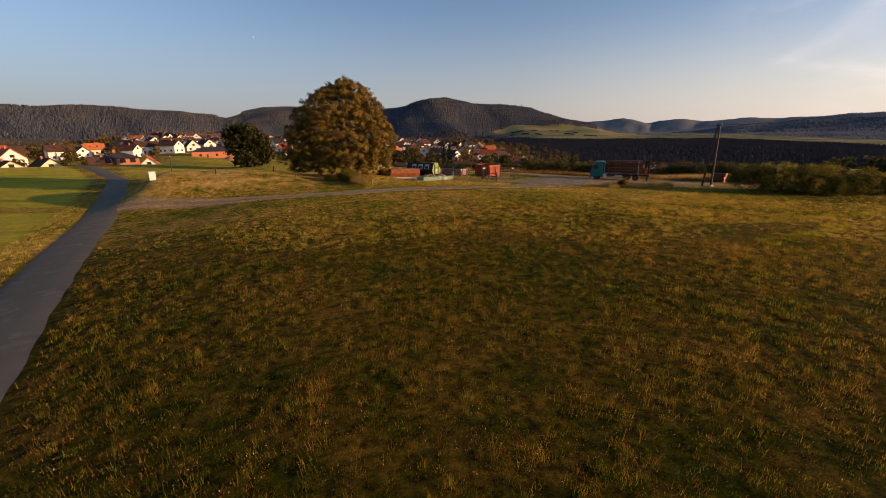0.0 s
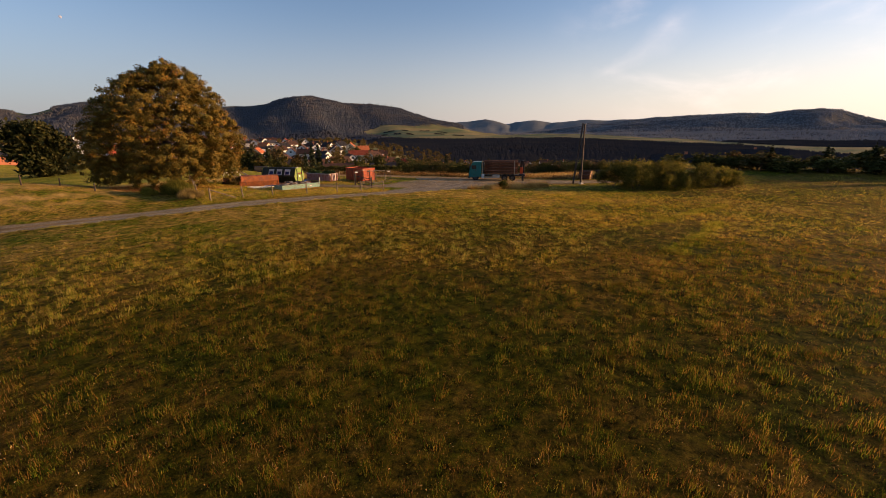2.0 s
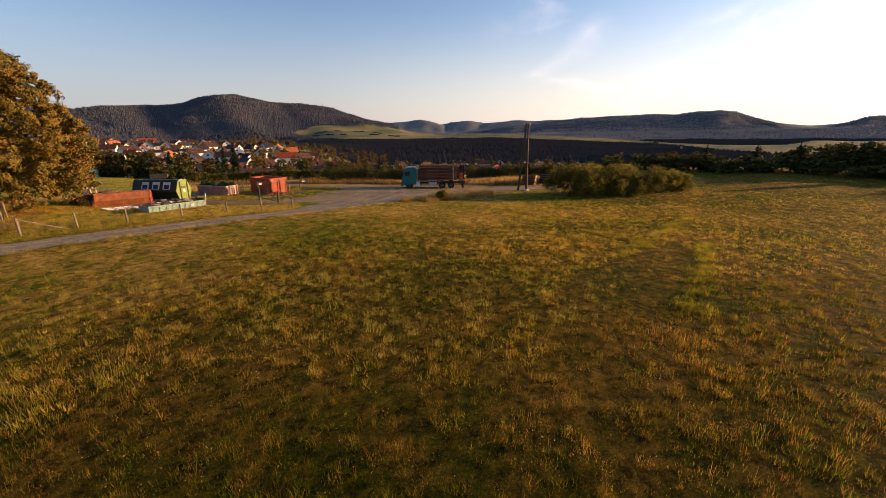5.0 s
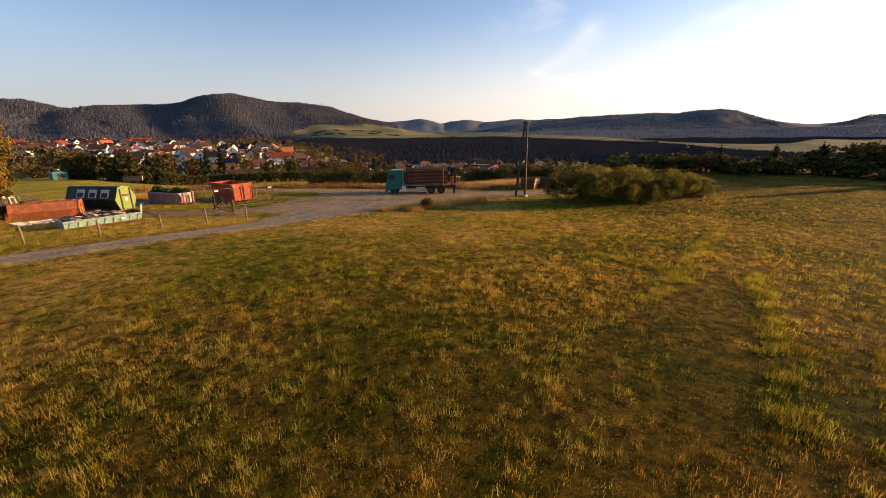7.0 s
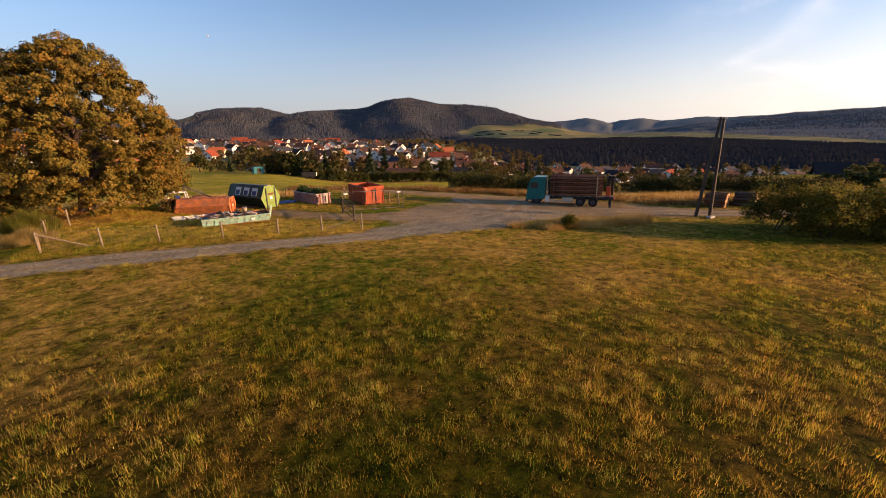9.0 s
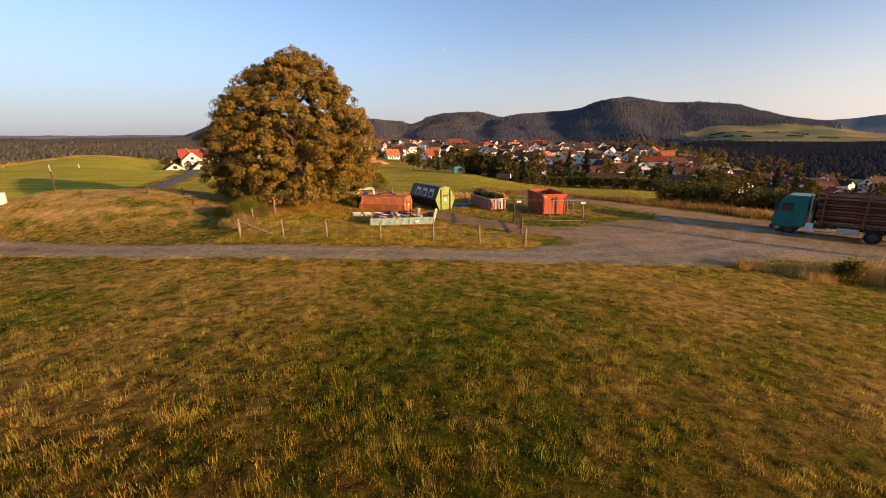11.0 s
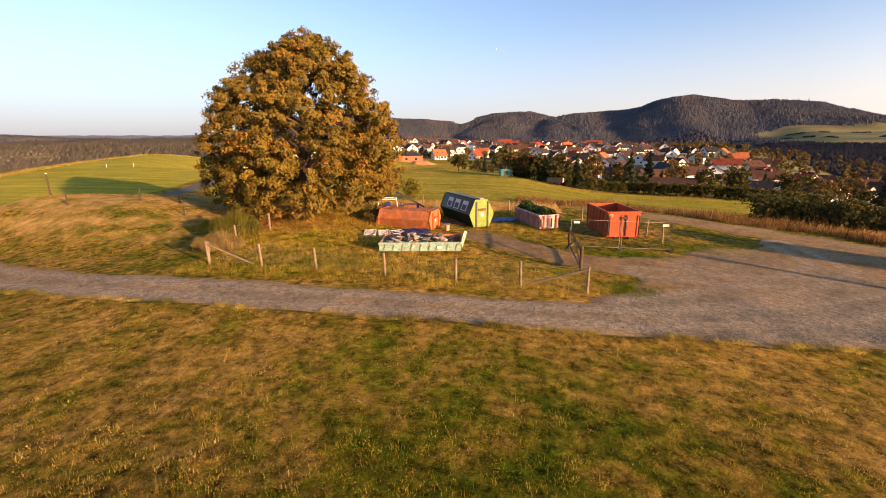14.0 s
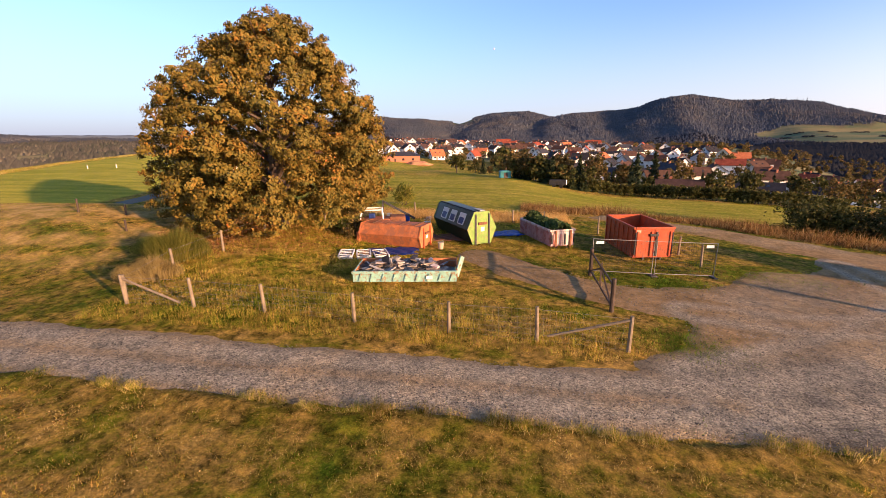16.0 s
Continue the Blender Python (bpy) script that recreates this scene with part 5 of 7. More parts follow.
# tufts that grow through the yard's gravel
px, py = rng.uniform(32, 70, 40000), rng.uniform(44, 80, 40000)
gi = gravel_at(px, py)
spot = np.maximum(np.maximum(bell(np.hypot(px - 34.2, py - 55.6), 0, 2.2), bell(np.hypot((px - 42) / 1.7, py - 63.8), 0, 2.0)), np.maximum(0.8 * bell(np.hypot((px - 62) / 2, py - 57), 0, 2.2), 0.35 * ss(1.6, 0.2, gi)))
keep = (gi > -0.2) & (rng.uniform(0, 1, len(px)) < spot * np.clip(0.5 + 0.6 * noise2(px, py, 0.9), 0.05, 1))
ex_ = np.concatenate([34.6 + rng.normal(size=900) * 0.8, 42.0 + rng.normal(size=1100) * 2.0, 36.5 + rng.normal(size=500) * 1.2])
ey_ = np.concatenate([54.3 + rng.normal(size=900) * 0.7, 63.9 + rng.normal(size=1100) * 0.9, 61.6 + rng.normal(size=500) * 0.5])
px, py = np.concatenate([px[keep], ex_]), np.concatenate([py[keep], ey_])
tagged(new("yard_weeds", blades(rng, px, py, rng.uniform(0.06, 0.18, len(px)), 0.016, 0.8, M_FRESH, "yard_weeds", 6, 0.1)), "low grass and weeds growing through the gravel yard", "weeds", kind="stuff")

# fallen leaves under the oak
lx_, ly_ = 11.5 + rng.normal(size=9000) * 4.0, 66.0 + rng.normal(size=9000) * 3.0
keep = (np.hypot(lx_ - 11.2, ly_ - 67.5) < 7.2) & (gravel_at(lx_, ly_) < 0)
lx_, ly_ = lx_[keep], ly_[keep]
lv, lq = leaf_cards(rng, np.stack([lx_, ly_, ground_z(lx_, ly_) + rng.uniform(0.02, 0.14, len(lx_))], -1), 0.06)
M_LITTER = leafy("leaf_litter", [(0.2, (0.16, 0.06, 0.02)), (0.5, (0.36, 0.15, 0.04)), (0.8, (0.5, 0.26, 0.08))], 0.5, 0.6, 0.2)
tagged(new("fallen_leaves", fast_mesh("fallen_leaves", lv, lq, M_LITTER)), "rust-brown fallen leaves beneath the oak", "leaves", kind="stuff")

# loose stones on the gravel
px, py = rng.uniform(2, 62, 300000), rng.uniform(48, 68, 300000)
keep = (gravel_at(px, py) > 0.05) & (rng.uniform(0, 1, len(px)) < np.clip(16 / (1 + np.hypot(px - 28, py - 48)), 0.05, 1))
px, py = px[keep][:24000], py[keep][:24000]
k = len(px)
octa = np.array([(1, 0, 0), (-1, 0, 0), (0, 1, 0), (0, -1, 0), (0, 0, 1), (0, 0, -1)], float)
of = np.array([(0, 2, 4), (2, 1, 4), (1, 3, 4), (3, 0, 4)])
sz = rng.uniform(0.012, 0.032, (k, 1, 1)) * rng.uniform(0.6, 1.3, (k, 6, 1))
sv = octa[None] * sz + np.stack([px, py, ground_z(px, py) + 0.055], -1)[:, None]
M_STONE = leafy("loose_stone", [(0.2, (0.10, 0.088, 0.07)), (0.5, (0.26, 0.23, 0.18)), (0.8, (0.44, 0.39, 0.31))], 0.8, 0.8, 0.0, 0.05)
stones = new("loose_stones", fast_mesh("loose_stones", sv.reshape(-1, 3), (of[None] + 6 * np.arange(k)[:, None, None]).reshape(-1, 3), M_STONE))
tagged(stones, "loose grey crushed stones on the track", "gravel", kind="stuff")


# ---- the fenced yard with its containers ----
def wire_fence(pts, label, height=1.25, mesh=True, braces=()):
    """Wooden posts with woven wire between them."""
    t = thing("wire_fence", *pts[0], 0, label, "fence", z=0)
    t.matrix_world = Matrix.Identity(4)
    g = random.Random(len(pts))
    tops = []
    for x, y in pts:
        z = gz(x, y)
        lean = Vector((g.uniform(-0.07, 0.07), g.uniform(-0.05, 0.05), height * g.uniform(0.95, 1.08)))
        bm = bar(bmesh.new(), (x, y, z - 0.3), Vector((x, y, z)) + lean, 0.075, 0.065, 9)
        part("post", bm, M_WOOD, t)
        tops.append((Vector((x, y, z)), lean))
    bm = bmesh.new()
    for (p, a), (q, c) in zip(tops, tops[1:]):
        rows = [0.05, 0.2, 0.35, 0.5, 0.68, 0.92] if mesh else [0.35, 0.65, 0.92]
        for f in rows:
            bar(bm, p + a * f, q + c * f, 0.0025 if f < 0.9 else 0.005, seg=3)
        if mesh:
            k = int((q - p).length / 0.22)
            for i in range(1, k):
                b0, b1 = (p + a * 0.05).lerp(q + c * 0.05, i / k), (p + a * 0.92).lerp(q + c * 0.92, i / k)
                bar(bm, b0, b1, 0.002, seg=3)
    part("wire_netting", bm, M_DULLSTEEL, t, "thin galvanised woven wire")
    for (i, ex, ey) in braces:
        p, a = tops[i]
        bm = bar(bmesh.new(), p + a * 0.9, (ex, ey, gz(ex, ey) + 0.1), 0.05, 0.05, 7)
        part("brace", bm, M_WOOD, t)
    return t


wire_fence([(12.0, 54.1), (15.1, 54.1), (18.2, 54.1), (22.0, 53.9), (25.7, 53.7), (28.9, 53.6), (32.0, 53.4)], "weathered wooden posts with sagging woven wire fence", braces=[(0, 14.4, 54.2), (6, 29.3, 53.9)])
wire_fence([(12.0, 54.1), (11.4, 57.6), (11.7, 61.0), (12.3, 64.5), (13.0, 72.5), (14.0, 79.0)], "wooden posts with wire beneath the oak", mesh=False)
wire_fence([(14.0, 79.0), (19.4, 79.5), (24.0, 77.6), (28.8, 76.4), (31.5, 76.0), (35.5, 73.5), (39.4, 70.0)], "wooden posts with wire behind the containers", mesh=False)
wire_fence([(39.4, 68.0), (39.7, 65.4)], "two leaning wooden posts at the yard entrance", 1.3, False)

# open wooden field gate
gate = thing("field_gate", 0, 0, 0, "open weathered timber field gate with diagonal braces", "gate", z=0)
A, B = Vector((32.5, 62.0, gz(32.5, 62.0))), Vector((32.35, 57.0, gz(32.35, 57.0)))
for p, h in ((A, 1.55), (B, 1.5)):
    part("gate_post", bar(bmesh.new(), p - Vector((0, 0, 0.4)), p + Vector((0, 0, h)), 0.1, 0.09, 9), M_DARKWOOD, gate)
up = Vector((0, 0, 1))
a, c = A + Vector((0, -0.15, 0)), B + Vector((0, 0.18, 0))
for name, p, q, w in (("top_rail", a + up * 1.3, c + up * 1.2, 0.09), ("bottom_rail", a + up * 0.3, c + up * 0.25, 0.09), ("stile", a + up * 0.25, a + up * 1.4, 0.09), ("stile", c + up * 0.2, c + up * 1.3, 0.09),
                      ("mid_stile", (a + c) / 2 + up * 0.25, (a + c) / 2 + up * 1.45, 0.08), ("brace", a + up * 0.35, (a + c) / 2 + up * 1.2, 0.07), ("brace", c + up * 0.3, (a + c) / 2 + up * 1.2, 0.07)):
    part(name, beam(bmesh.new(), p, q, 0.05, w), M_DARKWOOD, gate)


def site_fence(x0, y0, x1, y1, sign):
    """A mobile steel fence panel: tube frame, thin mesh, feet."""
    d = Vector((x1 - x0, y1 - y0, 0))
    z0, z1 = gz(x0, y0), gz(x1, y1)
    t = thing("site_fence_panel", x0, y0, math.degrees(math.atan2(d.y, d.x)), "galvanised mobile site fence panel with fine mesh", "fence panel", "site fence panels")
    L, dz = d.length, z1 - z0
    bm = bmesh.new()
    for (p, q) in (((0.05, 0, 0.0), (0.05, 0, 2.0)), ((L - 0.05, 0, dz), (L - 0.05, 0, 2.0 + dz)), ((0.05, 0, 1.97), (L - 0.05, 0, 1.97 + dz)), ((0.05, 0, 0.15), (L - 0.05, 0, 0.15 + dz))):
        bar(bm, p, q, 0.018, seg=8)
    part("frame", bm, M_DULLSTEEL, t)
    bm = bmesh.new()
    k = int(L / 0.12)
    for i in range(1, k):
        f = i / k
        bar(bm, (L * f, 0, 0.15 + dz * f), (L * f, 0, 1.97 + dz * f), 0.0055, seg=3)
    for i in range(1, 8):
        bar(bm, (0.05, 0, 0.15 + 0.23 * i), (L - 0.05, 0, 0.15 + 0.23 * i + dz), 0.0045, seg=3)
    part("mesh_infill", bm, M_DARKSTEEL, t, "thin wire mesh")
    if sign is not None:
        part("sign", box(bmesh.new(), sign, sign + 0.42, -0.03, -0.015, 1.7 + dz * (sign / L), 1.86 + dz * (sign / L), 0.004), M_WHITE, t, "small blank white sign")
    for xx, zz in ((0.05, 0), (L - 0.05, dz)):
        part("foot", box(bmesh.new(), xx - 0.1, xx + 0.1, -0.26, 0.26, zz - 0.05, zz + 0.08, 0.02), M_DARKSTEEL, t)
    return t


site_fence(32.6, 62.5, 35.95, 62.7, 0.2)
site_fence(36.0, 62.7, 39.35, 63.1, 2.7)


def skip(name, x, y, rz, L, W, H, mats, label, ribs=7, doors=True, top_in=0.0, lift=0.18):
    """An open roll-off container: x runs along it, its door end at x = 0; walls with thickness, ribs, top rail, skids."""
    body_m, rib_m = mats
    t = thing(name, x, y, rz, label, "container")
    th = 0.05
    bm = bmesh.new()
    box(bm, 0, L, -W / 2, W / 2, lift, lift + 0.06)
    for s in (-1, 1):
        y0 = s * W / 2
        box(bm, 0, L, min(y0, y0 - s * th), max(y0, y0 - s * th), lift + 0.06, H)
    box(bm, L - th, L, -W / 2 + th, W / 2 - th, lift + 0.06, H)
    box(bm, 0, th, -W / 2 + th, W / 2 - th, lift + 0.06, H)
    part("shell", bm, body_m, t)
    for s in (-1, 1):
        for i in range(ribs):
            xx = 0.15 + i * (L - 0.35) / (ribs - 1)
            part("rib", box(bmesh.new(), xx, xx + 0.12, min(s * W / 2, s * (W / 2 + 0.06)), max(s * W / 2, s * (W / 2 + 0.06)), lift, H - 0.12, 0.012), body_m, t)
        part("top_rail", box(bmesh.new(), -0.03, L + 0.03, s * W / 2 - 0.06, s * W / 2 + 0.07, H - 0.12, H + 0.02, 0.02), rib_m, t)
        part("skid", box(bmesh.new(), 0.0, L, s * W * 0.22 - 0.06, s * W * 0.22 + 0.06, 0.0, lift, 0.01), M_DARKSTEEL, t)
    part("top_rail", box(bmesh.new(), -0.05, 0.06, -W / 2 + 0.08, W / 2 - 0.08, H - 0.12, H + 0.02, 0.02), rib_m, t)
    part("top_rail", box(bmesh.new(), L - 0.06, L + 0.05, -W / 2 + 0.08, W / 2 - 0.08, H - 0.12, H + 0.02, 0.02), rib_m, t)
    if doors:
        for s in (-1, 1):
            d = part("door", box(bmesh.new(), -0.05, -0.003, min(s * 0.02, s * (W / 2 - 0.04)), max(s * 0.02, s * (W / 2 - 0.04)), lift + 0.05, H - 0.14, 0.015), rib_m, t)
            for yy in (0.16, W / 2 - 0.2):
                part("locking_bar", box(bmesh.new(), -0.11, -0.045, s * yy - 0.05, s * yy + 0.05, lift + 0.1, H - 0.25, 0.012), M_DARKSTEEL if yy < 0.3 and s < 0 else body_m, d)
            part("hinge", box(bmesh.new(), -0.1, -0.045, s * (W / 2 - 0.07) - 0.03, s * (W / 2 - 0.07) + 0.03, lift + 0.2, H - 0.3, 0.01), M_DARKSTEEL, d)
    return t


red = skip("red_container", 37.1, 66.2, 97, 4.6, 2.44, 2.1, (M_RED, M_RED), "bright red open steel roll-off container with ribbed sides")
part("hook_plate", box(bmesh.new(), -0.14, -0.05, -0.25, 0.3, 1.55, 1.72, 0.02), M_DARKSTEEL, red)
part("label", box(bmesh.new(), -0.058, -0.052, 0.85, 1.1, 1.75, 1.95), M_BEIGE, red, "pale sticker with unreadable print")
pink = skip("pink_container", 31.85, 67.9, 111, 5.0, 1.75, 1.3, (M_PINK, M_PINKWHITE), "faded pink and white open container full of green waste", 6)
for yy in (-0.55, 0.55):
    part("post", box(bmesh.new(), -0.14, -0.05, yy - 0.07, yy + 0.07, 0.1, 1.28, 0.015), M_RUST, pink)
g = np.random.default_rng(3)
hx = g.uniform(0.2, 4.8, 2600)
hy = g.uniform(-0.8, 0.8, 2600)
hz = 1.08 + 0.6 * (1 - (hy / 0.9) ** 2) * (0.6 + 0.4 * np.sin(hx * 1.9) + 0.3 * np.cos(hx * 4.1)) + g.uniform(-0.15, 0.15, 2600)
v, q = leaf_cards(g, np.stack([hx, hy, hz], -1), 0.13)
pile = new("green_waste", fast_mesh("green_waste", v, q, M_CUT))
pile.matrix_world = pose(31.85, 67.9, gz(31.85, 67.9), 0, 0, 111)
tagged(pile, "heap of cut green branches in the pink container", "green waste")
bm = bmesh.new()
box(bm, 0.1, 4.9, -0.78, 0.78, 0.25, 0.98, 0.05)
part("litter_core", bm, M_CUT, pile)


def hopper(x, y, rz, L, outline, side_m, end_m, label, hatches, strap_m, lift=0.0):
    """A closed container with a six-sided section; x runs along it from the near end."""
    t = thing("closed_container", x, y, rz, label, "container")
    bm = bmesh.new()
    prism(bm, [(p, z + lift) for p, z in outline], 0.06, L - 0.06)
    bmesh.ops.rotate(bm, verts=bm.verts[:], cent=(0, 0, 0), matrix=Matrix.Rotation(radians(-90), 3, "Z"))
    part("body", bm, side_m, t)
    for y0, y1 in ((-0.02, 0.058), (L - 0.058, L + 0.02)):
        bm = bmesh.new()
        prism(bm, [(p * 1.03, z * 1.015 + lift) for p, z in outline], y0, y1)
        bmesh.ops.rotate(bm, verts=bm.verts[:], cent=(0, 0, 0), matrix=Matrix.Rotation(radians(-90), 3, "Z"))
        part("end_wall", bm, end_m, t)
    w = max(p for p, z in outline)
    top = max(z for p, z in outline) + lift
    for yy in (-0.48 * w, 0.48 * w):
        part("strap", box(bmesh.new(), -0.09, -0.025, yy - 0.06, yy + 0.06, 0.02, top - 0.12, 0.012), strap_m, t)
    part("lock_plate", box(bmesh.new(), -0.1, -0.025, -0.32 * w, 0.3 * w, top * 0.62, top * 0.7, 0.015), M_RUST, t)
    part("label", box(bmesh.new(), -0.032, -0.024, -0.16, 0.12, top * 0.42, top * 0.55), M_WHITE, t, "white sticker with unreadable print")
    return t, w, top


# green bottle-bank container; local +y of the thing is the side towards the meadow
OUT_G = [(-0.72, 0.08), (-1.12, 1.12), (-0.62, 2.3), (0.50, 2.3), (1.08, 1.12), (0.66, 0.08)]
green, gw, gt = hopper(26.4, 67.7, 121, 6.0, OUT_G, M_DARKGREEN, M_LIME, "dark green and lime hexagonal recycling container with three hatches", 3, M_DARKSTEEL)
(p0, z0), (p1, z1) = OUT_G[1], OUT_G[2]
slope = Vector((0, p1 - p0, z1 - z0)).normalized()
nrm = Vector((0, -slope.z, slope.y))
for i in range(3):
    x0 = 0.9 + i * 1.45
    base = Vector((0, p0, z0))

    def hatch(bm, u0, u1, s0, s1, d0, d1):
        vs = []
        for dd in (d0, d1):
            for uu, sv_ in ((u0, s0), (u1, s0), (u1, s1), (u0, s1)):
                pt = base + slope * sv_ + nrm * dd
                vs.append(bm.verts.new((uu, -pt.y, pt.z)))
        for f in ((0, 1, 2, 3), (4, 5, 6, 7), (0, 1, 5, 4), (1, 2, 6, 5), (2, 3, 7, 6), (3, 0, 4, 7)):
            bm.faces.new([vs[j] for j in f])
        return bm
    h = part("hatch", hatch(bmesh.new(), x0, x0 + 0.95, 0.2, 1.05, -0.01, 0.03), M_WHITE, green, "pale hatch frame")
    part("opening", hatch(bmesh.new(), x0 + 0.14, x0 + 0.81, 0.26, 0.72, 0.0, 0.045), M_NAVY, h, "dark rubber flap")
part("lid_rail", box(bmesh.new(), 0.05, 5.95, 0.30, 0.5, 2.3, 2.37, 0.02), M_DARKSTEEL, green)
part("lid_rail", box(bmesh.new(), 0.3, 1.2, -0.35, 0.05, 2.3, 2.38, 0.02), M_GREYPAINT, green)

OUT_O = [(-0.80, 0.10), (-1.10, 0.85), (-0.72, 1.5), (0.72, 1.5), (1.10, 0.85), (0.80, 0.10)]
orange, ow, ot = hopper(22.75, 66.2, 165, 4.6, OUT_O, M_ORANGE, M_ORANGE, "rusty orange closed steel container with flat lid", 0, M_RED)
for i in range(4):
    part("lid_rib", box(bmesh.new(), 0.5 + i * 1.05, 0.58 + i * 1.05, -0.7, 0.7, 1.5, 1.56, 0.012), M_RUST, orange)
for i in range(3):
    part("lid_panel", box(bmesh.new(), 0.64 + i * 1.05, 1.48 + i * 1.05, -0.6, 0.6, 1.5, 1.53, 0.01), M_ORANGE, orange)
part("leg", box(bmesh.new(), 4.62, 4.85, -1.0, -0.7, 0.0, 0.9, 0.03), M_ORANGE, orange)
part("leg", box(bmesh.new(), 4.62, 4.85, 0.7, 1.0, 0.0, 0.9, 0.03), M_ORANGE, orange)

# low mint-green skip full of broken slabs, its drop side hanging open
tray = thing("flat_skip", 20.55, 57.9, 6, "low faded mint-green skip with rust, heaped with rubble", "skip")
TL, TW, TH = 5.0, 2.25, 0.62
bm = bmesh.new()
box(bm, 0, TL, 0, TW, 0.1, 0.18)
box(bm, 0, TL, 0, 0.06, 0.18, TH)
box(bm, 0, TL, TW - 0.06, TW, 0.18, TH)
box(bm, 0, 0.06, 0.06, TW - 0.06, 0.18, TH)
part("tray", bm, M_MINT, tray)
part("lining", box(bmesh.new(), 0.063, TL - 0.03, TW - 0.075, TW - 0.063, 0.18, TH - 0.11), M_ORANGE, tray, "rusty orange inner wall")
part("lining", box(bmesh.new(), 0.063, 0.078, 0.065, TW - 0.08, 0.18, TH - 0.02), M_ORANGE, tray, "rusty orange inner wall")
for i in range(9):
    part("rib", beam(bmesh.new(), (0.3 + i * 0.55, -0.03, 0.14), (0.42 + i * 0.55, -0.03, TH - 0.1), 0.05, 0.07), M_MINT, tray)
part("top_rail", box(bmesh.new(), -0.04, TL + 0.04, -0.06, 0.07, TH - 0.1, TH + 0.03, 0.015), M_MINT, tray)
part("top_rail", box(bmesh.new(), -0.04, TL + 0.04, TW - 0.07, TW + 0.06, TH - 0.1, TH + 0.03, 0.015), M_ORANGE, tray)
part("tailgate", box(bmesh.new(), TL - 0.02, TL + 0.05, 0.1, TW - 0.1, 0.2, TH + 0.1, 0.012), M_RUST, tray)
part("bracket", beam(bmesh.new(), (TL, 0.15, TH - 0.3), (TL + 0.3, 0.5, TH + 0.6), 0.05, 0.3), M_MINT, tray, "bent mint-green bracket")
part("skid", box(bmesh.new(), 1.2, TL - 0.2, 0.3, 0.42, 0.0, 0.1), M_ORANGE, tray)
part("skid", box(bmesh.new(), 1.2, TL - 0.2, TW - 0.42, TW - 0.3, 0.0, 0.1), M_ORANGE, tray)
part("label", box(bmesh.new(), 3.55, 3.85, -0.075, -0.062, 0.25, 0.42), M_WHITE, tray, "white sticker with unreadable print")
g = random.Random(9)
rub = thing("rubble", 20.55, 57.9, 6, "broken slabs, boards and rubble heaped in the skip", "rubble")
for i in range(70):
    bm = bmesh.new()
    lx, ly, lz = g.uniform(0.3, 1.0), g.uniform(0.15, 0.5), g.uniform(0.03, 0.09)
    box(bm, -lx / 2, lx / 2, -ly / 2, ly / 2, -lz / 2, lz / 2)
    for vv in bm.verts:
        vv.co += Vector((g.uniform(-0.06, 0.06), g.uniform(-0.05, 0.05), g.uniform(-0.02, 0.02)))
    xx, yy = g.uniform(0.45, 4.4), g.uniform(0.35, 1.9)
    o = part("slab", bm, g.choice((M_SCRAP, M_SCRAP, M_SCRAP, M_WOOD, M_CONCRETE, M_PINKWHITE, M_DARKSTEEL)), rub)
    o.matrix_basis = pose(xx, yy, 0.36 + 0.5 * math.sin(xx / 4.9 * math.pi) * math.sin(yy / 2.25 * math.pi) * g.uniform(0.5, 1.1), g.uniform(-25, 25), g.uniform(-22, 22), g.uniform(0, 360))
bm = bmesh.new()
bmesh.ops.create_grid(bm, x_segments=14, y_segments=8, size=1)
for vv in bm.verts:
    vv.co = Vector((2.45 + vv.co.x * 2.3, 1.12 + vv.co.y * 1.0, 0.2 + 0.38 * (1 - vv.co.x ** 2) * (1 - vv.co.y ** 2) + g.uniform(0, 0.05)))
part("rubble_bed", bm, M_SCRAP, rub)


def cloth(name, x, y, rz, w, d, mat, label, seed, lift=0.05):
    """A crumpled sheet on the ground, with folds and a thickness."""
    gg = random.Random(seed)
    bm = bmesh.new()
    bmesh.ops.create_grid(bm, x_segments=22, y_segments=14, size=0.5)
    for vv in bm.verts:
        u, s = vv.co.x, vv.co.y
        vv.co = Vector((u * w * (1 + 0.1 * math.sin(s * 9)), s * d * (1 + 0.12 * math.sin(u * 7)), lift + 0.07 * abs(math.sin(u * 11 + s * 6)) + 0.05 * math.sin(s * 17 + seed) ** 2 + gg.uniform(0, 0.03)))
    bmesh.ops.solidify(bm, geom=bm.faces[:], thickness=0.02)
    o = part(name, bm, mat, None, "", True)
    o.matrix_world = pose(x, y, gz(x, y), 0, 0, rz)
    return tagged(o, label, "tarpaulin")


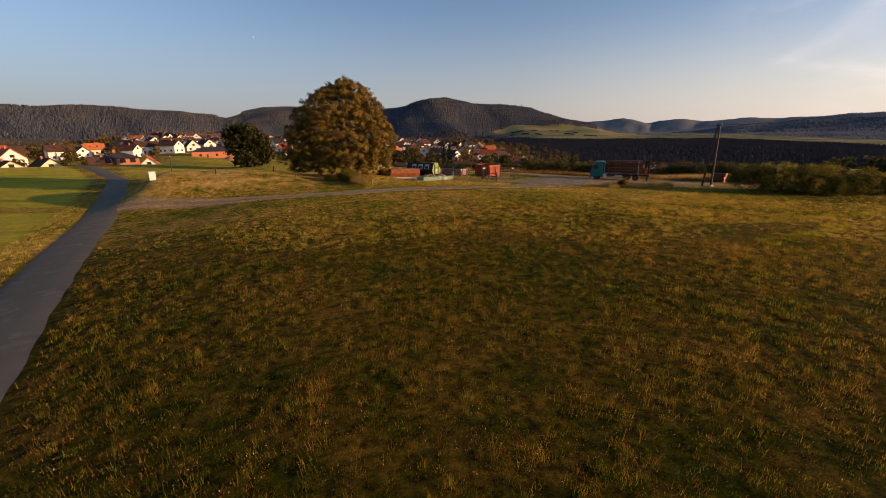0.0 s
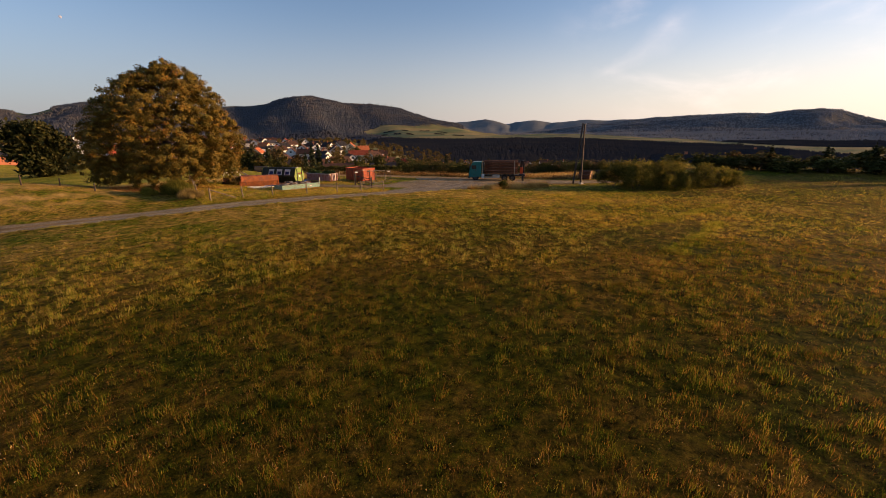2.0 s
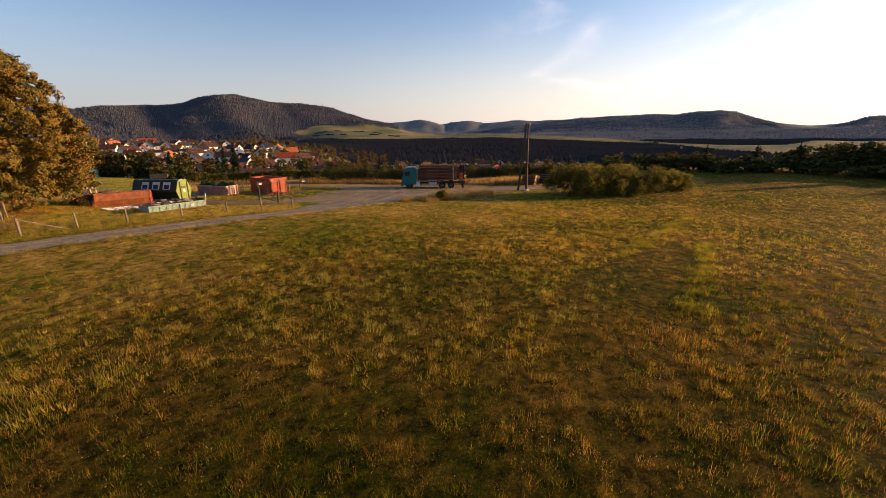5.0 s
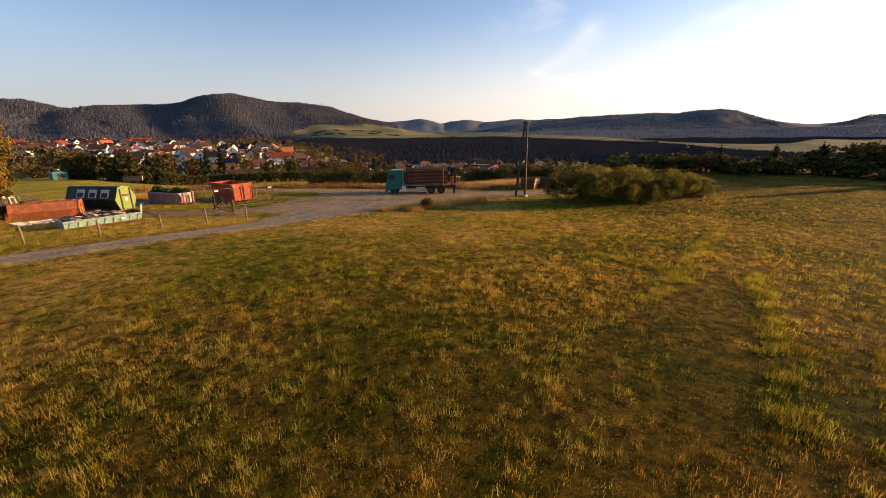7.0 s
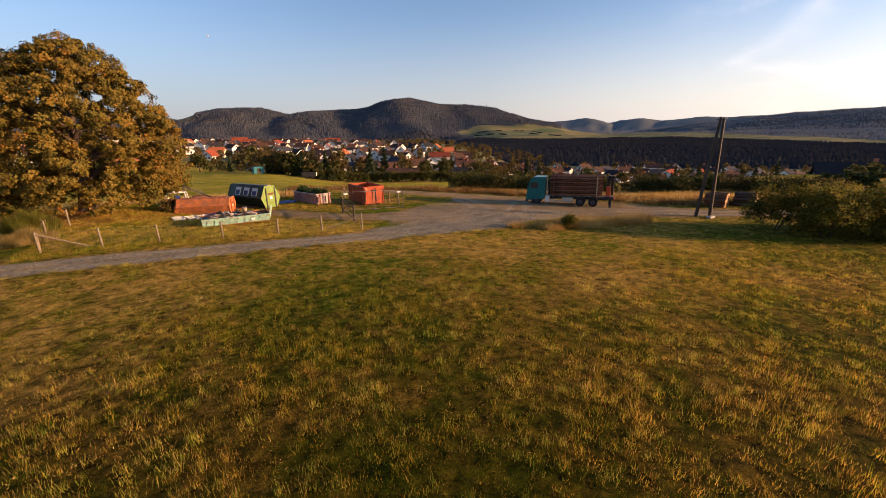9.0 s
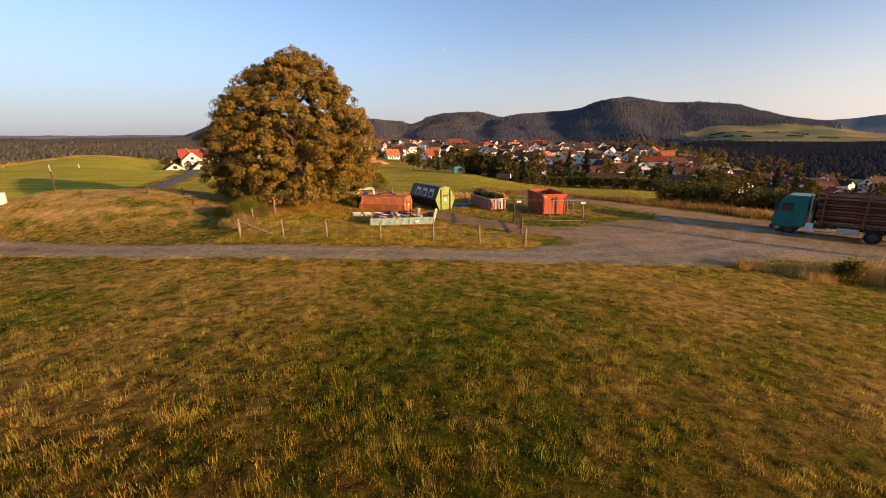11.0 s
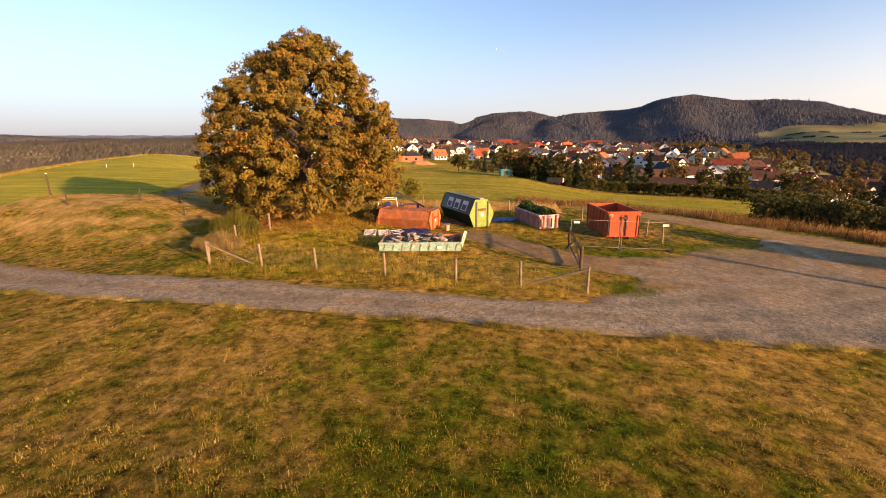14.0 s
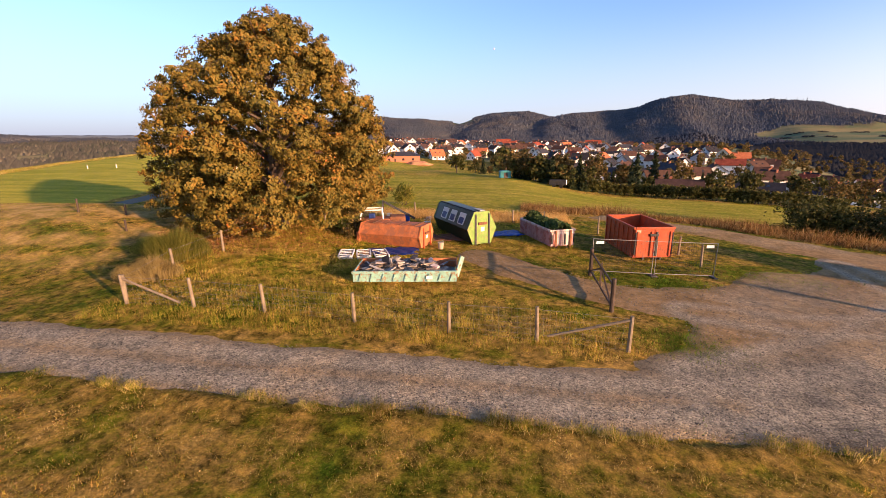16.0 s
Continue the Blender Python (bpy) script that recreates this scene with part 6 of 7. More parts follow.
cloth("tarpaulin", 20.9, 63.8, 8, 3.2, 1.7, M_NAVY, "crumpled dark blue tarpaulin lying in the grass", 1, 0.12)
cloth("tarpaulin", 28.0, 71.3, 20, 2.5, 1.6, M_BLUE, "bright blue crumpled tarpaulin beside the recycling container", 2)
cloth("mat", 23.8, 69.2, 15, 2.6, 2.2, M_RUST, "rust-red trampled ground sheet between the containers", 3, 0.01)
for i in range(3):
    wx, wy = 18.5 + i * 0.95, 62.6 + i * 0.35
    fr_ = thing("old_window", wx, wy, 14 + 5 * i, "discarded white window frame with small panes lying in the grass", "window frame", "discarded windows", z=gz(wx, wy) + 0.16)
    for yy in (-0.75, 0.75):
        part("rail", box(bmesh.new(), -0.42, 0.42, yy - 0.04, yy + 0.04, -0.16, 0.05, 0.008), M_WHITE, fr_)
    for xx in (-0.40, 0.40):
        part("stile", box(bmesh.new(), xx - 0.035, xx + 0.035, -0.705, 0.705, -0.02, 0.05, 0.008), M_WHITE, fr_)
    for yy in (-0.36, 0.0, 0.36):
        part("glazing_bar", box(bmesh.new(), -0.36, 0.36, yy - 0.02, yy + 0.02, 0.0, 0.04, 0.004), M_WHITE, fr_)
    for yy in (-0.54, -0.18, 0.18, 0.54):
        part("pane", box(bmesh.new(), -0.36, 0.36, yy - 0.155, yy + 0.155, 0.012, 0.02), M_GLASS, fr_)

# white monobloc chair on the orange container's far side
chair = thing("garden_chair", 21.6, 73.4, -150, "white moulded plastic garden chair", "chair")
part("seat", box(bmesh.new(), -0.24, 0.24, -0.23, 0.23, 0.40, 0.43, 0.012), M_WHITE, chair)
for xx in (-0.22, 0.22):
    for yy in (-0.21, 0.21):
        part("leg", bar(bmesh.new(), (xx * 1.15, yy * 1.15, 0), (xx, yy, 0.42), 0.022, 0.026, 6), M_WHITE, chair)
    part("armrest", beam(bmesh.new(), (xx * 1.1, -0.22, 0.64), (xx * 1.1, 0.2, 0.66), 0.05, 0.03), M_WHITE, chair)
back = part("backrest", beam(bmesh.new(), (-0.25, 0.335, 0.87), (0.25, 0.335, 0.87), 0.03, 0.06), M_WHITE, chair)
for i in range(6):
    part("slat", beam(bmesh.new(), (-0.2 + i * 0.08, 0.21, 0.43), (-0.22 + i * 0.088, 0.33, 0.86), 0.035, 0.02), M_WHITE, back)
copy_thing(chair, pose(18.3, 74.2, gz(18.3, 74.2), 0, 0, 40))

bucket = thing("bucket", 23.75, 65.9, 0, "beige plastic bucket beside the orange container", "bucket")
bm = bar(bmesh.new(), (0, 0, 0), (0, 0, 0.44), 0.16, 0.21, 16)
part("pail", bm, M_BEIGE, bucket)
bm = bmesh.new()
for i in range(10):
    a0, a1 = math.pi * i / 10, math.pi * (i + 1) / 10
    bar(bm, (0.21 * math.cos(a0), 0.05, 0.42 + 0.16 * math.sin(a0)), (0.21 * math.cos(a1), 0.05, 0.42 + 0.16 * math.sin(a1)), 0.008, seg=5)
part("handle", bm, M_STEEL, bucket)

# old site machine half hidden behind the orange container
mach = thing("old_digger", 18.1, 70.2, 15, "derelict orange digger with white cab frame and dark boom", "digger")
part("body", box(bmesh.new(), -1.2, 1.1, -0.8, 0.8, 0.45, 1.1, 0.08), M_ORANGE, mach)
for yy in (-0.85, 0.85):
    part("track", box(bmesh.new(), -1.4, 1.4, yy - 0.2, yy + 0.2, 0.0, 0.55, 0.18), M_DARKSTEEL, mach)
bm = bmesh.new()
for xx in (-1.15, 0.6):
    for yy in (-0.65, 0.65):
        beam(bm, (xx, yy, 1.1), (xx * 0.85, yy * 0.9, 1.8), 0.08, 0.08)
for yy in (-0.58, 0.58):
    beam(bm, (-1.0, yy, 1.8), (0.53, yy, 1.8), 0.08, 0.08)
for xx in (-0.97, 0.5):
    beam(bm, (xx, -0.6, 1.8), (xx, 0.6, 1.8), 0.08, 0.08)
part("cab_frame", bm, M_WHITE, mach, "white tubular cab frame")
part("engine_cover", box(bmesh.new(), 1.1, 2.3, -0.6, 0.6, 0.6, 1.25, 0.1), M_RUST, mach)
part("seat", box(bmesh.new(), -0.5, 0.0, -0.3, 0.3, 1.1, 1.45, 0.08), M_NAVY, mach)
bm = bmesh.new()
beam(bm, (0.6, 0.9, 0.5), (0.6, 0.9, 2.3), 0.12, 0.14)
beam(bm, (0.6, 0.9, 2.25), (3.1, 0.9, 0.8), 0.12, 0.16)
part("boom", bm, M_DARKSTEEL, mach)
drum = thing("barrel", 19.7, 74.0, 0, "blue plastic barrel beside the digger", "barrel")
part("barrel_body", bar(bmesh.new(), (0, 0, 0), (0, 0, 0.9), 0.28, 0.28, 18), M_BLUE, drum)
part("lid", bar(bmesh.new(), (0, 0, 0.9), (0, 0, 0.94), 0.29, 0.29, 18), M_NAVY, drum)

# white service box and stakes on the mound
sb = thing("service_box", -14.1, 62.7, 20, "white service cabinet at the end of the mound", "service cabinet")
part("cabinet", box(bmesh.new(), -0.36, 0.36, -0.2, 0.2, 0, 1.05, 0.03), M_WHITE, sb)
part("roof_cap", box(bmesh.new(), -0.4, 0.4, -0.25, 0.25, 1.05, 1.13, 0.03), M_GREYPAINT, sb)
part("door", box(bmesh.new(), -0.31, 0.31, -0.225, -0.203, 0.1, 0.98, 0.01), M_WHITE, sb)
for i, (x, y, h) in enumerate([(-12.6, 66.6, 1.9), (-7.0, 63.2, 0.8), (-2.6, 65.6, 0.9), (3.0, 63.6, 0.7), (0.2, 66.6, 0.7)]):
    t = thing("stake", x, y, 0, "dark wooden stake on the grassy mound", "stake", "stakes on the mound")
    part("pole", bar(bmesh.new(), (0, 0, -0.3), (0.05, 0, h), 0.07, 0.06, 8), M_DARKWOOD, t)
    part("cap", bar(bmesh.new(), (0.05, 0, h), (0.05, 0, h + 0.08), 0.08, 0.07, 8), M_WHITE if i == 0 else M_DARKWOOD, t)

# ---- the timber lorry ----
lorry = thing("timber_lorry", 59.1, 59.15, 133, "parked teal timber lorry loaded with stacked logs", "lorry")
part("chassis", box(bmesh.new(), -5.2, 4.2, -0.45, 0.45, 0.75, 1.02, 0.02), M_DARKSTEEL, lorry)
bm = bmesh.new()
prism(bm, [(2.55, 0.75), (4.72, 0.55), (4.8, 1.2), (4.62, 2.2), (4.25, 3.15), (3.9, 3.35), (2.55, 3.35)], -1.22, 1.22)
bmesh.ops.bevel(bm, geom=bm.edges[:], offset=0.06, segments=2, affect="EDGES")
cab = part("cab", bm, M_TEAL, lorry, "teal cab")
part("windscreen", beam(bmesh.new(), (4.665, 0, 2.12), (4.37, 0, 2.95), 2.1, 0.04), M_GLASS, cab)
for s in (-1, 1):
    part("side_window", box(bmesh.new(), 3.45, 4.25, s * 1.225 - 0.012, s * 1.225 + 0.012, 2.05, 2.72, 0.01), M_GLASS, cab)
    part("door_handle", box(bmesh.new(), 3.4, 3.6, s * 1.24 - 0.02, s * 1.24 + 0.02, 1.78, 1.84), M_DARKSTEEL, cab)
    part("mirror", box(bmesh.new(), 4.55, 4.68, s * 1.42 - 0.1, s * 1.42 + 0.1, 2.1, 2.75, 0.03), M_DARKSTEEL, cab)
    part("headlight", box(bmesh.new(), 4.7, 4.78, s * 0.9 - 0.2, s * 0.9 + 0.2, 0.75, 0.98, 0.02), M_WHITE, cab)
    part("step", box(bmesh.new(), 3.5, 4.2, s * 1.22 - 0.05, s * 1.22 + 0.05, 0.5, 0.62, 0.01), M_DARKSTEEL, cab)
part("bumper", box(bmesh.new(), 4.6, 4.86, -1.22, 1.22, 0.42, 0.78, 0.05), M_DARKSTEEL, lorry)
part("exhaust_stack", bar(bmesh.new(), (2.35, 1.0, 1.0), (2.35, 1.0, 3.5), 0.08, 0.08, 10), M_BEIGE, lorry)
for s in (-1, 1):
    part("fuel_tank", box(bmesh.new(), 1.35, 2.35, s * 0.95 - 0.3, s * 0.95 + 0.3, 0.45, 1.0, 0.08) if s < 0 else box(bmesh.new(), 2.0, 2.5, s * 0.95 - 0.3, s * 0.95 + 0.3, 0.45, 1.15, 0.05), M_STEEL if s < 0 else M_WHITE, lorry)
    part("tool_box", box(bmesh.new(), -0.75, 0.55, s * 1.0 - 0.22, s * 1.0 + 0.22, 0.5, 0.98, 0.03), M_STEEL, lorry, "aluminium tool box")
    part("underrun_bar", box(bmesh.new(), 0.6, 1.9, s * 1.15 - 0.03, s * 1.15 + 0.03, 0.5, 0.62, 0.01), M_STEEL, lorry)
for xx in (3.55, -1.55, -2.95):
    for s in (-1, 1):
        w = part("wheel", bar(bmesh.new(), (xx, s * 0.85, 0.52), (xx, s * 1.2, 0.52), 0.52, 0.52, 26), M_RUBBER, lorry, "black tyre")
        part("rim", bar(bmesh.new(), (xx, s * 1.1, 0.52), (xx, s * 1.215, 0.52), 0.29, 0.27, 18), M_RIM, w)
        part("hub", bar(bmesh.new(), (xx, s * 1.2, 0.52), (xx, s * 1.25, 0.52), 0.12, 0.1, 12), M_DARKSTEEL, w)
        bm = bmesh.new()
        for i in range(8):
            a0, a1 = math.pi * (0.06 + 0.11 * i), math.pi * (0.06 + 0.11 * (i + 1))
            beam(bm, (xx + 0.62 * math.cos(a0), s * 1.02, 0.52 + 0.6 * math.sin(a0)), (xx + 0.62 * math.cos(a1), s * 1.02, 0.52 + 0.6 * math.sin(a1)), 0.4, 0.03)
        part("mudguard", bm, M_DARKSTEEL, lorry)
part("headboard", box(bmesh.new(), 2.1, 2.2, -1.15, 1.15, 1.05, 3.1, 0.02), M_DARKSTEEL, lorry)
for xx in (1.55, -0.9, -3.3):
    part("bolster", box(bmesh.new(), xx - 0.1, xx + 0.1, -1.2, 1.2, 1.02, 1.2, 0.02), M_DARKSTEEL, lorry)
    for s in (-1, 1):
        part("stanchion", box(bmesh.new(), xx - 0.06, xx + 0.06, s * 1.2 - 0.05, s * 1.2 + 0.05, 1.1, 3.5, 0.012), M_RUST if xx > -3 else M_BEIGE, lorry)
g = random.Random(4)
rows_ = 10
for r_ in range(rows_):
    zz = 1.34 + r_ * 0.235
    cols = 8 if r_ % 2 == 0 else 7
    for c_ in range(cols):
        yy = (c_ - (cols - 1) / 2) * 0.275
        rad = g.uniform(0.085, 0.135)
        x0, x1 = -3.75 + g.uniform(-0.25, 0.2), 1.95 + g.uniform(-0.25, 0.12)
        k = thing("log", 0, 0, 0, "bark-covered spruce log stacked on the lorry", "log", "logs on the lorry", z=0)
        k.matrix_world = lorry.matrix_world @ pose(0, yy + g.uniform(-0.03, 0.03), zz + g.uniform(-0.035, 0.035), 0, g.uniform(-0.7, 0.7), g.uniform(-0.6, 0.6))
        part("log_trunk", bar(bmesh.new(), (x0, 0, 0), (x1, 0, 0), rad, rad * 0.9, 8), M_LOG, k)
        part("cut_end", bar(bmesh.new(), (x0 - 0.006, 0, 0), (x0, 0, 0), rad * 0.92, rad * 0.92, 8), M_LOGEND, k)
# loading crane folded at the tail
part("crane_column", box(bmesh.new(), -4.8, -4.3, -0.3, 0.3, 1.0, 2.3, 0.04), M_RED, lorry, "red crane column")
part("crane_base", box(bmesh.new(), -5.1, -4.1, -0.7, 0.7, 0.85, 1.15, 0.03), M_DARKSTEEL, lorry)
bm = bmesh.new()
beam(bm, (-4.55, 0, 2.3), (-4.75, 0.1, 3.5), 0.34, 0.42)
beam(bm, (-4.95, 0.1, 3.5), (-5.0, -0.35, 1.3), 0.26, 0.3)
part("crane_arm", bm, M_DARKSTEEL, lorry)
bm = bmesh.new()
for s in (-1, 1):
    for i in range(5):
        a0, a1 = 0.4 + i * 0.4, 0.4 + (i + 1) * 0.4
        beam(bm, (-4.75 + s * 0.45 * math.sin(a0), 0.3, 3.55 - 0.45 + 0.5 * math.cos(a0)), (-4.75 + s * 0.45 * math.sin(a1), 0.3, 3.55 - 0.45 + 0.5 * math.cos(a1)), 0.35, 0.1)
part("grapple", bm, M_DARKSTEEL, lorry)
for s in (-1, 1):
    part("outrigger", box(bmesh.new(), -4.95, -4.7, s * 1.05 - 0.08, s * 1.05 + 0.08, 0.12, 1.2, 0.02), M_DARKSTEEL, lorry)
    part("outrigger_foot", bar(bmesh.new(), (-4.83, s * 1.05, 0.0), (-4.83, s * 1.05, 0.12), 0.16, 0.14, 12), M_DARKSTEEL, lorry)
part("tail_light_bar", box(bmesh.new(), -5.3, -5.2, -1.1, 1.1, 0.75, 0.92, 0.02), M_RED, lorry)

# ---- the twin timber pole with its wires ----
pole = thing("power_pole", 66.0, 46.4, 0, "leaning twin-leg dark timber power pole", "power pole")
part("leg", bar(bmesh.new(), (-0.75, 0.7, -0.6), (-0.02, 0.02, 9.75), 0.17, 0.12, 12), M_DARKWOOD, pole)
part("leg", bar(bmesh.new(), (0.2, -0.2, -0.6), (0.16, -0.18, 9.6), 0.17, 0.12, 12), M_DARKWOOD, pole)
part("bracket", beam(bmesh.new(), (-0.25, 0.3, 9.5), (0.35, -0.35, 9.5), 0.06, 0.08), M_DARKSTEEL, pole)
for zz, xx, yy in ((9.62, -0.25, 0.3), (9.62, 0.35, -0.35), (8.6, 0.22, -0.24), (7.7, -0.22, 0.2)):
    part("insulator", bar(bmesh.new(), (xx, yy, zz - 0.05), (xx, yy, zz + 0.12), 0.05, 0.035, 8), M_WHITE, pole)
part("stone", box(bmesh.new(), -0.8, 0.0, -0.9, -0.45, -0.05, 0.22, 0.08), M_CONCRETE, pole, "pale stone slab at its foot")


def wire(p, q, sag, label="thin dark overhead wire"):
    bm = bmesh.new()
    p, q = Vector(p), Vector(q)
    pts_ = [p.lerp(q, i / 24) - Vector((0, 0, sag * 4 * (i / 24) * (1 - i / 24))) for i in range(25)]
    for a_, b_ in zip(pts_, pts_[1:]):
        bar(bm, a_, b_, 0.014, seg=4)
    return tagged(part("overhead_wire", bm, M_DARKSTEEL), label, "wire", "overhead wires")


ztop = gz(66.0, 46.4)
wire((65.75, 46.7, ztop + 9.7), (220, -8, 8.6), 1.5)
wire((66.35, 46.05, ztop + 9.7), (220, -10, 8.6), 1.6)

# log piles beyond the pole
def log_pile(x, y, rz, wide, rows_n, label, seed, mat):
    gg = random.Random(seed)
    t = thing("log_pile", x, y, rz, label, "log pile", "log piles")
    for r0 in range(rows_n):
        nn = int(wide / 0.34) - (r0 % 2)
        for c0 in range(nn):
            xx = (c0 - (nn - 1) / 2) * 0.34
            if r0 > 1 and abs(xx) > wide / 2 * (1.25 - r0 / rows_n):
                continue
            rad = gg.uniform(0.14, 0.18)
            lg = part("log", bar(bmesh.new(), (xx, gg.uniform(-0.08, 0.05), 0.17 + r0 * 0.29), (xx, 2.0 + gg.uniform(-0.1, 0.1), 0.17 + r0 * 0.29), rad, rad, 9), mat, t)
            part("cut_end", bar(bmesh.new(), (xx, -0.1, 0.17 + r0 * 0.29), (xx, -0.085, 0.17 + r0 * 0.29), rad * 0.9, rad * 0.9, 9), M_LOGEND, lg)
    return t


log_pile(73.6, 48.9, 20, 3.0, 5, "sunlit stack of cut logs beyond the pole", 1, M_LOG)
log_pile(76.6, 47.4, 20, 2.6, 5, "darker stack of weathered logs beyond the pole", 2, M_DARKWOOD)


# ---- houses ----
def house(x, y, rz, L, W, eave, pitch, wall_m, roof_m, label, name="house", group="village houses", seed=0, hip=0.0, z=None):
    """A plastered house: walls with gables, roof slabs with eaves, windows in frames, door, chimney. The ridge runs along x."""
    g = random.Random(seed)
    t = thing(name, x, y, rz, label, "house", group, z)
    rise = W / 2 * math.tan(radians(pitch))
    bm = bmesh.new()
    if hip:
        box(bm, -L / 2, L / 2, -W / 2, W / 2, -2.5, eave)
    else:
        prism(bm, [(-W / 2, -2.5), (W / 2, -2.5), (W / 2, eave), (0, eave + rise), (-W / 2, eave)], -L / 2, L / 2)
        bmesh.ops.rotate(bm, verts=bm.verts[:], cent=(0, 0, 0), matrix=Matrix.Rotation(radians(90), 3, "Z"))
    wall = part("wall", bm, wall_m, t)
    o, th = 0.55, 0.22
    bm = bmesh.new()
    if hip:
        h = [(-L / 2 - o, -W / 2 - o, eave), (L / 2 + o, -W / 2 - o, eave), (L / 2 + o, W / 2 + o, eave), (-L / 2 - o, W / 2 + o, eave), (-L / 2 + hip, 0, eave + rise), (L / 2 - hip, 0, eave + rise)]
        vs_ = [bm.verts.new(p) for p in h]
        for f in ((0, 1, 5, 4), (1, 2, 5), (2, 3, 4, 5), (3, 0, 4), (3, 2, 1, 0)):
            bm.faces.new([vs_[i] for i in f])
    else:
        dz = o * math.tan(radians(pitch))
        prism(bm, [(-W / 2 - o, eave - dz), (0, eave + rise), (W / 2 + o, eave - dz), (W / 2 + o, eave - dz + th), (0, eave + rise + th), (-W / 2 - o, eave - dz + th)], -L / 2 - o, L / 2 + o)
        bmesh.ops.rotate(bm, verts=bm.verts[:], cent=(0, 0, 0), matrix=Matrix.Rotation(radians(90), 3, "Z"))
    roof = part("roof", bm, roof_m, t)
    cx_ = g.uniform(-L / 4, L / 4)
    part("chimney", box(bmesh.new(), cx_ - 0.35, cx_ + 0.35, 0.3, 0.9, eave + rise * 0.6, eave + rise + 0.9, 0.03), WALLS[3], roof)

    def window(px_, py_, pz_, w, h_, axis):
        bm_ = bmesh.new()
        if axis == "x":
            box(bm_, px_ - 0.03, px_ + 0.03, py_ - w / 2, py_ + w / 2, pz_, pz_ + h_)
        else:
            box(bm_, px_ - w / 2, px_ + w / 2, py_ - 0.03, py_ + 0.03, pz_, pz_ + h_)
        wd = part("window", bm_, M_GLASS, t)
        return wd
    for s in (-1, 1):
        for yy in ((-W * 0.24, W * 0.24) if W > 7 else (0,)):
            window(s * (L / 2 + 0.01), yy, 0.9, 1.3, 1.3, "x")
        if not hip:
            window(s * (L / 2 + 0.01), 0, eave + 0.4, 1.5, 1.2, "x")
        for xx in (-L * 0.3, L * 0.08, L * 0.34):
            window(xx, s * (W / 2 + 0.01), 0.9, 1.4, 1.3, "y")
    part("door", box(bmesh.new(), -L * 0.14 - 0.5, -L * 0.14 + 0.5, -W / 2 - 0.04, -W / 2 + 0.02, 0, 2.1), M_DARKWOOD, t)
    if not hip and g.random() < 0.6:
        for xx in (-L * 0.2, L * 0.18):
            q_ = W / 4
            zr = eave + rise * 0.5 + th + 0.03
            part("skylight", beam(bmesh.new(), (xx, -q_ - 0.4, zr - 0.4 * math.tan(radians(pitch))), (xx, -q_ + 0.4, zr + 0.4 * math.tan(radians(pitch))), 0.8, 0.06), M_GLASS, roof)
    return t


KINDS = [(11, 9.5, 3.6, 40, 0, 0, "white plastered house with anthracite gable roof"), (12, 9, 4.8, 36, 0, 1, "white two-storey house with brown tiled roof"),
         (10, 8.5, 3.2, 45, 0, 2, "white house with red tiled gable roof"), (13, 10, 3.0, 34, 0, 4, "white chalet-style house with slate roof"),
         (11, 9, 3.8, 40, 1, 3, "cream house with orange tiled roof"), (12, 9.5, 4.2, 30, 2, 0, "pale grey house with dark shallow roof"),
         (14, 10, 5.2, 32, 0, 2, "large white house with red tiled roof"), (10, 9, 3.0, 44, 1, 1, "cream house with brown gable roof")]
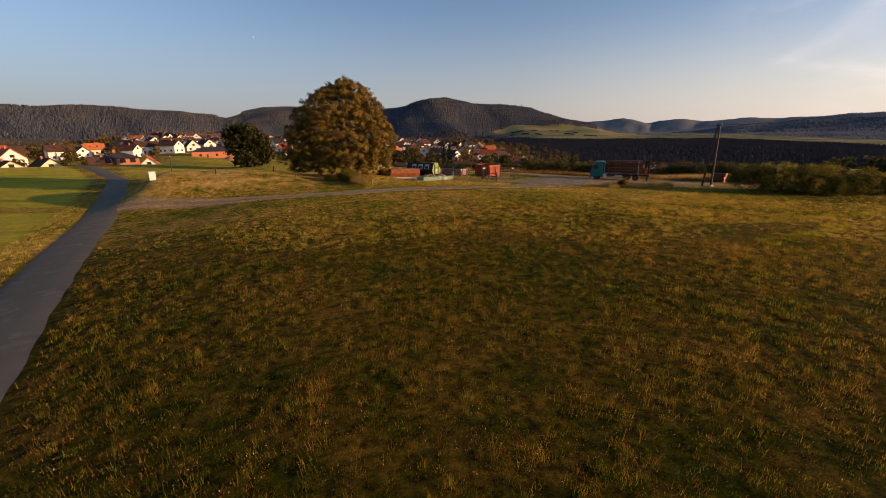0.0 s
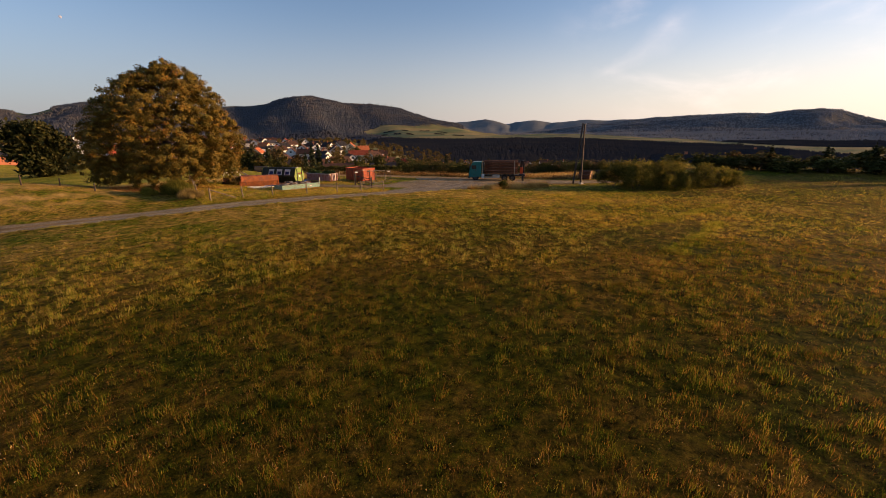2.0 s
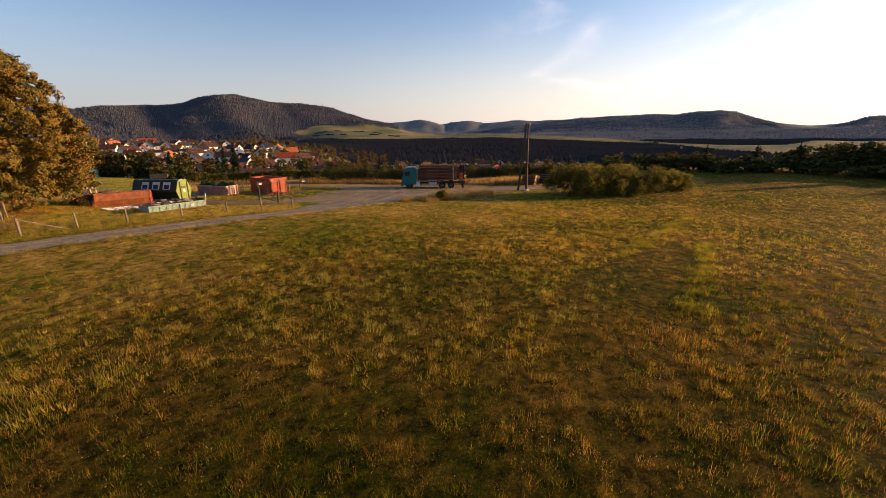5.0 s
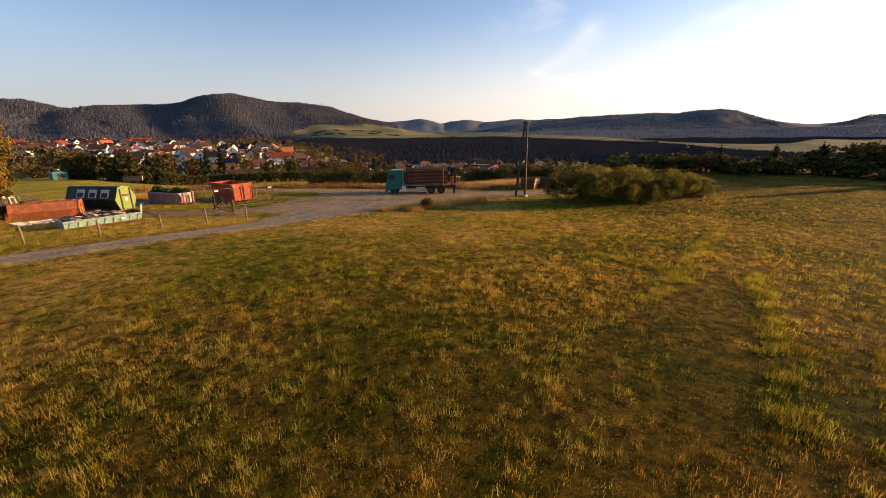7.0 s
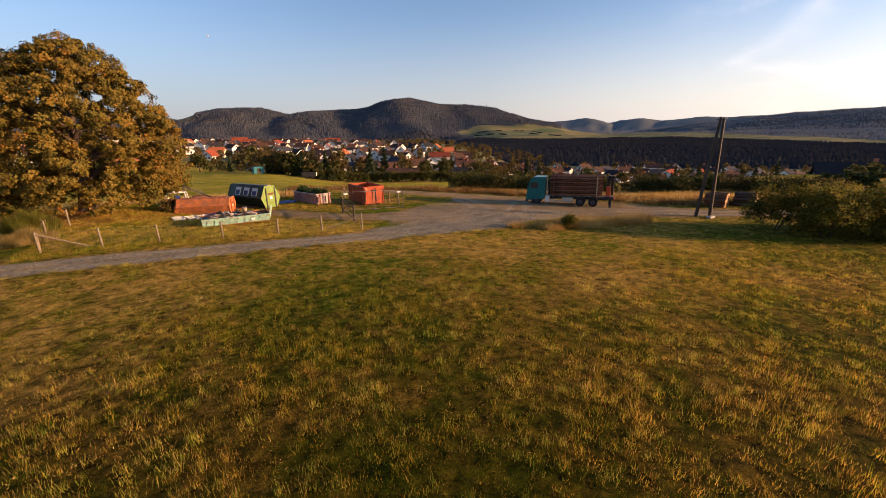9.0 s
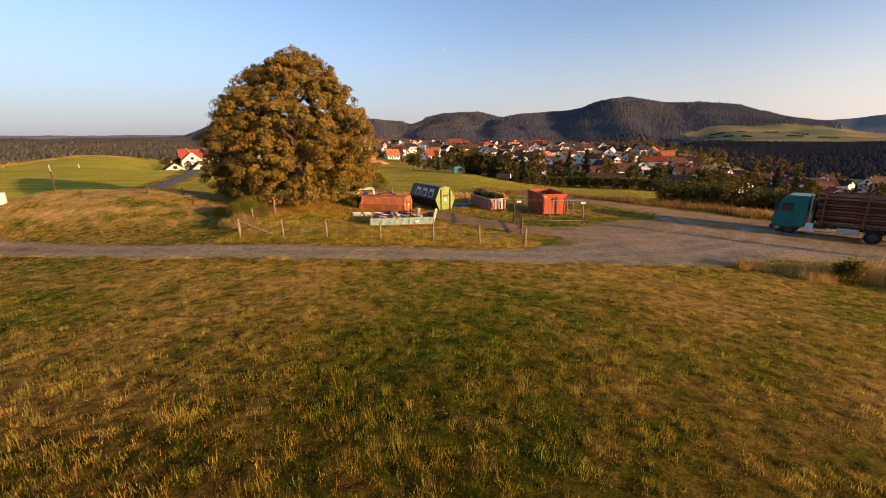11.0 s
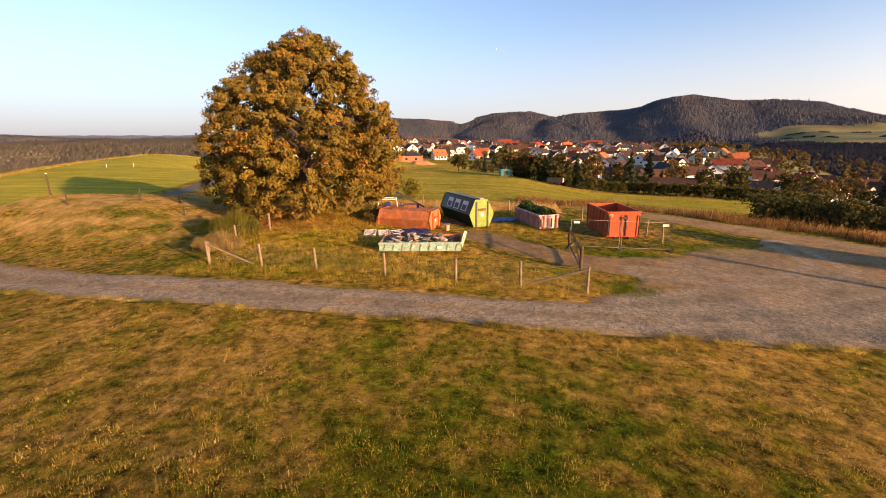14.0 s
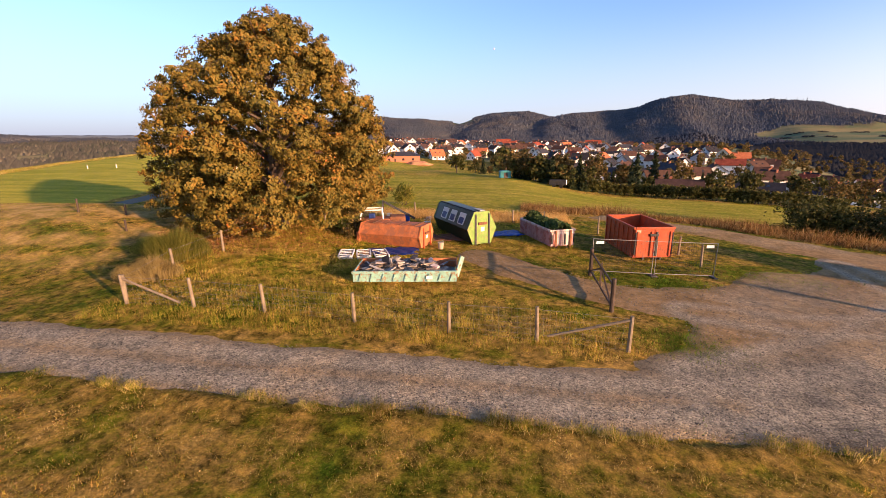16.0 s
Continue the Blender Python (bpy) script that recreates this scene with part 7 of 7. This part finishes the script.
# houses that stand out, placed one by one
SINGLE = [(61, 244, 62, 13, 10.5, 4.2, 38, 0, 0, 0, "big white gabled house behind the garden hedge"), (69, 250, 62, 9, 8, 3.6, 40, 0, 1, 0, "white gabled annexe with brown roof"),
          (-33, 300, 8, 23, 12, 3.6, 24, 3, 4, 6, "long orange brick bungalow with dark hipped roof"), (-44.8, 165, 12, 9.8, 7.5, 2.2, 26, 3, 4, 4, "low brick bungalow with dark hipped roof"),
          (-77, 199, 128, 9.5, 8.5, 2.3, 40, 1, 1, 0, "cream house with timbered gable beside the lane"), (-88, 199, 128, 9, 8, 2.0, 34, 1, 1, 0, "cream house with shallow brown gable"),
          (-103, 236, 125, 11, 9, 4.0, 42, 0, 3, 0, "white house with steep orange roof"), (-122, 266, 35, 11, 9, 4.2, 42, 0, 2, 0, "white house with steep red roof"),
          (-57, 190, 20, 8, 7, 2.2, 42, 1, 1, 0, "low cream house with steep brown roof"), (-46, 205, 100, 9, 7.5, 2.8, 42, 0, 3, 0, "white house with orange roof"),
          (-52, 356, 110, 10, 9, 3.4, 45, 0, 0, 0, "white gabled house with anthracite roof"), (137, 57, -62, 18, 12, 3.2, 36, 2, 0, 0, "large dark-roofed house beyond the thicket"),
          (180, 50, -70, 14, 10, 3.4, 42, 2, 0, 0, "grey house with steep dark roof and skylights"), (78, 164, -20, 11, 7, 2.0, 20, 1, 1, 0, "low bungalow with broad brown roof behind a hedge"),
          (99, 164, -30, 10, 7.5, 2.0, 24, 2, 0, 0, "house with broad dark roof behind the hedge"),
          (-17, 346, 28, 9.5, 8.5, 2.8, 44, 0, 3, 0, "white house with steep orange roof at the field's end"), (-27, 378, 100, 9, 7.5, 4.2, 48, 0, 1, 0, "tall white gable beneath a brown roof"),
          (-42, 415, 12, 13, 9, 2.6, 38, 1, 1, 0, "broad cream house with brown roof"), (9, 364, 60, 8.5, 8, 3.0, 44, 0, 2, 0, "small white house with red roof behind a hedge"),
          (36, 336, 65, 8, 8, 2.8, 42, 0, 1, 0, "white gable with low brown roof"), (-66, 585, 5, 19, 10, 4.0, 34, 0, 2, 0, "long white house beneath a red roof"),
          (-72, 534, 95, 9.5, 9, 4.5, 44, 0, 0, 0, "white gabled house with anthracite roof"), (34, 592, 0, 17, 11, 5.0, 40, 0, 2, 0, "large house with bright red roof"),
          (48, 520, 8, 11, 9, 4.2, 36, 1, 1, 0, "cream house with brown tiled roof"), (146, 596, -8, 18, 11, 4.5, 38, 0, 2, 0, "large white house with red roof on the rise"),
          (112, 338, 60, 11, 10, 3.4, 44, 2, 0, 0, "grey gabled house with dark roof"), (129, 358, 62, 12, 10, 3.6, 40, 0, 1, 0, "white gabled house with broad brown roof"),
          (112, 402, -12, 17, 9, 4.6, 18, 0, 0, 0, "long white house with shallow dark roof"), (133, 412, -14, 16, 9, 4.8, 16, 2, 0, 0, "long pale house with shallow roof"),
          (118, 474, 70, 11, 10, 4.6, 44, 0, 0, 0, "white two-storey gable with anthracite roof"), (137, 490, 65, 10, 9, 4.4, 42, 0, 1, 0, "white gabled house with brown roof")]
for i, (x_, y_, rz_, L_, W_, e_, p_, wi, ri, hp, lab) in enumerate(SINGLE):
    house(x_, y_, rz_, L_, W_, e_, p_, WALLS[wi], ROOFS[ri], lab, seed=i + 1, hip=hp, z=-7.5 if lab.startswith("large dark") else None)
TAKEN = [(p[0], p[1]) for p in SINGLE]
protos = []
rng = np.random.default_rng(21)
spots = []
tries = 0
while len(spots) < 290 and tries < 60000:
    tries += 1
    a_, r_ = rng.uniform(-30, 74), math.sqrt(rng.uniform(0.03, 1)) * 640
    lo = np.interp(a_, [-32, -24, -12, -3, 1, 4, 10, 20, 32, 42, 60, 74], [300, 300, 325, 340, 310, 250, 205, 200, 255, 275, 270, 220])
    hi = np.interp(a_, [-24, -14, 0, 15, 24, 32, 45, 60, 74], [330, 620, 640, 600, 470, 400, 410, 420, 330])
    if not lo < r_ < hi:
        continue
    if len(spots) > 225 and a_ < 34:
        continue
    if rng.uniform() > np.clip(1.25 - (r_ - lo) / (hi - lo) * 0.35, 0, 1):
        continue
    x_, y_ = 20 + r_ * math.sin(radians(a_)), 20 + r_ * math.cos(radians(a_))
    if min([math.hypot(x_ - p, y_ - q_) for p, q_ in spots + TAKEN]) < 17:
        continue
    spots.append((x_, y_))
for i, (x_, y_) in enumerate(spots):
    kk = int(rng.choice(len(KINDS), p=[0.27, 0.24, 0.03, 0.17, 0.03, 0.12, 0.02, 0.12]))
    rot = float(rng.choice([20, 65, 110, 155]) + rng.uniform(-14, 14))
    if i < len(KINDS):
        L_, W_, e_, p_, wi, ri, lab = KINDS[i]
        protos.append(house(x_, y_, rot, L_, W_, e_, p_, WALLS[wi], ROOFS[ri], lab, seed=50 + i))
    else:
        copy_thing(protos[kk], pose(x_, y_, gz(x_, y_), 0, 0, rot))

# small things at the field's end
shed = thing("shed", 29.3, 150, 12, "small turquoise garden shed at the field edge", "shed")
M_TURQ = worn("turquoise_paint", (0.03, 0.18, 0.20), 0.8, scale=2)
part("wall", box(bmesh.new(), -1.4, 1.4, -1.0, 1.0, 0, 1.5, 0.05), M_TURQ, shed)
part("roof", prism(bmesh.new(), [(-1.5, 1.5), (1.5, 1.5), (1.3, 1.85), (0, 2.0), (-1.3, 1.85)], -1.1, 1.1), M_TURQ, shed)
part("door", box(bmesh.new(), -0.5, 0.5, -1.04, -1.003, 0.05, 1.4), M_DARKWOOD, shed)
trailer = thing("trailer", 41.5, 140.0, -14, "dark covered trailer parked along the hedge", "trailer")
part("box_body", box(bmesh.new(), -1.9, 1.9, -1.0, 1.0, 0.6, 1.75, 0.06), M_DARKSTEEL, trailer)
part("end_panel", box(bmesh.new(), 1.91, 1.96, -0.9, 0.9, 0.65, 1.7), M_WHITE, trailer)
for xx in (-0.8, 0.8):
    part("wheel", bar(bmesh.new(), (xx, -1.15, 0.4), (xx, 1.15, 0.4), 0.4, 0.4, 14), M_RUBBER, trailer)
for i, (x_, y_) in enumerate([(-91.5, 148), (-87, 153)]):
    t = thing("marker_post", x_, y_, 0, "white marker post in the green field", "post", "field markers")
    part("pole", bar(bmesh.new(), (0, 0, -0.2), (0, 0, 1.1), 0.1, 0.08, 8), M_WHITE, t)
    part("cap", bar(bmesh.new(), (0, 0, 1.1), (0, 0, 1.16), 0.11, 0.1, 8), M_GREYPAINT, t)

M_DARKLEAF = leafy("dark_leaves", [(0.25, (0.018, 0.026, 0.008)), (0.5, (0.04, 0.045, 0.012)), (0.8, (0.08, 0.07, 0.02))], 0.5, 0.5, 0.1)
# ---- garden trees, hedges, the thicket in the east ----
tp = [tree("broadleaf_tree", 30, 176, 9, 7.5, M_GREEN, 201, "green garden tree among the houses", per_lobe=7, leaves=6, leaf=0.5, group="village trees"),
      tree("broadleaf_tree", 47, 172, 8, 7, M_AUTUMN, 202, "yellow-brown autumn tree among the houses", per_lobe=7, leaves=6, leaf=0.5, group="village trees"),
      tree("broadleaf_tree", 60, 186, 11, 8, M_AUTUMN, 203, "tall rust-tinted tree among the houses", per_lobe=7, leaves=6, leaf=0.5, group="village trees"),
      tree("broadleaf_tree", 12, 198, 7, 7, M_GREEN, 204, "low spreading garden tree", per_lobe=7, leaves=6, leaf=0.5, group="village trees"),
      conifer("spruce", 76, 178, 13, 5.5, 205, "dark green spruce in a garden", "village trees"),
      conifer("spruce", 50, 160, 9, 5, 206, "bushy dark conifer in a garden", "village trees")]
rng = np.random.default_rng(77)
n_t, n_near = 0, 0
far_v = []
while n_t < 1150:
    a_, r_ = rng.uniform(-30, 78), math.sqrt(rng.uniform(0.04, 1)) * 680
    lo = np.interp(a_, [-32, -24, -12, -3, 1, 4, 10, 20, 32, 42, 60, 78], [195, 215, 318, 325, 260, 160, 132, 135, 140, 165, 185, 190])
    if r_ < lo or (a_ > 40 and r_ > 470):
        continue
    x_, y_ = 20 + r_ * math.sin(radians(a_)), 20 + r_ * math.cos(radians(a_))
    if min(math.hypot(x_ - p, y_ - q_) for p, q_ in spots + TAKEN) < 7.5:
        continue
    if r_ < 300 and n_near >= 190:
        continue
    n_t += 1
    sc = rng.uniform(0.5, 0.95)
    if r_ < 300:
        n_near += 1
        o = copy_thing(tp[int(rng.integers(0, 6))], pose(x_, y_, gz(x_, y_), 0, 0, rng.uniform(0, 360)))
        o.scale = (sc, sc, sc * rng.uniform(0.85, 1.15))
    else:
        hgt, wid = rng.uniform(5, 10) * sc, rng.uniform(4.5, 7.5) * sc
        d_ = rng.normal(size=(90, 3))
        d_ /= np.linalg.norm(d_, axis=1)[:, None]
        far_v.append(d_ * np.array([wid / 2, wid / 2, hgt * 0.45]) * rng.uniform(0.6, 1.0, (90, 1)) + np.array([x_, y_, gz(x_, y_) + hgt * 0.52]))
v, q = leaf_cards(rng, np.concatenate(far_v), 0.85)
tagged(new("garden_trees", fast_mesh("garden_trees", v, q, M_AUTUMN)), "autumn-tinted garden trees deeper in the village", "trees", kind="stuff")
# garden trees before the houses at the field's western corner
for x_, y_, sc in ((-74, 206, 0.8), (-80, 214, 0.7), (-86, 211, 0.6), (-92, 216, 0.75), (-98, 212, 0.6), (-106, 222, 0.8), (-70, 216, 0.9), (-112, 238, 0.9)):
    o = copy_thing(tp[int(rng.integers(0, 4))], pose(x_, y_, gz(x_, y_) - 0.3, 0, 0, rng.uniform(0, 360)))
    o.scale = (sc, sc, sc * 0.8)
# hedge and shrubs along the field's far side
EDGE = [(32, 153), (38.5, 147), (45, 142), (60, 144.5), (71, 139), (82, 134.5), (97, 134)]
for i in range(70):
    f = i / 69 * (len(EDGE) - 1)
    k0 = min(int(f), len(EDGE) - 2)
    x_ = EDGE[k0][0] + (EDGE[k0 + 1][0] - EDGE[k0][0]) * (f - k0) + rng.uniform(-0.6, 0.6)
    y_ = EDGE[k0][1] + (EDGE[k0 + 1][1] - EDGE[k0][1]) * (f - k0) + rng.uniform(-0.6, 0.6)
    clipped = f > 2.3
    o = copy_thing(tp[3 if clipped else int(rng.choice([0, 4, 5, 5, 5, 2]))], pose(x_, y_, gz(x_, y_) - 0.3, 0, 0, rng.uniform(0, 360)))
    sc = rng.uniform(0.42, 0.5) if clipped else rng.uniform(0.45, 0.8)
    o.scale = (sc * 1.1, sc * 1.1, sc)
# single trees and shrubs at the field's end
for x_, y_, sc, kind_ in ((22, 200, 0.75, 5), (19, 202, 0.55, 0), (13, 262, 0.5, 3), (25, 176, 0.35, 1), (-6, 318, 0.4, 3), (2, 316, 0.4, 3), (9, 312, 0.45, 3)):
    o = copy_thing(tp[kind_], pose(x_, y_, gz(x_, y_) - 0.2, 0, 0, rng.uniform(0, 360)))
    o.scale = (sc, sc, sc)
heap = thing("soil_heap", -19.5, 287, 10, "heap of orange clay beside the brick bungalow", "soil heap")
bm = bmesh.new()
bmesh.ops.create_icosphere(bm, subdivisions=4, radius=1.0)
for v in bm.verts:
    k_ = 1 + 0.16 * float(noise2(v.co.x * 5 + 3, v.co.y * 4 + v.co.z * 3, 1.0)) + 0.07 * float(noise2(v.co.x * 13, v.co.y * 12, 1.0))
    v.co = Vector((v.co.x * 7.5 * k_, v.co.y * 4.0 * k_, max(-0.3, v.co.z * 2.3 * k_ * (1 - 0.25 * v.co.x))))
part("heap", bm, worn("orange_clay", (0.42, 0.20, 0.10), 0.6, (0.5, 0.27, 0.14), 1.2, 0.95, amount=0.4, fine=9, bump=0.5), heap, smooth=True)
# dark thicket at the meadow's eastern edge
for i in range(64):
    f = i / 63
    x_, y_ = 112 + 14 * math.sin(f * 3) + rng.uniform(-4, 4), 40 - 66 * f + rng.uniform(-3, 3)
    o = copy_thing(tp[int(rng.choice([0, 2, 3, 4, 0, 1]))], pose(x_, y_, gz(x_, y_), 0, 0, rng.uniform(0, 360)))
    sc = rng.uniform(0.5, 0.74) * (0.8 if f < 0.38 else 1.0)
    o.scale = (sc * 1.3, sc * 1.35, sc * rng.uniform(0.55, 0.75) if f < 0.3 else sc * rng.uniform(0.7, 1.0))
for i in range(26):
    f = i / 25
    x_, y_ = 106 + 10 * math.sin(f * 3) + rng.uniform(-3, 3), 52 - 62 * f + rng.uniform(-2, 2)
    o = copy_thing(tp[3], pose(x_, y_, gz(x_, y_) - 0.6, 0, 0, rng.uniform(0, 360)))
    sc = rng.uniform(0.35, 0.6)
    o.scale = (sc * 1.6, sc * 1.6, sc)
tree("broadleaf_tree", -6.0, 132, 11, 12, M_DARKLEAF, 210, "round dark green tree at the field edge", lobes=30, per_lobe=24, leaves=20, leaf=0.42, low=0.05)

# ---- woods on the hills: many single crowns ----
rng = np.random.default_rng(11)


def woods(count, a0, a1, r0, r1, hmin, hmax, name, mat, label, slim=0.3):
    az_ = rng.uniform(a0, a1, count * 3)
    rr_ = np.sqrt(rng.uniform(r0 ** 2, r1 ** 2, count * 3))
    x_, y_ = 20 + rr_ * np.sin(np.radians(az_)), 20 + rr_ * np.cos(np.radians(az_))
    ok = wood_at(az_, rr_, x_, y_)
    x_, y_ = x_[ok][:count], y_[ok][:count]
    k = len(x_)
    h = rng.uniform(hmin, hmax, k)
    w = h * rng.uniform(0.75, 1.2, k) * slim
    z = ground_z(x_, y_)
    a = np.arange(4) * math.pi * 0.5 + rng.uniform(0, 1.5, (k, 1))
    foot = np.stack([np.cos(a), np.sin(a), np.zeros_like(a)], -1) * (w * rng.uniform(0.7, 1.3, (4, k))).T[:, :, None]
    cen = np.stack([x_, y_, z - 0.5], -1)[:, None]
    tip = cen + np.stack([rng.normal(size=k) * 0.1 * w, rng.normal(size=k) * 0.1 * w, h + 0.5], -1)[:, None]
    v_ = np.concatenate([cen + foot, tip], 1)
    f_ = np.array([(0, 1, 4), (1, 2, 4), (2, 3, 4), (3, 0, 4)])
    me = fast_mesh(name, v_.reshape(-1, 3), (f_[None] + 5 * np.arange(k)[:, None, None]).reshape(-1, 3), mat)
    me.polygons.foreach_set("use_smooth", [True] * len(me.polygons))
    return tagged(new(name, me), label, "woodland", kind="stuff")


# hill, valley and distant woods carry bluish haze in their base colour
M_HAZYWOODS = leafy("hill_woods", [(0.28, (0.112, 0.130, 0.158)), (0.5, (0.142, 0.15, 0.162)), (0.68, (0.178, 0.166, 0.152)), (0.85, (0.22, 0.185, 0.145))], 0.006, 0.15, 0.0, 0.0)
M_HAZYVALLEY = leafy("valley_woods", [(0.3, (0.036, 0.044, 0.056)), (0.5, (0.048, 0.053, 0.062)), (0.75, (0.066, 0.062, 0.058))], 0.012, 0.16, 0.0, 0.0)
M_HAZYDISTANT = leafy("distant_woods", [(0.3, (0.23, 0.255, 0.285)), (0.5, (0.27, 0.285, 0.30)), (0.8, (0.32, 0.31, 0.29))], 0.006, 0.2, 0.0, 0.0)
M_WESTWOODS = leafy("western_woods", [(0.28, (0.085, 0.088, 0.055)), (0.5, (0.125, 0.112, 0.08)), (0.72, (0.16, 0.135, 0.092))], 0.012, 0.16, 0.0, 0.0)
woods(64000, -62, 42, 1250, 2340, 5.0, 9.0, "hill_woods", M_HAZYWOODS, "dark mixed woods on the long hill", 0.42)
woods(32000, 18, 108, 470, 1500, 3.0, 5.5, "valley_woods", M_HAZYVALLEY, "dark woods on the valley flank", 0.8)
woods(24000, 44, 108, 1500, 3230, 4.0, 7.0, "distant_woods", M_HAZYDISTANT, "woods on the far hills", 0.55)
woods(18000, -75, -22, 510, 1400, 4.0, 7.5, "western_woods", M_WESTWOODS, "mixed woods behind the green field", 0.62)
woods(9, 29.6, 32.4, 2275, 2315, 14, 22, "ridge_trees", M_HAZYWOODS, "a few tall trees standing on the ridge", 0.14)

# hedgerows and single trees across the fields on the far slope
hp = []
for a0, r0, a1, r1, cnt in ((33, 1180, 42, 1230, 60), (30.5, 1420, 36, 1330, 60), (31, 1590, 34.5, 1530, 26), (35, 1560, 40, 1640, 40), (38, 1420, 43, 1500, 36), (48, 1420, 56, 1370, 70), (58, 1180, 66, 1230, 60), (66, 1130, 80, 1300, 90), (72, 1700, 92, 1500, 80)):
    for i in range(cnt):
        if math.sin(i * 0.33 + a0) < -0.2:
            continue
        f = i / cnt + rng.uniform(-0.01, 0.01)
        a_, r_ = radians(a0 + (a1 - a0) * f), r0 + (r1 - r0) * f + rng.uniform(-5, 5)
        x_, y_ = 20 + r_ * math.sin(a_), 20 + r_ * math.cos(a_)
        h_ = rng.uniform(2, 5)
        hp.append(np.array([x_, y_, gz(x_, y_) + h_ * 0.45]) + rng.normal(size=(16, 3)) * np.array([h_ * 0.4, h_ * 0.4, h_ * 0.22]))
v, q = leaf_cards(rng, np.concatenate(hp), 1.6)
tagged(new("field_hedges", fast_mesh("field_hedges", v, q, M_HAZYVALLEY)), "dark hedgerows and trees across the distant fields", "hedge", kind="stuff")

# the moon by day, over the long hill
M_MOON = bpy.data.materials.new("moon")
M_MOON.use_nodes = True
moon_glow = M_MOON.node_tree.nodes["Principled BSDF"]
moon_glow.inputs["Base Color"].default_value = (0.12, 0.12, 0.12, 1)
# emission stands in for sunlight on its face
moon_glow.inputs["Emission Color"].default_value = (0.86, 0.88, 0.92, 1)
moon_glow.inputs["Emission Strength"].default_value = 0.3
bm = bmesh.new()
bmesh.ops.create_uvsphere(bm, u_segments=20, v_segments=12, radius=11)
me = bpy.data.meshes.new("moon")
bm.to_mesh(me)
bm.free()
me.materials.append(M_MOON)
moon = new("moon", me)
moon.location = (20 - 50, 4500, 885)
tagged(moon, "small pale day moon in the clear sky", "moon", kind="structure")
